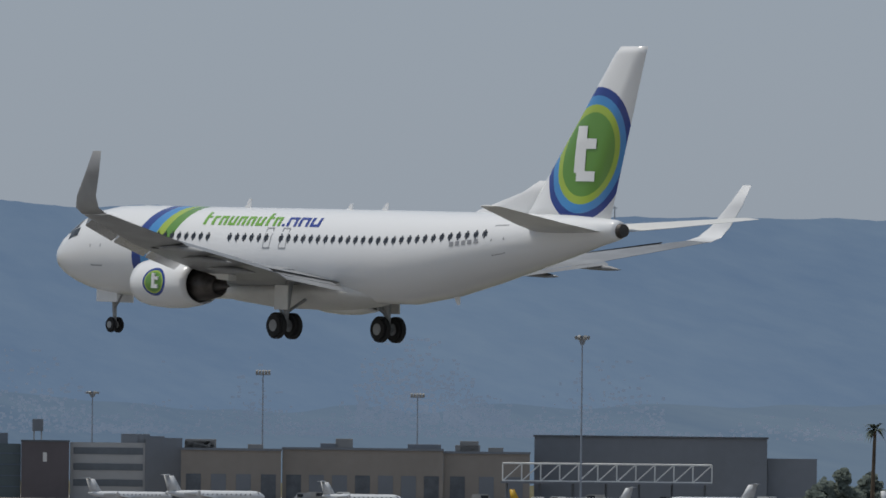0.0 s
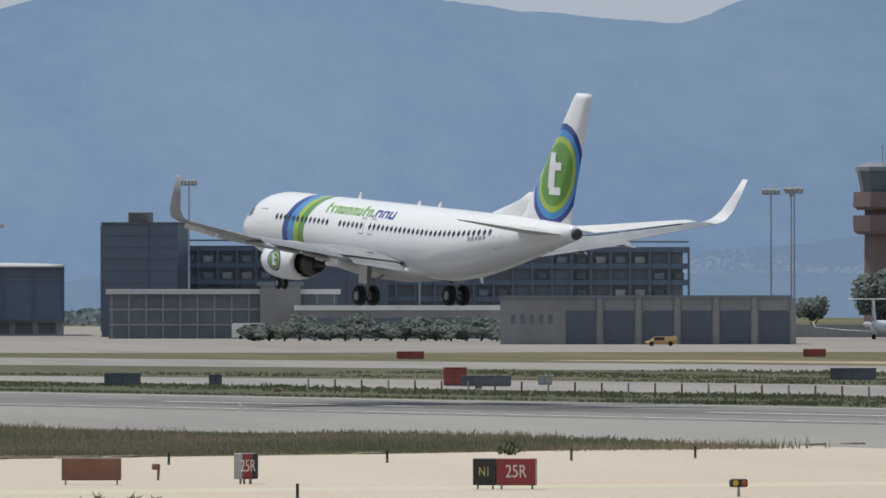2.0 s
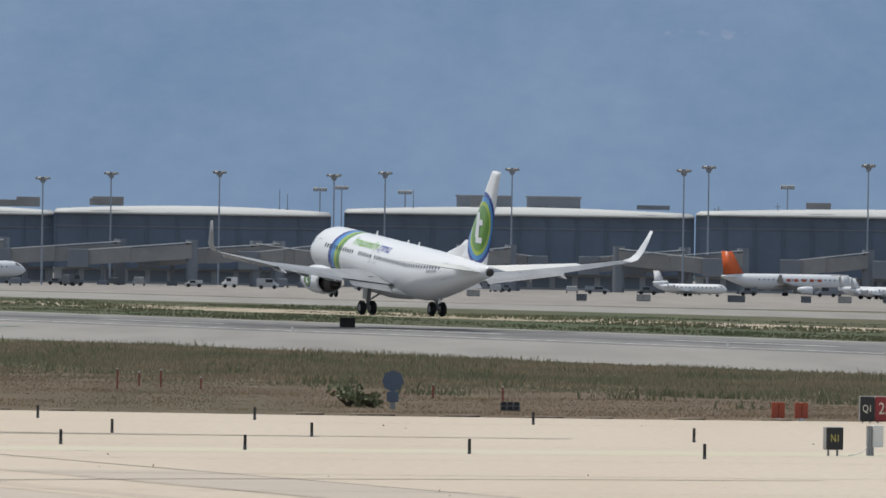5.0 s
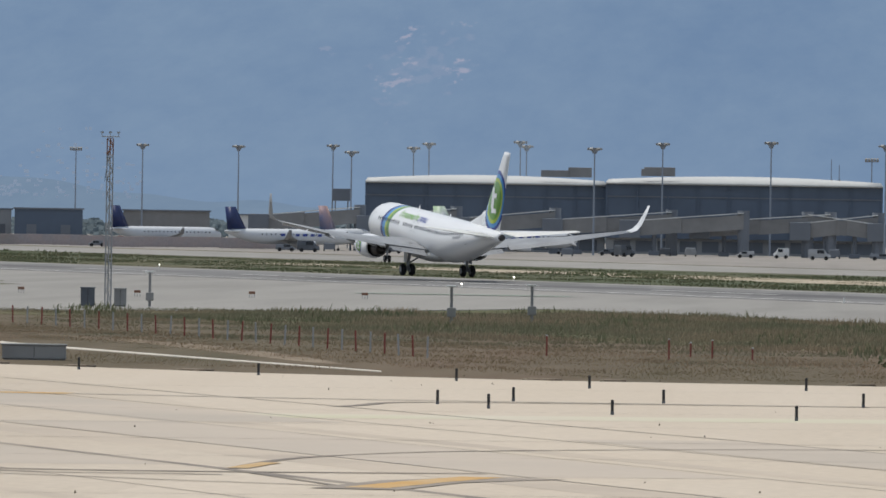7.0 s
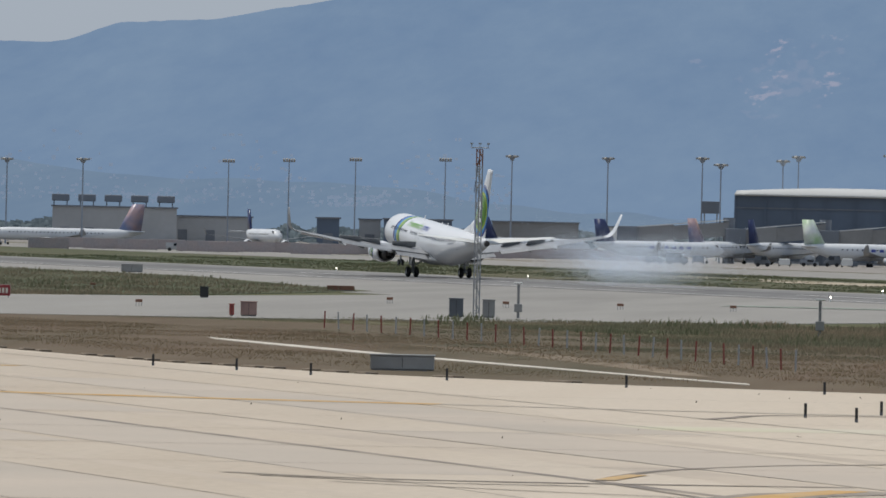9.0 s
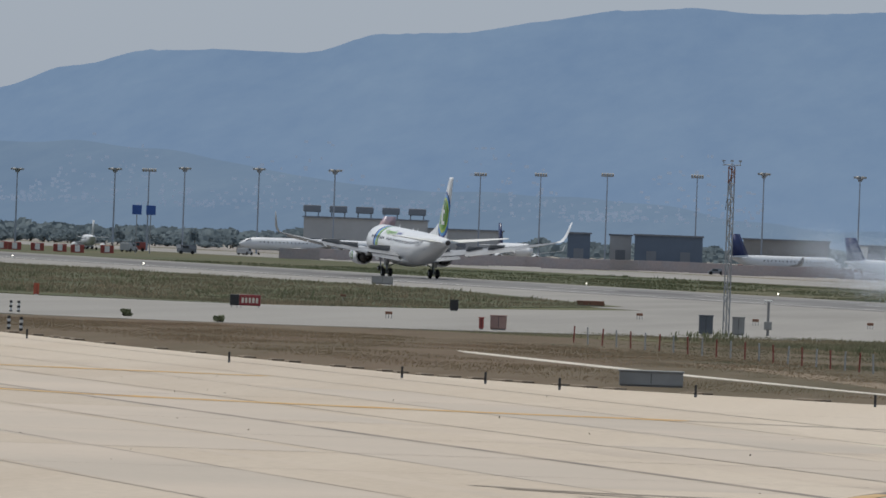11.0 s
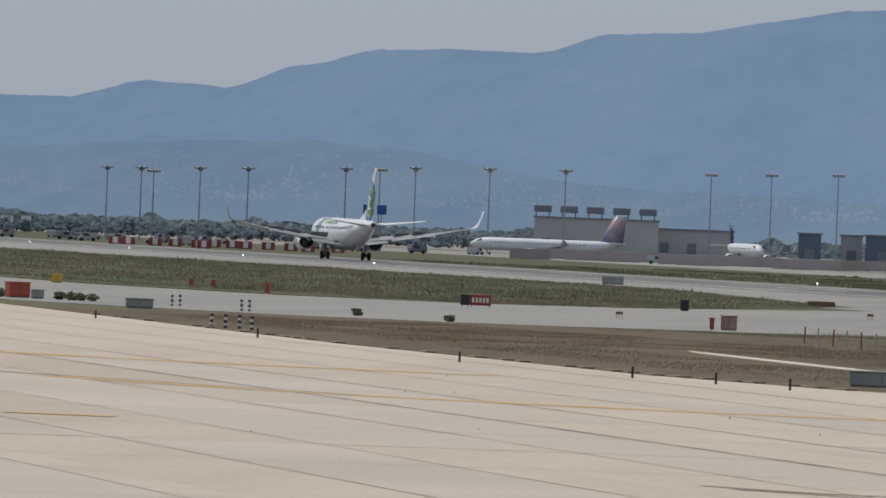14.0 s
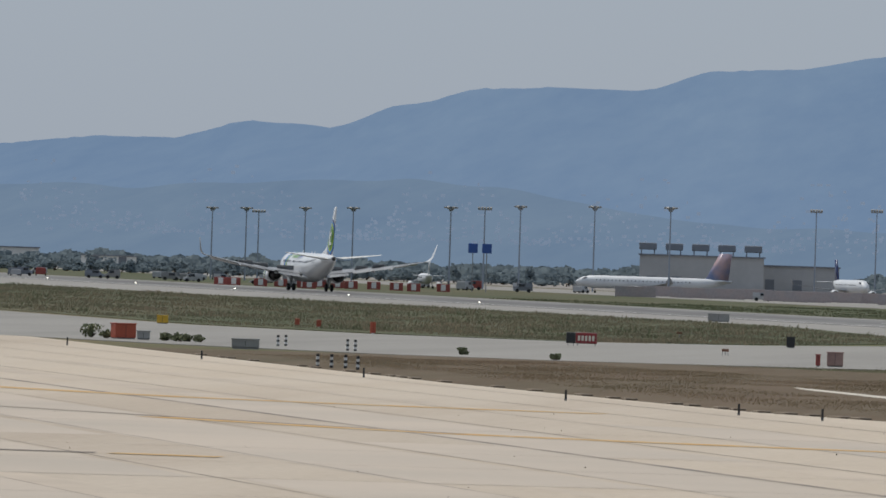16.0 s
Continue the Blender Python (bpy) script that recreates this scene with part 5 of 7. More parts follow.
# ---- signs, lights, markers and fences on the airfield ----
def lettering(text, size, mat, parent, x, y, z):
    c = bpy.data.curves.new("lettering", "FONT")
    c.body, c.size, c.align_x, c.align_y, c.extrude = text, size, "CENTER", "CENTER", 0.004
    me = bpy.data.meshes.new_from_object(new("tmp_text", c))
    bpy.data.objects.remove(bpy.data.objects["tmp_text"])
    me.materials.clear()
    me.materials.append(mat)
    ob = new("lettering", me)
    ob.parent, ob.matrix_basis = parent, pose(x, y, z, 90, 0, 0) @ Matrix.Diagonal((0.85, 1.15, 1, 1))
    return ob


def legs(parent, xs, h, w=0.05):
    one = None
    for x in xs:
        m = Matrix.Translation((x, 0.05, 0))
        if one is None:
            bm = boxed(-w / 2, w / 2, -w / 2, w / 2, 0, h + 0.05)
            box(bm, -0.11, 0.11, -0.11, 0.11, 0, 0.03)
            one = part("leg", bm, GALV, parent)
            one.matrix_basis = m
        else:
            shared("leg", one, m, parent)


def guidance_sign(b, d, panels, h, depth, label, turn=0.0, lift=0.16):
    """panels: (width, material, text, text material)."""
    s = tagged(empty("guidance_sign", stand(b, d, turn)), label, "sign", "taxiway guidance signs")
    w = sum(p[0] for p in panels) + 0.03 * (len(panels) - 1)
    x = -w / 2
    xs = []
    for pw, mat, text, tm in panels:
        body = part("panel", boxed(x, x + pw, -depth / 2, depth / 2, lift, lift + h, 0.03), mat, s)
        part("frame", boxed(x - 0.012, x + pw + 0.012, -depth / 2 + 0.03, depth / 2 + 0.012, lift - 0.012, lift + h + 0.012, 0.03), GREYBOX, body)
        if text:
            lettering(text, h * (0.6 if len(text) > 2 else min(0.42, 0.62 * pw / h)), tm, body, x + pw / 2, -depth / 2 - 0.003, lift + h / 2)
        xs += [x + 0.12, x + pw - 0.12]
        x += pw + 0.03
    legs(s, xs, lift)
    return s


guidance_sign(8.87, 269, ((0.70, BLACKP, "N1", YELTXT), (1.18, SIGNRED, "25R", CREAMTXT)), 0.80, 0.34, "black and red holding sign on short legs", turn=-8)
guidance_sign(2.84, 312, ((0.50, BLACKP, "Q1", CREAMTXT), (0.94, SIGNRED, "25R", CREAMTXT)), 0.86, 0.30, "black and red runway holding sign", turn=8, lift=0.10)
guidance_sign(2.54, 258, ((0.52, BLACKP, "N1", YELTXT),), 0.64, 0.30, "small black sign with a cream frame", turn=20, lift=0.22)
guidance_sign(7.2, 277, ((0.40, SIGNRED, "25R", CREAMTXT), (0.22, BLACKP, "", None)), 0.78, 0.42, "red holding sign seen at a slant", turn=42, lift=0.2)
s = guidance_sign(6.20, 276, ((1.84, BROWNP, "", None),), 0.68, 0.26, "rusty brown back of a wide sign", lift=0.18)
s = guidance_sign(-8.83, 595, ((0.60, BLACKP, "", None), (1.42, SIGNRED, "", None)), 0.72, 0.3, "black and red sign beside the taxiway", lift=0.2)
for i in range(5):
    part("text_bar", boxed(-0.25 + i * 0.24, -0.1 + i * 0.24, -0.17, -0.153, 0.38, 0.72), CREAMTXT, s)
c = tagged(empty("switch_cabinet", stand(2.79, 259, 30)), "pale grey switch cabinet on three posts with a cable", "cabinet")
part("body", boxed(-0.02, 0.32, -0.12, 0.12, 0.28, 0.92, 0.02), OFFWHITE, c)
for x in (-0.16, -0.08, 0.0):
    part("post", boxed(x - 0.03, x + 0.03, -0.05, 0.02, 0, 0.90), GALV, c)
bm = bmesh.new()
pts = [(-0.12, 0, 0.5), (-0.2, 0, 0.25), (-0.4, 0, 0.1), (-0.8, 0, 0.04)]
for a, q in zip(pts, pts[1:]):
    rod(bm, a, q, 0.015, seg=6)
part("cable", bm, OFFWHITE, c)

ORANGES = ((2.18, 315, 0.48, 0.66), (2.33, 315, 0.48, 0.66), (-10.67, 681, 0.36, 0.62), (-10.53, 675, 0.36, 0.62), (-10.18, 634, 0.4, 0.9))
for b, d, w, h in ORANGES:
    o = tagged(empty("marker_board", stand(b, d, 15)), "orange folded marker board on a foot", "marker board", "orange marker boards")
    part("board", boxed(-w / 2, -0.01, -0.06, 0.06, 0.1, h, 0.02), ORANGEP, o)
    part("board", boxed(0.01, w / 2, -0.04, 0.08, 0.1, h, 0.02), ORANGEP, o)
    part("foot", boxed(-0.1, 0.1, -0.1, 0.1, 0, 0.1), OFFWHITE, o)


def guard_light(b, d, turn=0.0):
    g = tagged(empty("guard_light", stand(b, d, turn)), "twin yellow runway guard light on a stem", "runway light", "guard lights")
    part("stem", rod(bmesh.new(), (0, 0, 0), (0, 0, 0.30), 0.05, 0.035), GALV, g)
    part("housing", boxed(-0.27, 0.27, -0.1, 0.12, 0.30, 0.54, 0.06), BLACKP, g)
    for x in (-0.13, 0.13):
        part("lens", rod(bmesh.new(), (x, -0.14, 0.42), (x, -0.09, 0.42), 0.085, seg=14), YELLOWP if x < 0 else ORANGEP, g)


guard_light(3.55, 303)
guard_light(10.38, 259, 20)
g = tagged(empty("bent_light", stand(6.63, 283, -20)), "rusty bent-over obstruction light on a stalk", "runway light")
part("stalk", rod(bmesh.new(), (0, 0, 0), (0.02, 0, 0.4), 0.035, 0.05), BROWNP, g)
part("head", boxed(-0.2, 0.06, -0.1, 0.1, 0.36, 0.56, 0.06), BROWNP, g)

MARK = tagged(empty("edge_marker", stand(1.64, 274)), "slim dark edge marker post on the concrete", "marker post", "apron edge markers")
part("post", boxed(-0.045, 0.045, -0.03, 0.03, 0.13, 0.47, 0.01), BLACKP, MARK)
part("foot", boxed(-0.05, 0.05, -0.035, 0.035, 0, 0.13), DARKBOX, MARK)
for b, d in ((1.71, 251), (4.04, 277), (4.65, 254), (3.31, 302), (5.49, 306), (8.11, 314), (7.53, 256), (10.10, 323), (-2.45, 258), (-2.12, 275), (-1.26, 254), (-0.83, 274), (0.19, 253), (-3.58, 269), (-3.25, 264), (-3.09, 275),
             (-10.23, 408), (-8.92, 359), (-7.80, 337), (-7.26, 331), (-6.78, 324), (-5.90, 319), (-3.46, 308), (-4.74, 313), (-11.28, 457), (-12.15, 501), (-1.2, 300), (0.6, 299), (-2.6, 298), (9.3, 318), (6.7, 310)):
    copy_thing(MARK, stand(b, d))

# black and white banded posts by the crossing
BAND = tagged(empty("banded_post", stand(-10.53, 440)), "short black and white banded post", "bollard", "banded posts")
for i in range(5):
    part("band", rod(bmesh.new(), (0, 0, i * 0.14), (0, 0, i * 0.14 + 0.138), 0.085, seg=12), BLACKP if i % 2 == 0 else OFFWHITE, BAND)
for b, d in ((-10.44, 439), (-10.35, 439), (-10.27, 435), (-10.34, 519), (-10.29, 518), (-10.79, 532), (-10.74, 534)):
    copy_thing(BAND, stand(b, d))

# windsock
ws = tagged(empty("windsock", stand(3.95, 341)), "red and white striped windsock drooping from a red mast", "windsock")
part("base_slab", boxed(-0.75, 0.75, -0.6, 0.6, 0, 0.1, 0.03), CONCRETE, ws)
part("mast", rod(bmesh.new(), (0, 0, 0.1), (0.03, 0, 3.35), 0.10, 0.085, 12), REDP, ws, "red painted mast")
part("spigot", rod(bmesh.new(), (0.03, 0, 3.3), (0.03, 0, 4.75), 0.03, seg=8), GALV, ws)
line = [(-0.2, 4.12, 0), (0.08, 4.14, 0), (0.35, 4.16, 3), (0.62, 4.13, 10), (0.86, 4.03, 25), (1.04, 3.82, 48), (1.16, 3.55, 66), (1.25, 3.27, 74), (1.34, 3.0, 72), (1.42, 2.78, 70)]
rad = (0.40, 0.40, 0.385, 0.37, 0.35, 0.32, 0.29, 0.26, 0.235, 0.21)
for i in range(9):
    rows = []
    for j in (0, 1):
        x, z, a = line[i + j]
        r, t = rad[i + j], radians(a)
        rows.append([(x + r * math.sin(t) * math.sin(k), r * math.cos(k) * 0.95, z + r * math.cos(t) * math.sin(k)) for k in (2 * math.pi * q / 20 for q in range(20))])
    bm = loft(rows, caps=(i == 8))
    part("sock_band", bm, REDP if i % 2 == 0 else OFFWHITE, ws, "red cloth band" if i % 2 == 0 else "white cloth band", True)
part("hoop", rod(bmesh.new(), (-0.22, 0, 4.12), (-0.19, 0, 4.12), 0.41, seg=20), REDP, ws)

# kerb line of low tarred pads along the apron edge
PADS = tagged(empty("edge_pad", stand(3.0, 311)), "low rusty brown tarred edge pad", "edge pad", "edge pads")
part("pad", boxed(-0.55, 0.55, -0.25, 0.25, 0, 0.10, 0.03), PADBROWN, PADS)
part("end_cap", boxed(0.55, 0.75, -0.2, 0.2, 0, 0.08, 0.02), SAND, PADS)
rnd = random.Random(4)
EDGE = [(300, 190), (290, 165), (286, 140), (288, 119), (296, 98), (305, 90), (318, 84), (336, 81), (390, 80), (470, 82)]
for (s0, q0), (s1, q1) in zip(EDGE, EDGE[1:]):
    n = int(math.hypot(s1 - s0, q1 - q0) / 2.6)
    for i in range(n):
        if rnd.random() < 0.55:
            f = (i + rnd.random() * 0.4) / n
            p = field(s0 + (s1 - s0) * f, q0 + (q1 - q0) * f + 0.4)
            ang = math.degrees(math.atan2(*(field(s1, q1) - field(s0, q0)).yx))
            copy_thing(PADS, Matrix.Translation(p) @ pose(0, 0, 0, 0, 0, ang) @ Matrix.Diagonal((rnd.uniform(0.6, 1.3), 1, 1, 1)))


# boxes and cabinets about the field: bearing, distance, width, height, material
def cabinet(b, d, w, h, mat, label, depth=0.8, turn=0.0, foot=0.1):
    c = tagged(empty("equipment_box", stand(b, d, turn)), label, "equipment box")
    part("body", boxed(-w / 2, w / 2, -depth / 2, depth / 2, foot, h, 0.04), mat, c)
    part("lid", boxed(-w / 2 - 0.04, w / 2 + 0.04, -depth / 2 - 0.04, depth / 2 + 0.04, h, h + 0.06, 0.02), mat, c)
    part("plinth", boxed(-w / 2 + 0.05, w / 2 - 0.05, -depth / 2 + 0.05, depth / 2 - 0.05, 0, foot), CONCRETE, c)
    part("door_seam", boxed(-0.012, 0.012, -depth / 2 - 0.012, -depth / 2 - 0.001, foot + 0.08, h - 0.06), BLACKP, c)


cabinet(6.40, 610, 2.5, 0.85, DARKBOX, "long dark metal box on the grass", 1.2)
cabinet(8.55, 607, 1.6, 1.25, REDP, "rusty red metal box with white top", 1.0)
cabinet(8.75, 604, 3.4, 0.7, DARKBOX, "long dark metal box on the grass", 1.2)
cabinet(9.13, 615, 1.0, 0.62, GREYBOX, "small grey metal equipment box", 0.8)
cabinet(11.12, 655, 3.4, 0.85, DARKBOX, "long dark metal box on the grass", 1.2)
cabinet(11.47, 640, 1.5, 0.75, YELLOWP, "dull yellow metal equipment box", 0.8)
cabinet(11.62, 650, 1.9, 0.8, GREYBOX, "grey box with pale lid", 0.9)
cabinet(11.83, 640, 1.0, 0.95, REDP, "rusty red metal equipment box", 0.8)
cabinet(8.26, 903, 2.8, 0.75, REDP, "red equipment box by the far taxiway", 1.0)
cabinet(10.87, 939, 2.4, 0.8, REDP, "red equipment box by the far taxiway", 1.0)
cabinet(4.87, 942, 2.4, 0.75, REDP, "red-brown equipment box by the far taxiway", 1.0)
cabinet(4.61, 599, 0.4, 0.8, BLACKP, "slim black metal equipment box", 0.4)
cabinet(7.0, 610, 0.9, 0.75, DARKBOX, "small dark box beside the grass", 0.6)
cabinet(-0.61, 685, 1.2, 0.75, BLACKP, "black sign back on the verge", 0.25)
cabinet(4.15, 614, 0.45, 0.7, REDP, "small red metal equipment box", 0.4)
cabinet(4.34, 614, 0.5, 0.7, REDP, "small red metal equipment box", 0.4)
cabinet(4.42, 612, 0.6, 0.8, GREYBOX, "small grey metal equipment box", 0.5)
cabinet(-5.85, 534, 0.85, 1.15, DARKBOX, "tall dark equipment cabinet beside the mast", 0.7)
cabinet(-5.64, 536, 0.75, 1.1, GREYBOX, "pale grey equipment cabinet beside the mast", 0.7)
cabinet(-6.19, 339, 2.45, 0.58, GREYBOX, "long grey metal bunker box", 1.0, foot=0.06)
cabinet(-7.19, 516, 0.95, 0.85, PINKBOX, "faded pinkish-brown box beside the taxiway", 0.8)
cabinet(-7.30, 515, 0.28, 0.7, REDP, "red side panel of a box", 0.8)
cabinet(-7.48, 630, 0.6, 0.78, BLACKP, "black sign back by the taxiway", 0.2)
cabinet(-11.79, 545, 1.35, 0.95, ORANGEP, "orange striped box by the apron corner", 0.9, turn=20)
cabinet(-11.66, 543, 0.8, 0.55, GREYBOX, "low grey box by the apron corner", 0.7)
cabinet(-11.54, 664, 0.85, 0.62, YELLOWP, "dull yellow box across the taxiway", 0.6)
cabinet(-11.00, 513, 1.6, 0.55, GREYBOX, "low grey metal equipment box", 0.8)
cabinet(-7.95, 905, 2.2, 0.8, GREYBOX, "grey box on the runway verge", 0.8)
cabinet(-6.6, 720, 2.2, 0.4, BROWNP, "low brown cover on the island", 0.8)
for i, b in enumerate((0.9, 1.3, 1.9, 2.35, 2.6, 2.9, 3.15, 0.2, -0.2)):
    cabinet(b, 1180 + 12 * i, 1.4 + 0.5 * (i % 3), 0.9, (DARKBOX, GREYBOX, DARKBOX)[i % 3], "low box on the far taxiway edge", 1.0)

# round sign and approach panel
r = tagged(empty("round_sign", stand(-0.31, 326)), "grey round-cornered sign back on a post", "sign")
bm = rod(bmesh.new(), (0, -0.02, 1.05), (0, 0.03, 1.05), 0.40, seg=8)
part("plate", bm, DARKCLAD, r)
part("post", boxed(-0.1, 0.1, 0.03, 0.12, 0, 1.0), GALV, r)
part("lower_plate", boxed(-0.22, 0.22, -0.03, 0.03, 0.28, 0.66, 0.02), DARKCLAD, r)
ap = tagged(empty("approach_light", stand(0.45, 325)), "low panel of dark lamp heads", "runway light")
for i in range(3):
    for j in range(2):
        part("lamp_head", boxed(-0.33 + i * 0.24, -0.15 + i * 0.24, -0.05, 0.05, 0.08 + j * 0.17, 0.2 + j * 0.17, 0.02), BLACKP, ap)
part("bracket", boxed(-0.36, 0.36, 0.05, 0.1, 0, 0.36), GREYBOX, ap)
for b, d, h in ((-2.09, 363, 0.85), (-1.81, 369, 0.75), (-2.88, 369, 0.85), (-1.55, 366, 0.5), (0.4, 345, 0.6), (-0.05, 352, 0.55), (-1.95, 372, 0.6)):
    p = tagged(empty("stake", stand(b, d)), "thin red stake in dry grass", "stake", "stakes in the grass")
    part("shaft", boxed(-0.035, 0.035, -0.035, 0.035, 0, h), REDP, p)
    part("cap", boxed(-0.045, 0.045, -0.045, 0.045, h, h + 0.05), OFFWHITE, p)

# post fence, red and white by turns, along the grass
fence = tagged(empty("post_fence", Matrix.Identity(4)), "row of slim red and white fence posts with wire", "fence")
pr = None
n = 34
for i in range(n):
    f = i / (n - 1)
    p = polar(-6.7 + 3.05 * f, 470 - 112 * f ** 0.9)
    mat = REDP if i % 2 == 0 else WALLPALE
    ob = part("fence_post", boxed(-0.035, 0.035, -0.035, 0.035, 0, 0.9), mat, fence)
    ob.matrix_basis = Matrix.Translation(p) @ pose(0, 0, 0, 0, random.Random(i).uniform(-3, 3), 0)
for b0, b1, d0, d1, n in ((7.6, 12.6, 560, 490, 30),):
    f2 = tagged(empty("post_fence", Matrix.Identity(4)), "row of slim dark fence posts beyond the runway", "fence")
    for i in range(n):
        f = i / (n - 1)
        ob = part("fence_post", boxed(-0.05, 0.05, -0.05, 0.05, 0, 0.9), BROWNP if i % 3 else GALV, f2)
        ob.matrix_basis = Matrix.Translation(polar(b0 + (b1 - b0) * f, d0 + (d1 - d0) * f))


# lattice masts
def lattice(b, d, h, w, label, red=0.35):
    m = tagged(empty("lattice_mast", stand(b, d)), label, "mast")
    for nm, z0, z1, mat in (("mast_section", 0, h * (1 - red), GALV), ("mast_top", h * (1 - red), h, BROWNP)):
        bm = bmesh.new()
        k = max(int((z1 - z0) / (w * 1.3)), 1)
        for x, y in ((-w / 2, 0), (w / 2, 0), (0, w * 0.8)):
            rod(bm, (x, y, z0), (x, y, z1), 0.03 + 0.04 * w, seg=6)
        for i in range(k):
            a, c = z0 + (z1 - z0) * i / k, z0 + (z1 - z0) * (i + 1) / k
            s = 1 if i % 2 else -1
            rod(bm, (s * w / 2, 0, a), (-s * w / 2, 0, c), 0.016 + 0.025 * w, seg=5)
            rod(bm, (s * w / 2, 0, a), (0, w * 0.8, c), 0.016 + 0.025 * w, seg=5)
            rod(bm, (-w / 2, 0, c), (w / 2, 0, c), 0.016 + 0.025 * w, seg=5)
        part(nm, bm, mat, m)
    return m


ms = lattice(-5.72, 535, 10.2, 0.36, "slim lattice weather mast with a rusty top and wind gauges", 0.1)
bm = rod(bmesh.new(), (-0.55, 0, 10.3), (0.55, 0, 10.3), 0.03, seg=6)
for x in (-0.5, 0.0, 0.5):
    rod(bm, (x, 0, 10.3), (x, 0, 10.55), 0.02, seg=6)
    box(bm, x - 0.09, x + 0.09, -0.05, 0.05, 10.5, 10.6)
part("wind_gauge", bm, GALV, ms)
bm = bmesh.new()
rod(bm, (-0.3, 0.1, 7.6), (-0.05, 0, 9.6), 0.02, seg=5)
part("dangling_cable", bm, BLACKP, ms)
am = lattice(14.98, 800, 15.2, 1.5, "steel lattice antenna tower with platforms", 0.0)
for z in (13.2, 8.0, 4.6):
    part("platform", boxed(-1.2, 1.2, -0.3, 1.5, z, z + 0.25, 0.02), CONCRETE, am)
part("ladder", boxed(-0.98, -0.86, -0.1, 0.0, 0, 15.0), BROWNP, am, "rusty ladder")
part("feeder_box", boxed(0.4, 1.1, -0.3, 0.2, 3.2, 6.0, 0.04), GREYBOX, am)
# red and white barrier around the antenna hut
for b, d, w, h, n in ((14.79, 790, 10.6, 2.4, 12), (15.41, 792, 7.3, 1.4, 12)):
    br = tagged(empty("striped_hut", stand(b, d)), "red and white striped equipment hut", "hut")
    for i in range(n):
        part("stripe_panel", boxed(-w / 2 + w * i / n, -w / 2 + w * (i + 0.96) / n, -1.0 - (i % 3) * 0.06, 1.2, 0, h - (0.25 if i % 4 == 1 else 0), 0.02), REDP if i % 2 == 0 else OFFWHITE, br)
    part("roof", boxed(-w / 2 - 0.1, w / 2 + 0.1, 0.1, 1.4, h, h + 0.12), GREYBOX, br)

# approach light posts and small signs beside the runway
for b, d, h in ((-5.45, 539, 2.2), (-3.50, 475, 2.1), (-2.98, 490, 2.1)):
    p = tagged(empty("lamp_post", stand(b, d)), "short grey post with a flat lamp head", "lamp post", "low lamp posts")
    part("post", rod(bmesh.new(), (0, 0, 0), (0, 0, h - 0.1), 0.09, 0.08, 10), CONCRETE, p)
    part("lamp_head", boxed(-0.28, 0.24, -0.12, 0.12, h - 0.1, h, 0.03), OFFWHITE, p)
    part("junction_box", boxed(-0.24, 0.24, -0.2, 0.12, 0.4, 0.9, 0.03), GREYBOX, p)
for b, d in ((-5.53, 603), (-4.79, 607), (-4.06, 611), (-6.28, 616), (8.7, 560), (5.3, 560), (7.4, 540), (-7.9, 560), (-8.2, 690)):
    g = tagged(empty("taxi_light", stand(b, d)), "small rusty framed taxiway light", "runway light", "taxiway lights")
    bm = boxed(-0.22, 0.22, -0.06, 0.06, 0.3, 0.48, 0.02)
    part("frame", bm, BROWNP, g)
    for x in (-0.18, 0.0, 0.18):
        part("leg", boxed(x - 0.02, x + 0.02, -0.02, 0.02, 0, 0.3), GALV, g)
# lit runway edge lamps
for s, q in ((1150, 222), (1235, 222), (1320, 222), (1405, 222), (1490, 222), (690, 222), (600, 222), (900, 256), (980, 256), (780, 256), (1065, 222), (520, 222), (410, 222)):
    e = tagged(empty("edge_lamp", Matrix.Translation(field(s, q))), "small white runway edge lamp", "runway light", "runway edge lamps")
    part("stem", rod(bmesh.new(), (0, 0, 0), (0, 0, 0.3), 0.05), OFFWHITE, e)
    part("dome", rod(bmesh.new(), (0, 0, 0.3), (0, 0, 0.43), 0.065, 0.04, 10), LAMPGLOW if s > 600 else OFFWHITE, e)

# apron paint and tarred joints
rnd = random.Random(8)
LANES = (56.0, 50.9, 44.4, 39.1, 33.0, 27.2, 21.5, 15.6, 9.8, 4.0, -1.8, 61.5, 67.0, 72.4, 77.6)
for i, q in enumerate(LANES):
    w = 0.42 if i == 0 else rnd.choice((0.06, 0.08, 0.12))
    stripe("slab_joint", [(70, q - 1.3), (185, q - 0.7), (300, q), (900, q + 0.8)], w, JOINT, "dark tarred slab joint", 0.036 + i * 0.0002)
for s0, w in ((172, 0.08), (200, 0.07), (216, 0.12), (232.5, 0.09), (250, 0.08), (284, 0.1)):
    stripe("slab_joint", [(s0 + 0.5, 10), (s0, 56), (s0 - 5, 88), (s0 - 8, 118)], w, JOINT, "dark tarred slab joint", 0.040)
WORN = material("worn_concrete", (0.415, 0.35, 0.28), 0.9, 0, 0.12, 1.2, second=(0.48, 0.405, 0.32))
GREYSLAB = material("grey_slab", (0.405, 0.352, 0.29), 0.9, 0, 0.08, 0.5, second=(0.47, 0.40, 0.325))
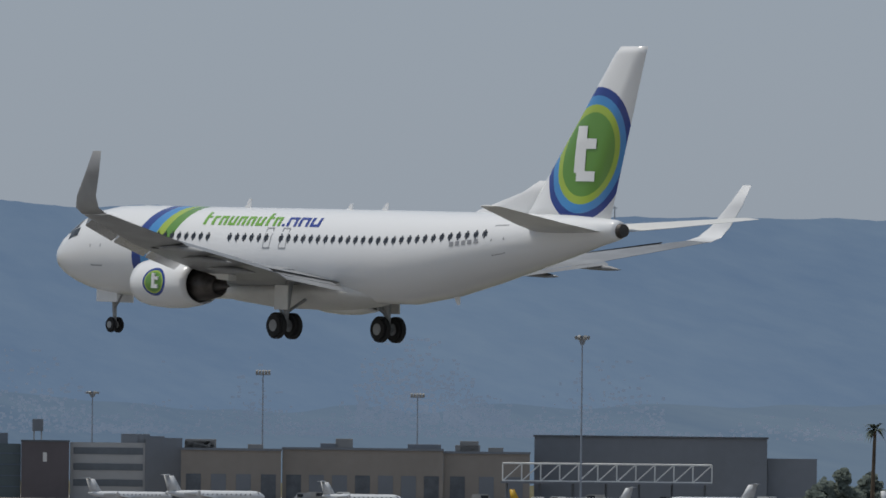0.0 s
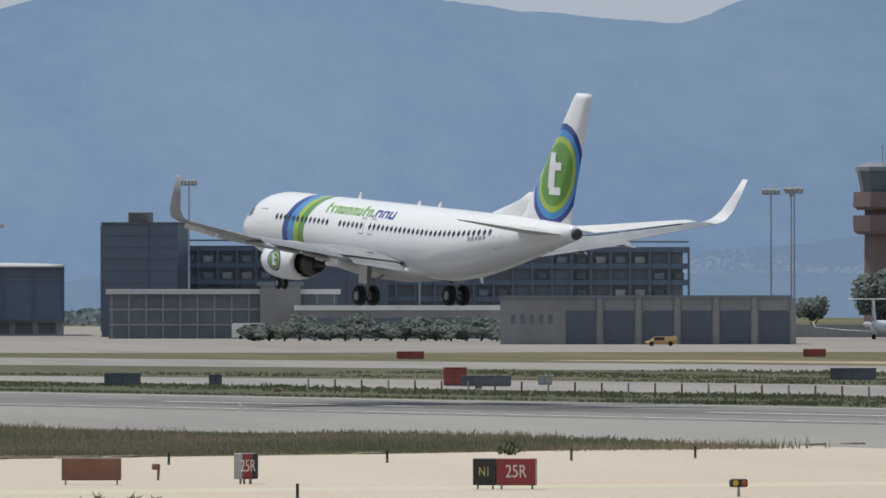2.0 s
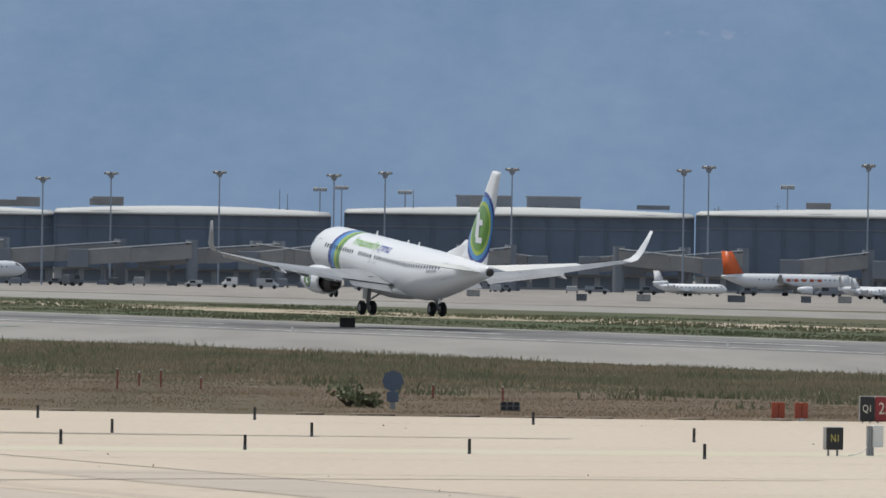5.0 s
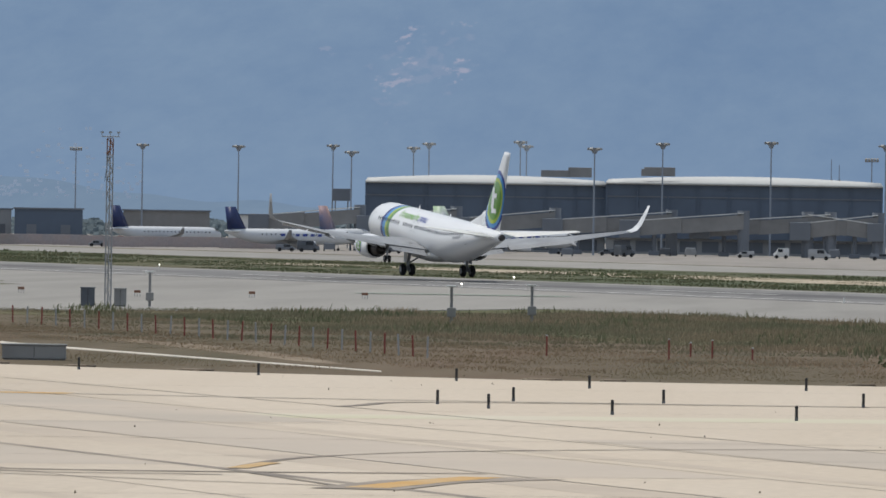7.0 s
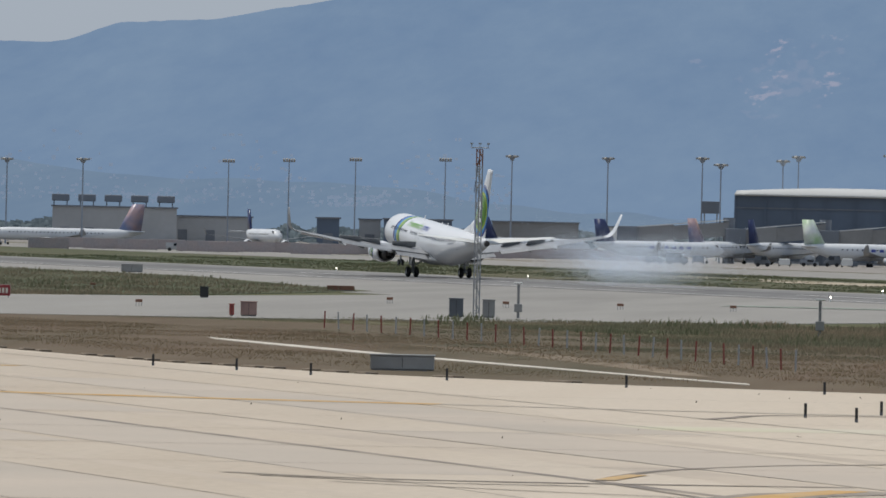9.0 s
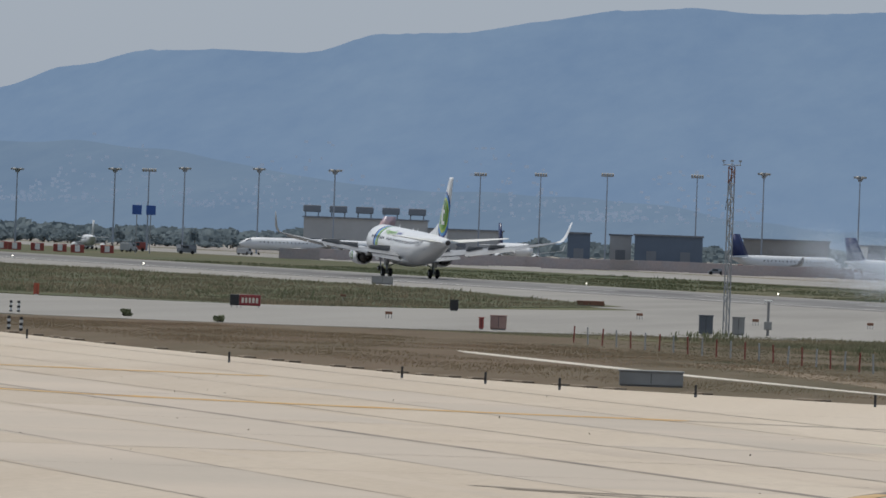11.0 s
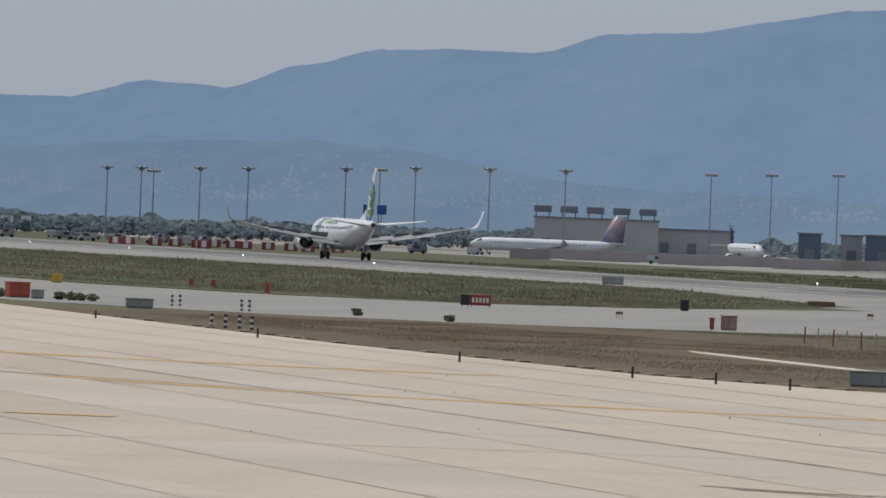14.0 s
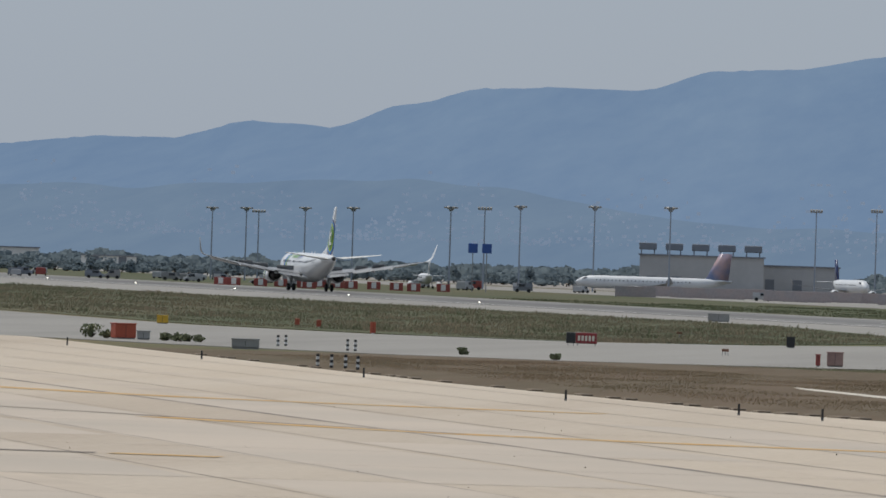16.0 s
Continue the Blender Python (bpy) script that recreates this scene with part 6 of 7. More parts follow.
for k, (i, j, s0, s1) in enumerate(((0, 1, 192, 262), (1, 2, 216, 330), (2, 3, 172, 216), (3, 4, 216, 262), (0, 11, 250, 330), (11, 12, 184, 232), (12, 13, 232, 300), (2, 3, 262, 400), (4, 5, 150, 232), (13, 14, 172, 216))):
    q = (LANES[i] + LANES[j]) / 2
    stripe("old_slab", [(s0, q - 0.9), (s1, q - 0.2)], abs(LANES[i] - LANES[j]) - 0.3, GREYSLAB, "greyer old slab of the apron", 0.0335 + k * 0.0001, "concrete slab")
for i in range(7):
    q = -5 + i * 12.5 + rnd.uniform(-3, 3)
    if q < 74:
        stripe("worn_strip", [(90 + rnd.uniform(0, 60), q), (700, q + 1.0)], rnd.uniform(0.6, 2.2), WORN, "darker worn strip of apron concrete", 0.0328 + i * 0.0001)
stripe("guide_line", [(345, 52), (333, 57), (326, 64.5), (322, 72)], 1.9, YLINE, "worn yellow taxi guide line", 0.042)
stripe("guide_line", [(292, 50), (278, 56.5), (273, 62), (269, 67.5), (266.5, 73)], 1.9, YLINE, "worn yellow taxi guide line", 0.042)
stripe("tar_patch", [(266.5, 73), (262, 80), (259, 90), (256, 104)], 0.9, GREYSLAB, "grey scraped line on the concrete", 0.041)
stripe("tar_patch", [(278, 57.5), (292, 51), (304, 46)], 0.8, JOINT, "dark tar patch", 0.043)
# stand marking close by: tarred outline with a yellow bar
stripe("tar_patch", [(191.5, 47.6), (188.2, 49.4), (186.6, 53), (186.4, 60.6)], 0.55, JOINT, "dark tarred marking on the apron", 0.044)
stripe("tar_patch", [(189.6, 47.8), (185.6, 50.2), (184.6, 54)], 0.35, JOINT, "dark tarred marking on the apron", 0.0445)
stripe("tar_patch", [(185.5, 48.4), (180.6, 51.8), (177.2, 54.5)], 0.22, JOINT, "dark tarred marking on the apron", 0.0445)
stripe("tar_patch", [(189.0, 55.3), (182.3, 54.8), (175.5, 54.3)], 0.2, JOINT, "dark tarred marking on the apron", 0.0445)
stripe("tar_patch", [(189.0, 55.5), (192.5, 57.0), (196.8, 59.1), (200.6, 61.7), (204.3, 65.4), (208, 74), (209, 92)], 0.28, JOINT, "dark tarred curve on the apron", 0.0445)
stripe("guide_line", [(189.2, 55.7), (192.0, 57.0), (193.6, 57.8)], 0.5, YLINE, "short yellow curve on the apron", 0.048)
stripe("tar_patch", [(175.2, 54.1), (180.4, 57.2), (183.3, 60.6)], 1.9, JOINT, "dark border of the yellow bar", 0.0455)
stripe("guide_arrow", [(176.0, 54.6), (180.5, 57.4), (183.6, 59.6)], 0.95, YLINE, "yellow painted bar on the apron", 0.0495)
stripe("tar_patch", [(251.5, 77.1), (254.5, 79.0), (258.0, 80.6), (258.9, 84), (257, 96)], 0.45, JOINT, "thin tarred loop on the apron", 0.0445)
stripe("guide_arrow", [(238.6, 39.6), (237.4, 42.4)], 1.3, YLINE, "short yellow bar on the apron", 0.048)
stripe("tar_patch", [(241, 30), (238.8, 39.2)], 1.3, JOINT, "dark scraped bar on the apron", 0.046)
stripe("tint_band", [(240, 70), (237, 110), (234, 150), (232, 175)], 5.0, material("faded_yellow_tint", (0.50, 0.47, 0.33), 0.85, 0, 0.06, 1, second=(0.52, 0.47, 0.37)), "faded yellow-green band on the concrete", 0.033)
stripe("green_band", [(627, 193.5), (624, 200), (620, 208)], 5.0, GLINE, "pale green painted line beside the runway", 0.075)

# small stones and weeds in the joints of the apron
prs = random.Random(21)
vs, fs = [], []
for _ in range(110):
    p = field(prs.uniform(160, 330), prs.uniform(10, 120), 0.03)
    w, h = prs.uniform(0.012, 0.035), prs.uniform(0.015, 0.07)
    k = len(vs)
    vs += [(p.x - w, p.y - w, p.z), (p.x + w, p.y - w * 0.8, p.z), (p.x + w * 0.8, p.y + w, p.z), (p.x - w, p.y + w * 0.7, p.z), (p.x + w * 0.2, p.y, p.z + h)]
    fs += [(k, k + 1, k + 4), (k + 1, k + 2, k + 4), (k + 2, k + 3, k + 4), (k + 3, k, k + 4)]
me = bpy.data.meshes.new("apron_litter")
me.from_pydata(vs, [], fs)
me.materials.append(material("dark_grit", (0.11, 0.09, 0.06), 0.9, 0, 0.2, 10))
tagged(new("apron_litter", me), "small dark stones and weeds on the concrete", "stones", kind="stuff")


# ---- parked aircraft ----
def parked_jet(b, d, turn, length, r, label, tail=None, ttail=False, rear=False, span=None, size=1.0, body=None, stripe_mat=None, trijet=False):
    """A parked jet; turn 0 points its nose to the right of the view, 90 away from the viewer."""
    j = tagged(empty("parked_jet", stand(b, d, turn)), label, "airplane", "parked aircraft")
    j.scale = (size, size, size)
    tail, body = tail or FARWHITE, body or FARWHITE
    span = span or length * 0.92
    zc = r * (1.75 if not rear else 1.55)
    prof = [(0.5, 0.03, -0.12), (0.485, 0.35, -0.1), (0.455, 0.7, -0.03), (0.41, 0.94, 0), (0.36, 1, 0), (0.0, 1, 0), (-0.2, 1, 0), (-0.32, 0.85, 0.13), (-0.42, 0.5, 0.38), (-0.5, 0.12, 0.6)]
    part("fuselage", loft([[(x * length, r * k * math.cos(a), zc + r * dz + r * k * math.sin(a)) for a in (2 * math.pi * i / 18 for i in range(18))] for x, k, dz in prof]), body, j, "", True)
    one = None
    n = int(length * 0.55)
    for s in (1, -1):
        for i in range(n):
            m = Matrix.Translation(((0.36 - 0.62 * i / n) * length, s * r * 0.955, zc + r * 0.28))
            if one is None:
                one = part("cabin_window", boxed(-0.13, 0.13, -0.06, 0.06, -0.17, 0.17), WINDOWDARK, j)
                one.matrix_basis = m
            else:
                shared("cabin_window", one, m, j)
        wing = loft([[(0.08 * length - sw * length, s * y, z + t) for sw, t in ((0, 0), (c * 0.4, 0.05 * c * length * 0.6), (c, 0), (c * 0.4, -0.03 * c * length * 0.5))]
                     for sw0, c, y, z in ((0, 0.2, r * 0.7, zc - r * 0.6), (0.1, 0.1, span * 0.25, zc - r * 0.35), (0.19, 0.045, span * 0.48, zc + r * 0.1), (0.24, 0.02, span * 0.5, zc + r * 0.9))
                     for sw in (0,) for _ in (0,)])
        for v in wing.verts:
            f = max((abs(v.co.y) - r * 0.7) / (span * 0.5), 0)
            v.co.x -= f * 0.2 * length
        part("wing", wing, GREYWING if not rear else FARWHITE, j, "", True)
        ez, ey, ex = (zc - r * 1.0, span * 0.17, 0.1) if not rear else (zc + r * 0.45, r * 1.55, -0.24)
        er = 0.5 * r if not rear else 0.36 * r
        el = 0.11 * length if not rear else 0.13 * length
        part("engine", loft([[(ex * length + x * el, s * ey + k * er * math.cos(a), ez + k * er * math.sin(a)) for a in (2 * math.pi * i / 14 for i in range(14))]
                             for x, k in ((0.5, 0.85), (0.45, 1.0), (0, 1.05), (-0.5, 0.7))]), FARWHITE, j, "", True)
        part("intake", rod(bmesh.new(), (ex * length + el * 0.50, s * ey, ez), (ex * length + el * 0.52, s * ey, ez), er * 0.75, seg=14), DARKMETAL, j)
        hz = zc + r * 0.6 if not ttail else zc + r * 0.9 + 0.155 * length
        hx = -0.4 if not ttail else -0.47
        hs = length * 0.17
        part("tailplane", loft([[(hx * length - a * length, s * y, hz + t) for a, t in ((0, 0), (c * 0.4, 0.12), (c, 0), (c * 0.4, -0.1))] for c, y in ((0.1, 0.1), (0.06, hs * 0.6), (0.04, hs))]), FARWHITE, j, "", True)
        lg = rod(bmesh.new(), (-0.03 * length, s * r * 1.3, 0.4), (-0.03 * length, s * r * 1.1, zc - r * 0.7), 0.12)
        leg = part("main_leg", lg, GALV, j)
        part("tyre", rod(bmesh.new(), (-0.03 * length, s * r * 1.3 - 0.3, 0.45), (-0.03 * length, s * r * 1.3 + 0.3, 0.45), 0.45, seg=16), TYRE, leg)
    fh = 0.155 * length if ttail else 0.17 * length
    part("fin", loft([[(-x0 * length - a * c * length, t * 0.01 * length, z) for a, t in ((0, 0), (0.3, 1), (1, 0), (0.3, -1))]
                      for x0, c, z in ((0.33, 0.15, zc + r * 0.7), (0.42, 0.08 if not ttail else 0.10, zc + r * 0.8 + fh))]), tail, j, "", True)
    part("cockpit_window", loft([[(0.455 * length, y * r * 0.62, zc + r * 0.42), (0.43 * length, y * r * 0.72, zc + r * 0.72)] + [(0.42 * length, y * r * 0.70, zc + r * 0.70), (0.445 * length, y * r * 0.62, zc + r * 0.40)] for y in (-1, 1)]), BLACKGLASS, j)
    nl = part("nose_leg", rod(bmesh.new(), (0.37 * length, 0, 0.35), (0.37 * length, 0, zc - r * 0.8), 0.09), GALV, j)
    part("tyre", rod(bmesh.new(), (0.37 * length, -0.2, 0.35), (0.37 * length, 0.2, 0.35), 0.35, seg=14), TYRE, nl)
    if stripe_mat:
        for s in (1, -1):
            k = max(int(length * 0.2), 3)
            for i in range(k):
                part("name_bar", boxed((0.2 - 0.34 * i / k) * length, (0.2 - 0.34 * i / k) * length + length * 0.03, min(s * r * 0.9, s * r * 1.005), max(s * r * 0.9, s * r * 1.005), zc + r * 0.05, zc + r * 0.38), stripe_mat, j)
    if trijet:
        part("centre_engine", loft([[(-0.3 * length - x * 0.2 * length, k * r * 0.45 * math.cos(a), zc + r * 1.1 + k * r * 0.45 * math.sin(a)) for a in (2 * math.pi * i / 12 for i in range(12))] for x, k in ((0, 0.8), (0.1, 1), (0.6, 0.9), (1, 0.6))]), FARWHITE, j, "", True)
    return j


TAILORANGE = material("orange_tail", (0.62, 0.12, 0.03), 0.35, 0, 0.05, 3)
TAILBLUE = material("navy_tail", (0.02, 0.035, 0.12), 0.35, 0, 0.05, 3)
TAILMIX = material("blue_and_red_tail", (0.16, 0.22, 0.40), 0.35, 0, 0.05, 1.6, second=(0.50, 0.33, 0.30))
TAILGREEN = material("green_white_tail", (0.30, 0.50, 0.24), 0.35, 0, 0.1, 2, second=(0.75, 0.77, 0.78))
parked_jet(-3.16, 1480, 8, 34, 1.95, "white airliner with dark blue lettering bars at a pier", TAILGREEN, size=0.72, stripe_mat=BLUEP)
parked_jet(-4.02, 1500, 40, 34, 1.95, "white airliner with a blue and yellow tail", TAILMIX, size=0.70)
parked_jet(-3.75, 1500, 60, 34, 1.95, "white airliner with a navy tail", TAILBLUE, size=0.70)
parked_jet(-4.55, 1480, 14, 34, 1.95, "white airliner with a navy tail", TAILBLUE, size=0.66, stripe_mat=BLUEP)
parked_jet(-5.35, 1550, 30, 34, 1.95, "white airliner with a navy tail", TAILBLUE, size=0.66)
parked_jet(-7.11, 1750, -75, 34, 1.95, "white airliner seen head-on with a lit wing", TAILBLUE, size=0.72)
parked_jet(2.24, 1450, 6, 33, 1.95, "white airliner with an orange tail and orange lettering bars", TAILORANGE, size=0.68, stripe_mat=ORANGEP)
parked_jet(1.6, 1380, -22, 20, 1.25, "small white three-engined business jet", size=0.62, rear=True, trijet=True)
parked_jet(2.83, 1370, -25, 17, 1.1, "small white business jet parked", size=0.6, ttail=True, rear=True)
parked_jet(4.86, 1330, 118, 26, 1.25, "white business jet with a T-tail", size=0.86, ttail=True, rear=True, span=27)
parked_jet(5.27, 1560, -52, 25, 1.25, "white business jet with a T-tail", size=0.86, ttail=True, rear=True, span=25)
parked_jet(2.74, 1372, -40, 16, 1.1, "small white business jet parked", size=0.7, ttail=True, rear=True)
parked_jet(11.32, 1400, 80, 26, 1.4, "white business jet seen from behind", size=0.85, ttail=True, rear=True, span=26)
parked_jet(12.78, 1378, 180, 21, 1.5, "white rear-engined jet with a T-tail", size=0.62, ttail=True, rear=True)
parked_jet(13.40, 1275, 168, 17, 1.25, "white business jet with a T-tail", size=0.62, ttail=True, rear=True)
parked_jet(14.02, 1345, 160, 20, 1.3, "white business jet with a red belly and T-tail", size=0.62, ttail=True, rear=True)
parked_jet(14.50, 1330, 150, 20, 1.3, "white business jet with a T-tail", size=0.66, ttail=True, rear=True)
parked_jet(15.86, 1160, -8, 14, 0.95, "small white business jet parked", size=0.62, ttail=True, rear=True)
parked_jet(17.35, 1385, -4, 24, 1.3, "white business jet with a T-tail", size=0.55, ttail=True, rear=True)
parked_jet(17.9, 1380, -6, 25, 1.35, "white business jet with a T-tail", size=0.62, ttail=True, rear=True)
parked_jet(18.85, 1352, -6, 20, 1.2, "white business jet with a T-tail", size=0.62, ttail=True, rear=True)
parked_jet(20.0, 1300, -5, 13, 0.8, "small yellow painted light jet", tail=YELLOWP, body=YELLOWP, size=0.7)
parked_jet(20.35, 1335, 176, 18, 1.1, "white business jet by the hall", size=0.62, ttail=True, rear=True)
parked_jet(21.1, 1350, 178, 22, 1.3, "white business jet with a T-tail", size=0.62, ttail=True, rear=True)
parked_jet(22.4, 1330, -4, 16, 1.1, "small white business jet parked", size=0.6)
parked_jet(22.75, 1330, -4, 18, 1.1, "small white business jet parked", size=0.6)
parked_jet(-8.38, 1650, 178, 47, 1.95, "long white airliner with a blue and red tail taxiing", TAILMIX, size=0.62)
parked_jet(-9.85, 1600, 95, 30, 1.8, "white airliner seen from behind at the field's end", size=0.55)


# ---- ground vehicles ----
def van(b, d, w, h, mat, turn, label="pale service vehicle on the apron", name="service_van"):
    v = tagged(empty(name, stand(b, d, turn)), label, "vehicle", "service vehicles")
    rows = [[(x * w, y, z) for y, z in ((-0.9, 0.3), (-0.95, zz * 0.6), (-0.8, zz), (0.8, zz), (0.95, zz * 0.6), (0.9, 0.3))] for x, zz in ((-0.5, h * 0.9), (-0.48, h), (0.2, h), (0.36, h * 0.6), (0.5, h * 0.5))]
    part("body", loft(rows), mat, v)
    part("windscreen", loft([[(x * w, y, z) for y, z in ((-0.98, h * 0.62), (-0.9, h * 0.92), (0.9, h * 0.92), (0.98, h * 0.62))] for x in (-0.1, 0.22)]), BLACKGLASS, v)
    one = None
    for x in (-0.3, 0.3):
        for y in (-0.85, 0.85):
            m = Matrix.Translation((x * w, y, 0.32))
            if one is None:
                one = part("wheel", rod(bmesh.new(), (0, -0.12, 0), (0, 0.12, 0), 0.32, seg=12), TYRE, v)
                one.matrix_basis = m
            else:
                shared("wheel", one, m, v)


rnd = random.Random(21)
for i in range(40):
    b = rnd.uniform(-4.9, 4.6)
    van(b, rnd.uniform(1400, 1480), rnd.uniform(2.4, 4.2), rnd.uniform(1.1, 1.9), rnd.choice((WALLPALE, OFFWHITE, GREYCLAD, DARKBOX, GALV, GREYCLAD)), rnd.choice((0, 180, 40, 90)))
for i in range(70):
    b = rnd.uniform(-12.6, -4.9)
    van(b, rnd.uniform(1500, 1720), rnd.uniform(2.0, 3.6), rnd.uniform(1.0, 1.7), rnd.choice((WALLPALE, WALLPALE, CONCRETE, GREYCLAD, REDP, CONCRETE, GREYCLAD)), rnd.choice((0, 180, 60, 90)), "small vehicle parked by the far road")
for i in range(26):
    b = rnd.uniform(12.2, 22.5)
    van(b, rnd.uniform(1400, 1500), rnd.uniform(2.5, 4.5), rnd.uniform(1.2, 2.0), rnd.choice((OFFWHITE, GREYBOX, DARKBOX, GALV)), rnd.choice((0, 180)))
for b, d, w in ((15.25, 1440, 9.5), (16.0, 1460, 8.0), (7.25, 1405, 7.0)):
    van(b, d, w, 2.6, DARKBOX if b > 8 else OFFWHITE, 0, "long dark airport bus" if b > 8 else "white single-deck airport bus", "airport_bus")
van(9.88, 1180, 4.2, 1.3, YLINE, 180, "dull yellow pickup by the fire station", "pickup")
# pale and red barrier blocks beyond the runway's end
BAR = tagged(empty("barrier_block", stand(-10.6, 1420)), "red and white plastic barrier block", "barrier", "barrier blocks")
part("block", boxed(-1.1, 1.1, -0.3, 0.3, 0, 1.3, 0.05), REDP, BAR)
part("block_cap", boxed(-0.4, 0.4, -0.34, 0.34, 0.2, 1.2, 0.03), OFFWHITE, BAR)
for i in range(12):
    copy_thing(BAR, stand(-11.2 + i * 0.13 + rnd.uniform(-0.05, 0.05), 1420 + rnd.uniform(0, 60)))
PINK = material("pink_hoarding", (0.44, 0.34, 0.31), 0.8, 0, 0.2, 2, second=(0.33, 0.31, 0.32))
PAN = tagged(empty("site_panel", stand(-7.4, 1480)), "pinkish construction hoarding panel", "hoarding panel", "hoarding panels")
part("panel", boxed(-3.4, 3.4, -0.06, 0.06, 0.15, 1.9, 0.02), PINK, PAN)
part("rail", boxed(-3.4, 3.4, 0.06, 0.14, 1.0, 1.1), GALV, PAN)
for x in (-3.3, 0, 3.3):
    part("post", boxed(x - 0.06, x + 0.06, 0.06, 0.2, 0, 1.8), GALV, PAN)
for i in range(22):
    copy_thing(PAN, stand(-8.5 + i * 0.19 + rnd.uniform(-0.03, 0.03), 1470 + rnd.uniform(0, 70)))


# ---- trees and bushes ----
def foliage(rnd, n, centre, size, leaf, flat=1.0):
    """A crown of many small leaf clumps with an uneven outline."""
    vs, fs = [], []
    lobes = [(Vector((rnd.gauss(0, 0.45) * size.x, rnd.gauss(0, 0.45) * size.y, rnd.uniform(-0.5, 0.6) * size.z)), rnd.uniform(0.35, 0.6)) for _ in range(9)]
    for _ in range(n):
        c, k = rnd.choice(lobes)
        v = Vector((rnd.gauss(0, 1), rnd.gauss(0, 1), rnd.gauss(0, 1))).normalized() * k * rnd.uniform(0.6, 1.0)
        p = centre + c + Vector((v.x * size.x, v.y * size.y, v.z * size.z))
        a = Euler((rnd.uniform(0, 6), rnd.uniform(0, 6), rnd.uniform(0, 6)) if flat == 1.0 else (0.75 + rnd.gauss(0, 0.25), rnd.gauss(0, 0.25), rnd.gauss(0, 0.4))).to_matrix()
        i = len(vs)
        for q in ((-1, -0.5, 0), (1, -0.6, 0), (0.8, 0.6, 0.25), (-0.7, 0.7, 0.2)):
            vs.append(p + a @ (Vector(q) * leaf * rnd.uniform(0.7, 1.2)))
        fs.append((i, i + 1, i + 2, i + 3))
    me = bpy.data.meshes.new("crown")
    me.from_pydata([tuple(v) for v in vs], [], fs)
    return me


def tree(b, d, h, w, label, seed, trunk=0.3, mat=None, leaf=0.35, n=900, name="tree"):
    rnd = random.Random(seed)
    t = tagged(empty(name, stand(b, d)), label, "tree")
    bm = rod(bmesh.new(), (0, 0, 0), (0.1, 0, h * trunk + h * 0.25), 0.04 * h ** 0.9 + 0.06, 0.05, 8)
    for i in range(4):
        a = rnd.uniform(0, 6.28)
        rod(bm, (0.05, 0, h * trunk), (w * 0.3 * math.cos(a), w * 0.3 * math.sin(a), h * (trunk + 0.3)), 0.07, 0.03, 6)
    part("trunk", bm, BARK, t)
    me = foliage(rnd, n, Vector((0, 0, h * (trunk + 1) / 2)), Vector((w / 2, w / 2, h * (1 - trunk) / 2)), leaf, 0.5 if mat in (FARLEAF, HAZYLEAF) else 1.0)
    me.materials.append(mat or LEAF)
    c = new("crown", me)
    c.parent = t
    return t


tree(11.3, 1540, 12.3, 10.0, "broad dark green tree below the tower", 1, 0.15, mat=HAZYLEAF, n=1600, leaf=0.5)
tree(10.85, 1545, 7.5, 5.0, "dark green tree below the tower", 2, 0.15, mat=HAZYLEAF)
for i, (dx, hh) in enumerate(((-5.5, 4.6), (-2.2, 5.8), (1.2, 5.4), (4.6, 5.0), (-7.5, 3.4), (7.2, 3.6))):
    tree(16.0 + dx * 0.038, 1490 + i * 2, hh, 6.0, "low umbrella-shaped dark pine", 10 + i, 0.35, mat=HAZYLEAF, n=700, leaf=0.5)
pt = tagged(empty("palm_tree", stand(22.14, 1500)), "tall palm with a ragged crown", "tree")
part("trunk", rod(bmesh.new(), (0, 0, 0), (0.4, 0, 13.4), 0.38, 0.26, 10), BARK, pt)
bm = bmesh.new()
prnd = random.Random(3)
for i in range(30):
    a, up = prnd.uniform(0, 6.28), prnd.uniform(-0.9, 0.9)
    base = Vector((0.4, 0, 13.4))
    prev = None
    for k in range(6):
        f = k / 5
        p = base + Vector((math.cos(a) * 2.5 * f, math.sin(a) * 2.5 * f, 1.9 * f * up + 1.3 * f - 2.0 * f * f))
        wd = 0.32 * math.sin(math.pi * min(f + 0.15, 1)) + 0.02
        cur = (bm.verts.new(p + Vector((-math.sin(a) * wd, math.cos(a) * wd, -0.05))), bm.verts.new(p - Vector((-math.sin(a) * wd, math.cos(a) * wd, 0.05))))
        if prev:
            bm.faces.new((prev[0], cur[0], cur[1], prev[1]))
        prev = cur
part("crown", bm, LEAF, pt)
for i in range(9):
    tree(21.75 + i * 0.09, 1500 + i, 3.0 + (i * 7 % 5), 4.5, "bushy green tree by the halls", 40 + i, 0.1, mat=HAZYLEAF, n=500, leaf=0.4)
for i in range(17):
    b = 7.25 + i * 0.098
    tree(b, 1330 + (i % 4) * 3, 2.4 + (i * 5 % 4) * 0.55, 5.0, "dark green round shrub before the hall", 60 + i, 0.05, mat=HAZYLEAF, n=520, leaf=0.3, name="shrub")
for i in range(120):
    b = -12.9 + i * 0.042 + 0.04 * math.sin(i * 3.1)
    tree(b, 1950 + (i * 37 % 60), 1.6 + (i * 7 % 6) * 0.35 + (1.6 if i % 11 == 0 else 0), 2.2 + (i * 5 % 4) * 0.9, "distant green tree with haze put into its colour", 90 + i, 0.04, mat=FARLEAF, n=170, leaf=0.34)
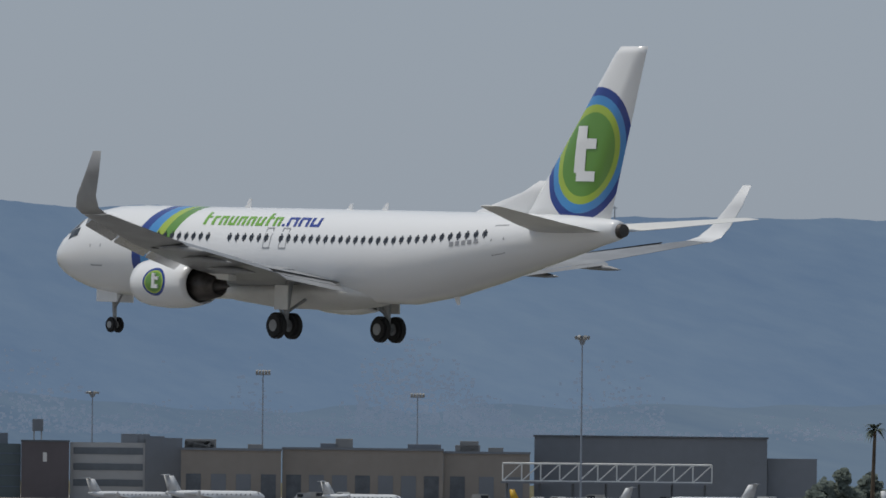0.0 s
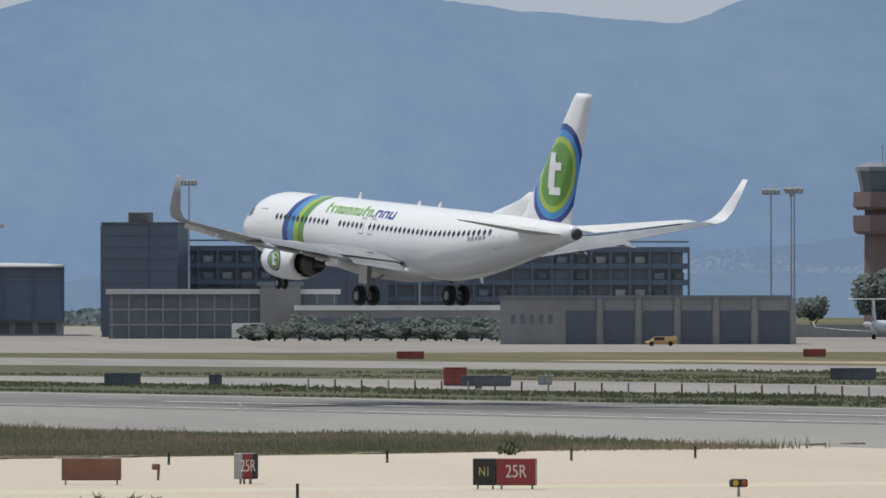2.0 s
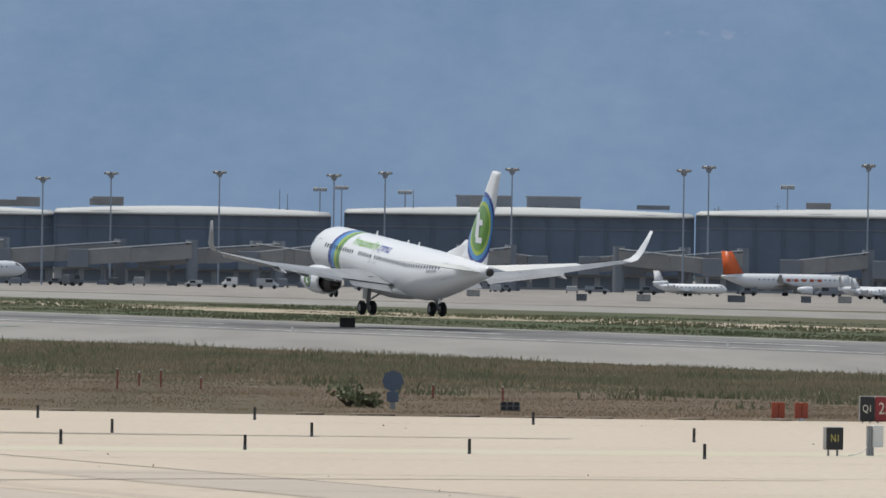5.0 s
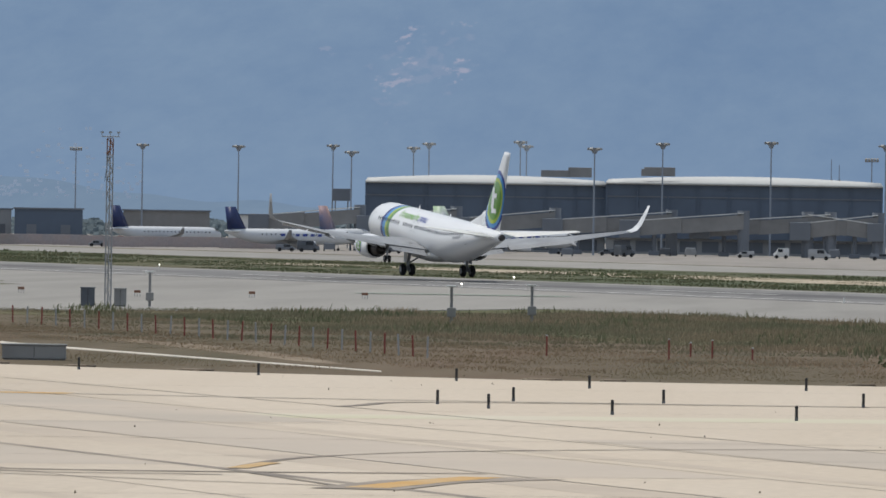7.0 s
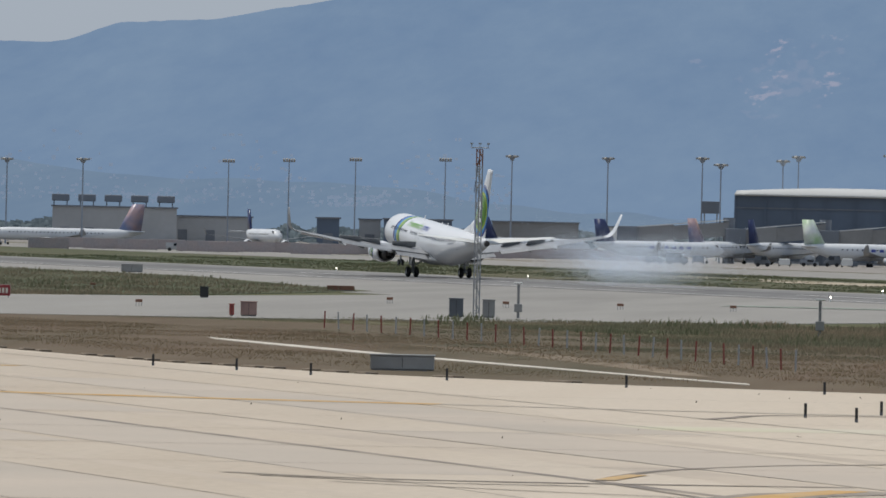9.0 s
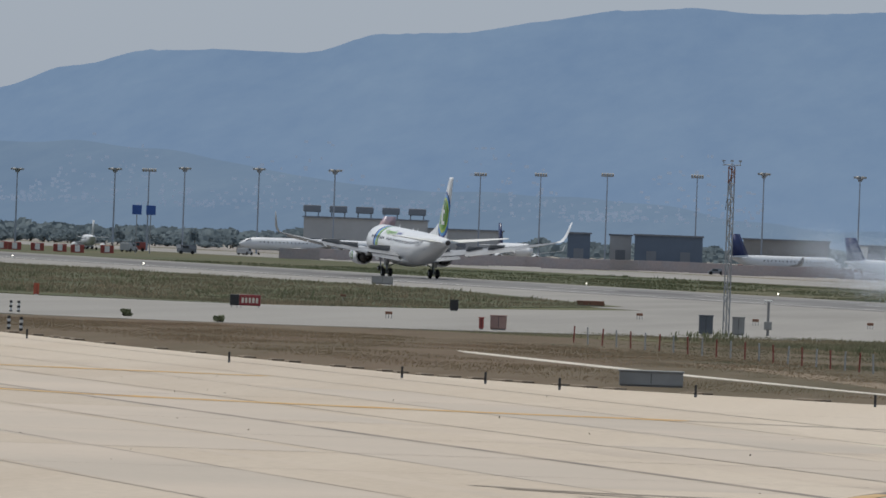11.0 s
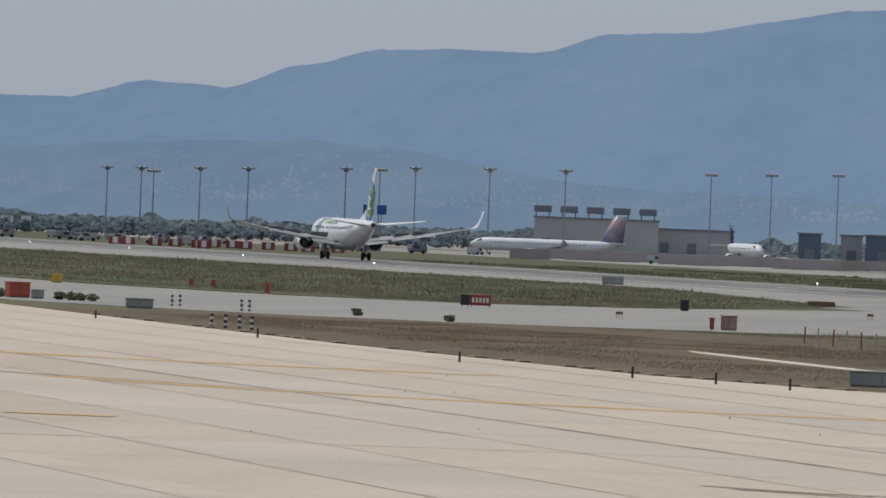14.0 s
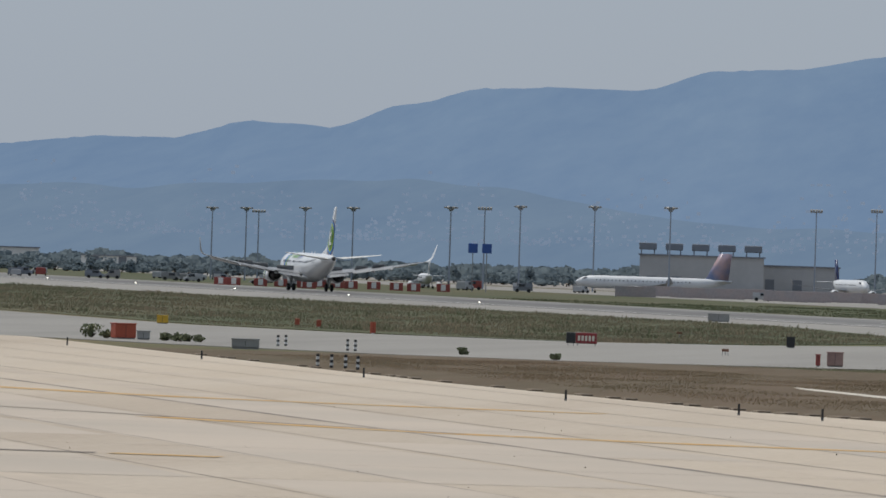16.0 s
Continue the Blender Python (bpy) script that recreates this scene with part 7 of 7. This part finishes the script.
for i, (b, d, h) in enumerate(((-12.0, 548, 0.9), (-11.9, 546, 0.55), (-11.52, 542, 0.5), (-11.43, 540, 0.55), (-11.37, 541, 0.45), (-11.3, 540, 0.5), (-9.6, 517, 0.45), (-9.0, 505, 0.4), (3.1, 345, 0.7), (8.9, 330, 0.6), (-0.6, 330, 0.9), (-0.45, 328, 0.6))):
    tree(b, d, h, h * 1.5, "low dry green bush at the pavement edge", 150 + i, 0.05, n=240, leaf=0.09, name="bush", mat=BUSHLEAF)


def far_woods(count, seed):
    """One low belt of distant woods and hedges closing the plain."""
    rnd = np.random.RandomState(seed)
    vs, fs = [], []
    for _ in range(count):
        b = rnd.uniform(-15.0, 8.0)
        d = 2250 + 160 * rnd.rand()
        top = 3.6 + 2.0 * noise.noise((b * 2.3, 1.0, 0)) + 1.6 * noise.noise((b * 9.0, 4.0, 0))
        p = polar(b, d, max(top, 1.5) * rnd.rand() ** 0.7)
        e = Euler((0.75 + rnd.normal(0, 0.2), rnd.normal(0, 0.2), rnd.normal(0, 0.4))).to_matrix()
        i = len(vs)
        for q in ((-1, -0.5, 0), (1, -0.6, 0), (0.8, 0.6, 0.25), (-0.7, 0.7, 0.2)):
            vs.append(tuple(p + e @ (Vector(q) * rnd.uniform(0.5, 1.2))))
        fs.append((i, i + 1, i + 2, i + 3))
    me = bpy.data.meshes.new("far_woods")
    me.from_pydata(vs, [], fs)
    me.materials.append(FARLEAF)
    tagged(new("far_woods", me), "low belt of distant woods and hedges, tinted haze-blue", "woods", kind="stuff")


far_woods(26000, 9)


def dry_bush(b, d, top, w, seed):
    rnd = random.Random(seed)
    t = tagged(empty("dry_shrub", stand(b, d)), "dry brown feathery shrub close to the viewer", "shrub", "dry shrubs")
    bm = bmesh.new()
    vs, fs = [], []
    for i in range(30):
        x0 = rnd.uniform(-0.3, 0.3) * w
        p = Vector((x0, rnd.uniform(-0.3, 0.3), 0))
        lean = Vector((rnd.uniform(-0.05, 0.05) + x0 / w * 0.12, rnd.uniform(-0.1, 0.1), 1)).normalized()
        hh = top * rnd.uniform(0.78, 1.0)
        q = p + lean * hh
        rod(bm, p, q, 0.018, 0.006, 5)
        for k in range(26):
            f = 0.68 + 0.32 * k / 26
            c = p + lean * hh * f
            for _ in range(9):
                dirv = Vector((rnd.gauss(0, 1), rnd.gauss(0, 1), rnd.uniform(0, 1.6))).normalized() * rnd.uniform(0.05, 0.15)
                side = Vector((-dirv.z, 0, dirv.x)).normalized() * rnd.uniform(0.006, 0.014)
                n = len(vs)
                vs += [tuple(c - side), tuple(c + side), tuple(c + dirv * 0.7 + side), tuple(c + dirv)]
                fs.append((n, n + 1, n + 2, n + 3))
    part("woody_base", bm, BARK, t)
    me = bpy.data.meshes.new("foliage")
    me.from_pydata(vs, [], fs)
    me.materials.append(DRYBUSH)
    sp = new("foliage", me)
    sp.parent = t


for i, (b, d, z, w) in enumerate(((4.86, 120, 2.98, 0.5), (5.05, 121, 2.88, 0.4), (5.33, 120, 3.2, 0.75), (5.5, 122, 3.02, 0.55), (6.2, 120, 3.0, 0.8), (6.45, 121, 3.06, 0.9), (6.75, 122, 2.95, 0.7))):
    dry_bush(b, d, z, w, 300 + i)

# ---- the hillside town: pale houses too many and far to tell apart ----
def town(name, spans, n, seed, label):
    rnd = random.Random(seed)
    vs, fs = [], []
    for _ in range(n):
        b0, b1, e0, e1, d = rnd.choice(spans)
        b = rnd.uniform(b0, b1)
        e = e0 + (e1 - e0) * abs(rnd.gauss(0, 0.5)) * (0.6 + 0.4 * math.sin(b * 5.0))
        e = min(e, e1)
        p = polar(b, d + 40 * e, EYE.z + math.tan(radians(e)) * d)
        w, h = rnd.uniform(0.25, 0.95), rnd.uniform(0.25, 0.65)
        k = len(vs)
        r = p.copy()
        r.z = 0
        r.normalize()
        t = Vector((r.y, -r.x, 0))
        for sx, sy, sz in ((-1, 0, -1), (1, 0, -1), (1, 0, 1), (-1, 0, 1), (-1, 1, -1), (1, 1, -1), (1, 1, 1), (-1, 1, 1)):
            vs.append(tuple(p + t * sx * w + r * sy * 3 + Vector((0, 0, sz * h))))
        fs += [tuple(k + i for i in f) for f in ((0, 1, 2, 3), (3, 2, 6, 7), (0, 3, 7, 4), (1, 5, 6, 2))]
    me = bpy.data.meshes.new(name)
    me.from_pydata(vs, [], fs)
    # the walls emit a blue tone that stands in for distance haze
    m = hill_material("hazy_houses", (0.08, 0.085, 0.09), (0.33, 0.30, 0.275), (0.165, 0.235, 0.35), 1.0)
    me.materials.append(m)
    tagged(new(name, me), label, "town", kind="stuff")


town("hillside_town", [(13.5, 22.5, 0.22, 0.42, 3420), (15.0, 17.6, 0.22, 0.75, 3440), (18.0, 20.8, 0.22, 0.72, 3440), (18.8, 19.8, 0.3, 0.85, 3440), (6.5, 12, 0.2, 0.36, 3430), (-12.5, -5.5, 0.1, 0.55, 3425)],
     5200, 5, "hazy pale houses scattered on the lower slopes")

# ---- touchdown smoke: soft rigid puffs shed at the wheels ----
SMOKE = bpy.data.materials.new("tyre_smoke")
SMOKE.use_nodes = True
sn, sl = SMOKE.node_tree.nodes, SMOKE.node_tree.links
sn.remove(sn["Principled BSDF"])
sd, stl, sadd = sn.new("ShaderNodeBsdfDiffuse"), sn.new("ShaderNodeBsdfTranslucent"), sn.new("ShaderNodeAddShader")
for x in (sd, stl):
    x.inputs["Color"].default_value = (0.50, 0.55, 0.61, 1)
sl.new(sd.outputs[0], sadd.inputs[0])
sl.new(stl.outputs[0], sadd.inputs[1])
sl.new(sadd.outputs[0], sn["Material Output"].inputs["Surface"])
PUFFS = []
srnd = random.Random(12)
nrs = np.random.RandomState(4)
for i in range(16):
    # a loose cloud of fine droplets, thick in the middle and thin at its rim
    k = 20000
    c = nrs.normal(0, 1, (k, 3)) * np.array((1.9, 1.5, 1.15))
    c[:, 2] += 0.2 * np.sin(c[:, 0] * 1.3 + i)
    a, b2 = nrs.normal(0, 1, (k, 3)), nrs.normal(0, 1, (k, 3))
    sz = nrs.uniform(0.007, 0.016, (k, 1))
    a, b2 = a / np.linalg.norm(a, axis=1)[:, None] * sz, b2 / np.linalg.norm(b2, axis=1)[:, None] * sz
    vs = np.stack((c - a, c + b2, c + a, c - b2), axis=1).reshape(-1, 3)
    me = bpy.data.meshes.new("smoke_puff")
    me.from_pydata(vs.tolist(), [], np.arange(4 * k).reshape(-1, 4).tolist())
    me.materials.append(SMOKE)
    o = tagged(new("smoke_puff", me), "faint bluish-white puff of tyre smoke", "smoke", "touchdown smoke")
    PUFFS.append((o, 7.80 + 0.028 * i, srnd.uniform(-3.0, 3.0), srnd.uniform(-3.5, 3.5), srnd.uniform(0.3, 1.5)))


def along(t):
    for a, c in zip(FLIGHT, FLIGHT[1:]):
        if a[0] <= t <= c[0]:
            f = (t - a[0]) / (c[0] - a[0])
            return [a[i] + (c[i] - a[i]) * f for i in (1, 2)]
    return FLIGHT[-1][1:3]


def smoke_motion():
    for i, (o, t0, y, drift, rise) in enumerate(PUFFS):
        s, z = along(t0)
        under = Matrix.Translation(field(s - 1, 243.9 + y, -5.5))
        rows = [(0.0, under), (t0 - 0.1, under), (t0, Matrix.Translation(field(s - 2, 243.9 + y * 0.8, 0.4)) @ pose(0, 0, 0, 0, 0, 20)),
                (t0 + 0.3, Matrix.Translation(field(s - 5, 243.9 + y, 0.7 + rise * 0.3)) @ pose(0, 0, 0, 0, 0, 30)),
                (9.0, Matrix.Translation(field(s - 13 + drift * 1.8, 243.9 + y * 1.3, 1.5 + rise * 1.2)) @ pose(0, 0, 0, 0, 10, 45)),
                (10.2, Matrix.Translation(field(s - 20 + drift * 3, 243.9 + y * 1.8, 2.2 + rise * 1.8)) @ pose(0, 0, 0, 0, 20, 60)),
                (16.0, Matrix.Translation(field(s - 46 + drift * 8, 243.9 + y * 3, 4.0 + rise * 4)) @ pose(0, 0, 0, 0, 30, 80))]
        walk(o, rows)


# ---- grass blades on the verges ----
def blades(name, count, seed, place, tall, mat, label, width=0.035):
    """Bent blades in tufts; place(rnd) gives field coordinates, tall(s, q) their height."""
    rnd = np.random.RandomState(seed)
    vs, fs = [], []
    k = 0
    while k < count:
        s, q = place(rnd)
        h0 = tall(s, q) * rnd.uniform(0.5, 1.15)
        if h0 <= 0.02:
            continue
        base = field(s, q, 0.02)
        for _ in range(6):
            x, y = base.x + rnd.normal(0, 0.7), base.y + rnd.normal(0, 0.9)
            h = h0 * rnd.uniform(0.35, 1.15)
            a = rnd.uniform(-0.9, 0.9)
            lx, ly = a * h * 0.5, rnd.uniform(-0.2, 0.7) * h
            w = width * rnd.uniform(0.7, 1.6)
            n = len(vs)
            vs += [(x - w, y, 0.0), (x + w, y, 0.0), (x + lx * 0.5 + w * 0.8, y + ly * 0.5, h * 0.6), (x + lx * 0.5 - w * 0.8, y + ly * 0.5, h * 0.6), (x + lx, y + ly, h)]
            fs += [(n, n + 1, n + 2, n + 3), (n + 3, n + 2, n + 4)]
        k += 1
    me = bpy.data.meshes.new(name)
    me.from_pydata(vs, [], fs)
    me.materials.append(mat)
    return tagged(new(name, me), label, "grass", kind="stuff")


def blade_material(name, a, b):
    m = material(name, a, 0.9, 0, 0.25, 0.6, fine=12, second=b)
    m.node_tree.nodes["Principled BSDF"].inputs["Specular IOR Level"].default_value = 0.1
    n, l = m.node_tree.nodes, m.node_tree.links
    geo, mix, r = n.new("ShaderNodeNewGeometry"), n.new("ShaderNodeMix"), n.new("ShaderNodeMapRange")
    mix.data_type, mix.blend_type = "RGBA", "MULTIPLY"
    mix.inputs["Factor"].default_value = 1.0
    r.inputs["To Min"].default_value, r.inputs["To Max"].default_value = 0.8, 1.25
    l.new(geo.outputs["Random Per Island"], r.inputs["Value"])
    base = n["Principled BSDF"].inputs["Base Color"]
    l.new(base.links[0].from_socket, mix.inputs["A"])
    l.new(r.outputs["Result"], mix.inputs["B"])
    l.new(mix.outputs["Result"], base)
    through_leaf, both = n.new("ShaderNodeBsdfTranslucent"), n.new("ShaderNodeMixShader")
    both.inputs[0].default_value = 0.45
    l.new(mix.outputs["Result"], through_leaf.inputs["Color"])
    l.new(n["Principled BSDF"].outputs[0], both.inputs[1])
    l.new(through_leaf.outputs[0], both.inputs[2])
    l.new(both.outputs[0], n["Material Output"].inputs["Surface"])
    return m


TALLG = blade_material("tall_green_grass", (0.185, 0.185, 0.12), (0.30, 0.24, 0.165))
FARG = blade_material("far_green_grass", (0.115, 0.14, 0.08), (0.175, 0.165, 0.10))
DRYG = blade_material("dry_yellow_grass", (0.31, 0.23, 0.155), (0.25, 0.20, 0.125))


def near_edge(s):
    return np.interp(s, [300, 420, 520, 560], [184, 181, 176, 174])


def verge_height(s, q):
    # tall beside the runway, short toward the apron, ragged by patches
    f = (q - float(np.interp(s, [300, 340, 400, 450, 500], [147, 128, 104, 118, 126]))) / 42
    lump = 0.55 + 0.9 * noise.noise((s * 0.05, q * 0.12, 0)) + 0.8 * noise.noise((s * 0.22, q * 0.3, 5))
    if q > near_edge(s) - 1 or s > 505:
        return 0
    return max(0.12, min(1, 0.15 + f)) * 0.44 * max(lump, 0.16)


def verge_place(rnd):
    s = rnd.uniform(292, 510)
    return s, rnd.uniform(np.interp(s, [290, 300, 350, 420, 510], [150, 124, 104, 104, 118]), 183)


blades("tall_grass", 38000, 1, verge_place, verge_height, TALLG, "tall uneven green grass beside the runway", 0.016)
blades("tall_grass_right", 5200, 8, lambda r: (r.uniform(292, 330), r.uniform(150, 185)), lambda s, q: 0.0 if s < 292 + (q - 150) * 0.35 else 0.45 * (0.7 + 0.6 * noise.noise((s * 0.1, q * 0.1, 2))), TALLG, "tall green grass by the crossing", 0.022)
blades("dry_grass", 15000, 2, lambda r: (lambda s: (s, r.uniform(np.interp(s, [290, 300, 320, 350, 480], [124, 104, 90, 86, 87]), np.interp(s, [290, 350, 480], [150, 128, 104]))))(r.uniform(292, 480)),
       lambda s, q: 0.0 if 300 < s < 412 and 95.5 < q < 101.5 else 0.10 + 0.12 * noise.noise((s * 0.1, q * 0.2, 0)), DRYG, "short dry yellow grass beside the apron", 0.012)
blades("island_grass", 14000, 3, lambda r: (lambda s: (s, r.uniform(np.interp(s, [612, 660, 900, 1200], [136, 118, 113, 109]), np.interp(s, [612, 640, 700, 840, 1200], [138, 158, 184, 203, 188]))))(r.uniform(612, 1200)),
       lambda s, q: 0.42 * max(0.3, 0.7 + 0.8 * noise.noise((s * 0.04, q * 0.1, 0))), TALLG, "tall patchy grass on the island", 0.03)
blades("far_grass", 9000, 4, lambda r: (lambda s: (s, r.uniform(259, 288 if s < 620 else 330)))(r.uniform(380, 1250)), lambda s, q: 0.32 * max(0.1, 0.5 + 1.2 * noise.noise((s * 0.02, q * 0.08, 0))), FARG, "rough grass beyond the runway", 0.06)
blades("far_grass_right", 4000, 5, lambda r: (r.uniform(250, 640), r.uniform(330, 390)), lambda s, q: 0.32 * max(0.1, 0.5 + 1.2 * noise.noise((s * 0.02, q * 0.08, 0))), FARG, "rough grass between far taxiways", 0.06)


WEED = blade_material("dark_weeds", (0.14, 0.155, 0.09), (0.18, 0.18, 0.11))


def weed_height(s, q):
    return 0.5 if noise.noise((s * 0.12, q * 0.22, 3.0)) > 0.33 else 0.0


blades("verge_weeds", 420, 11, lambda r: (r.uniform(300, 505), r.uniform(130, 172)), weed_height, WEED, "scattered dark weed clumps in the verge", 0.03)
blades("island_weeds", 330, 12, lambda r: (lambda s: (s, r.uniform(np.interp(s, [630, 660, 900, 1200], [134, 120, 116, 112]), np.interp(s, [630, 700, 840, 1200], [140, 180, 198, 184]))))(r.uniform(630, 1200)),
       weed_height, WEED, "scattered dark weed clumps on the island", 0.05)


motions()
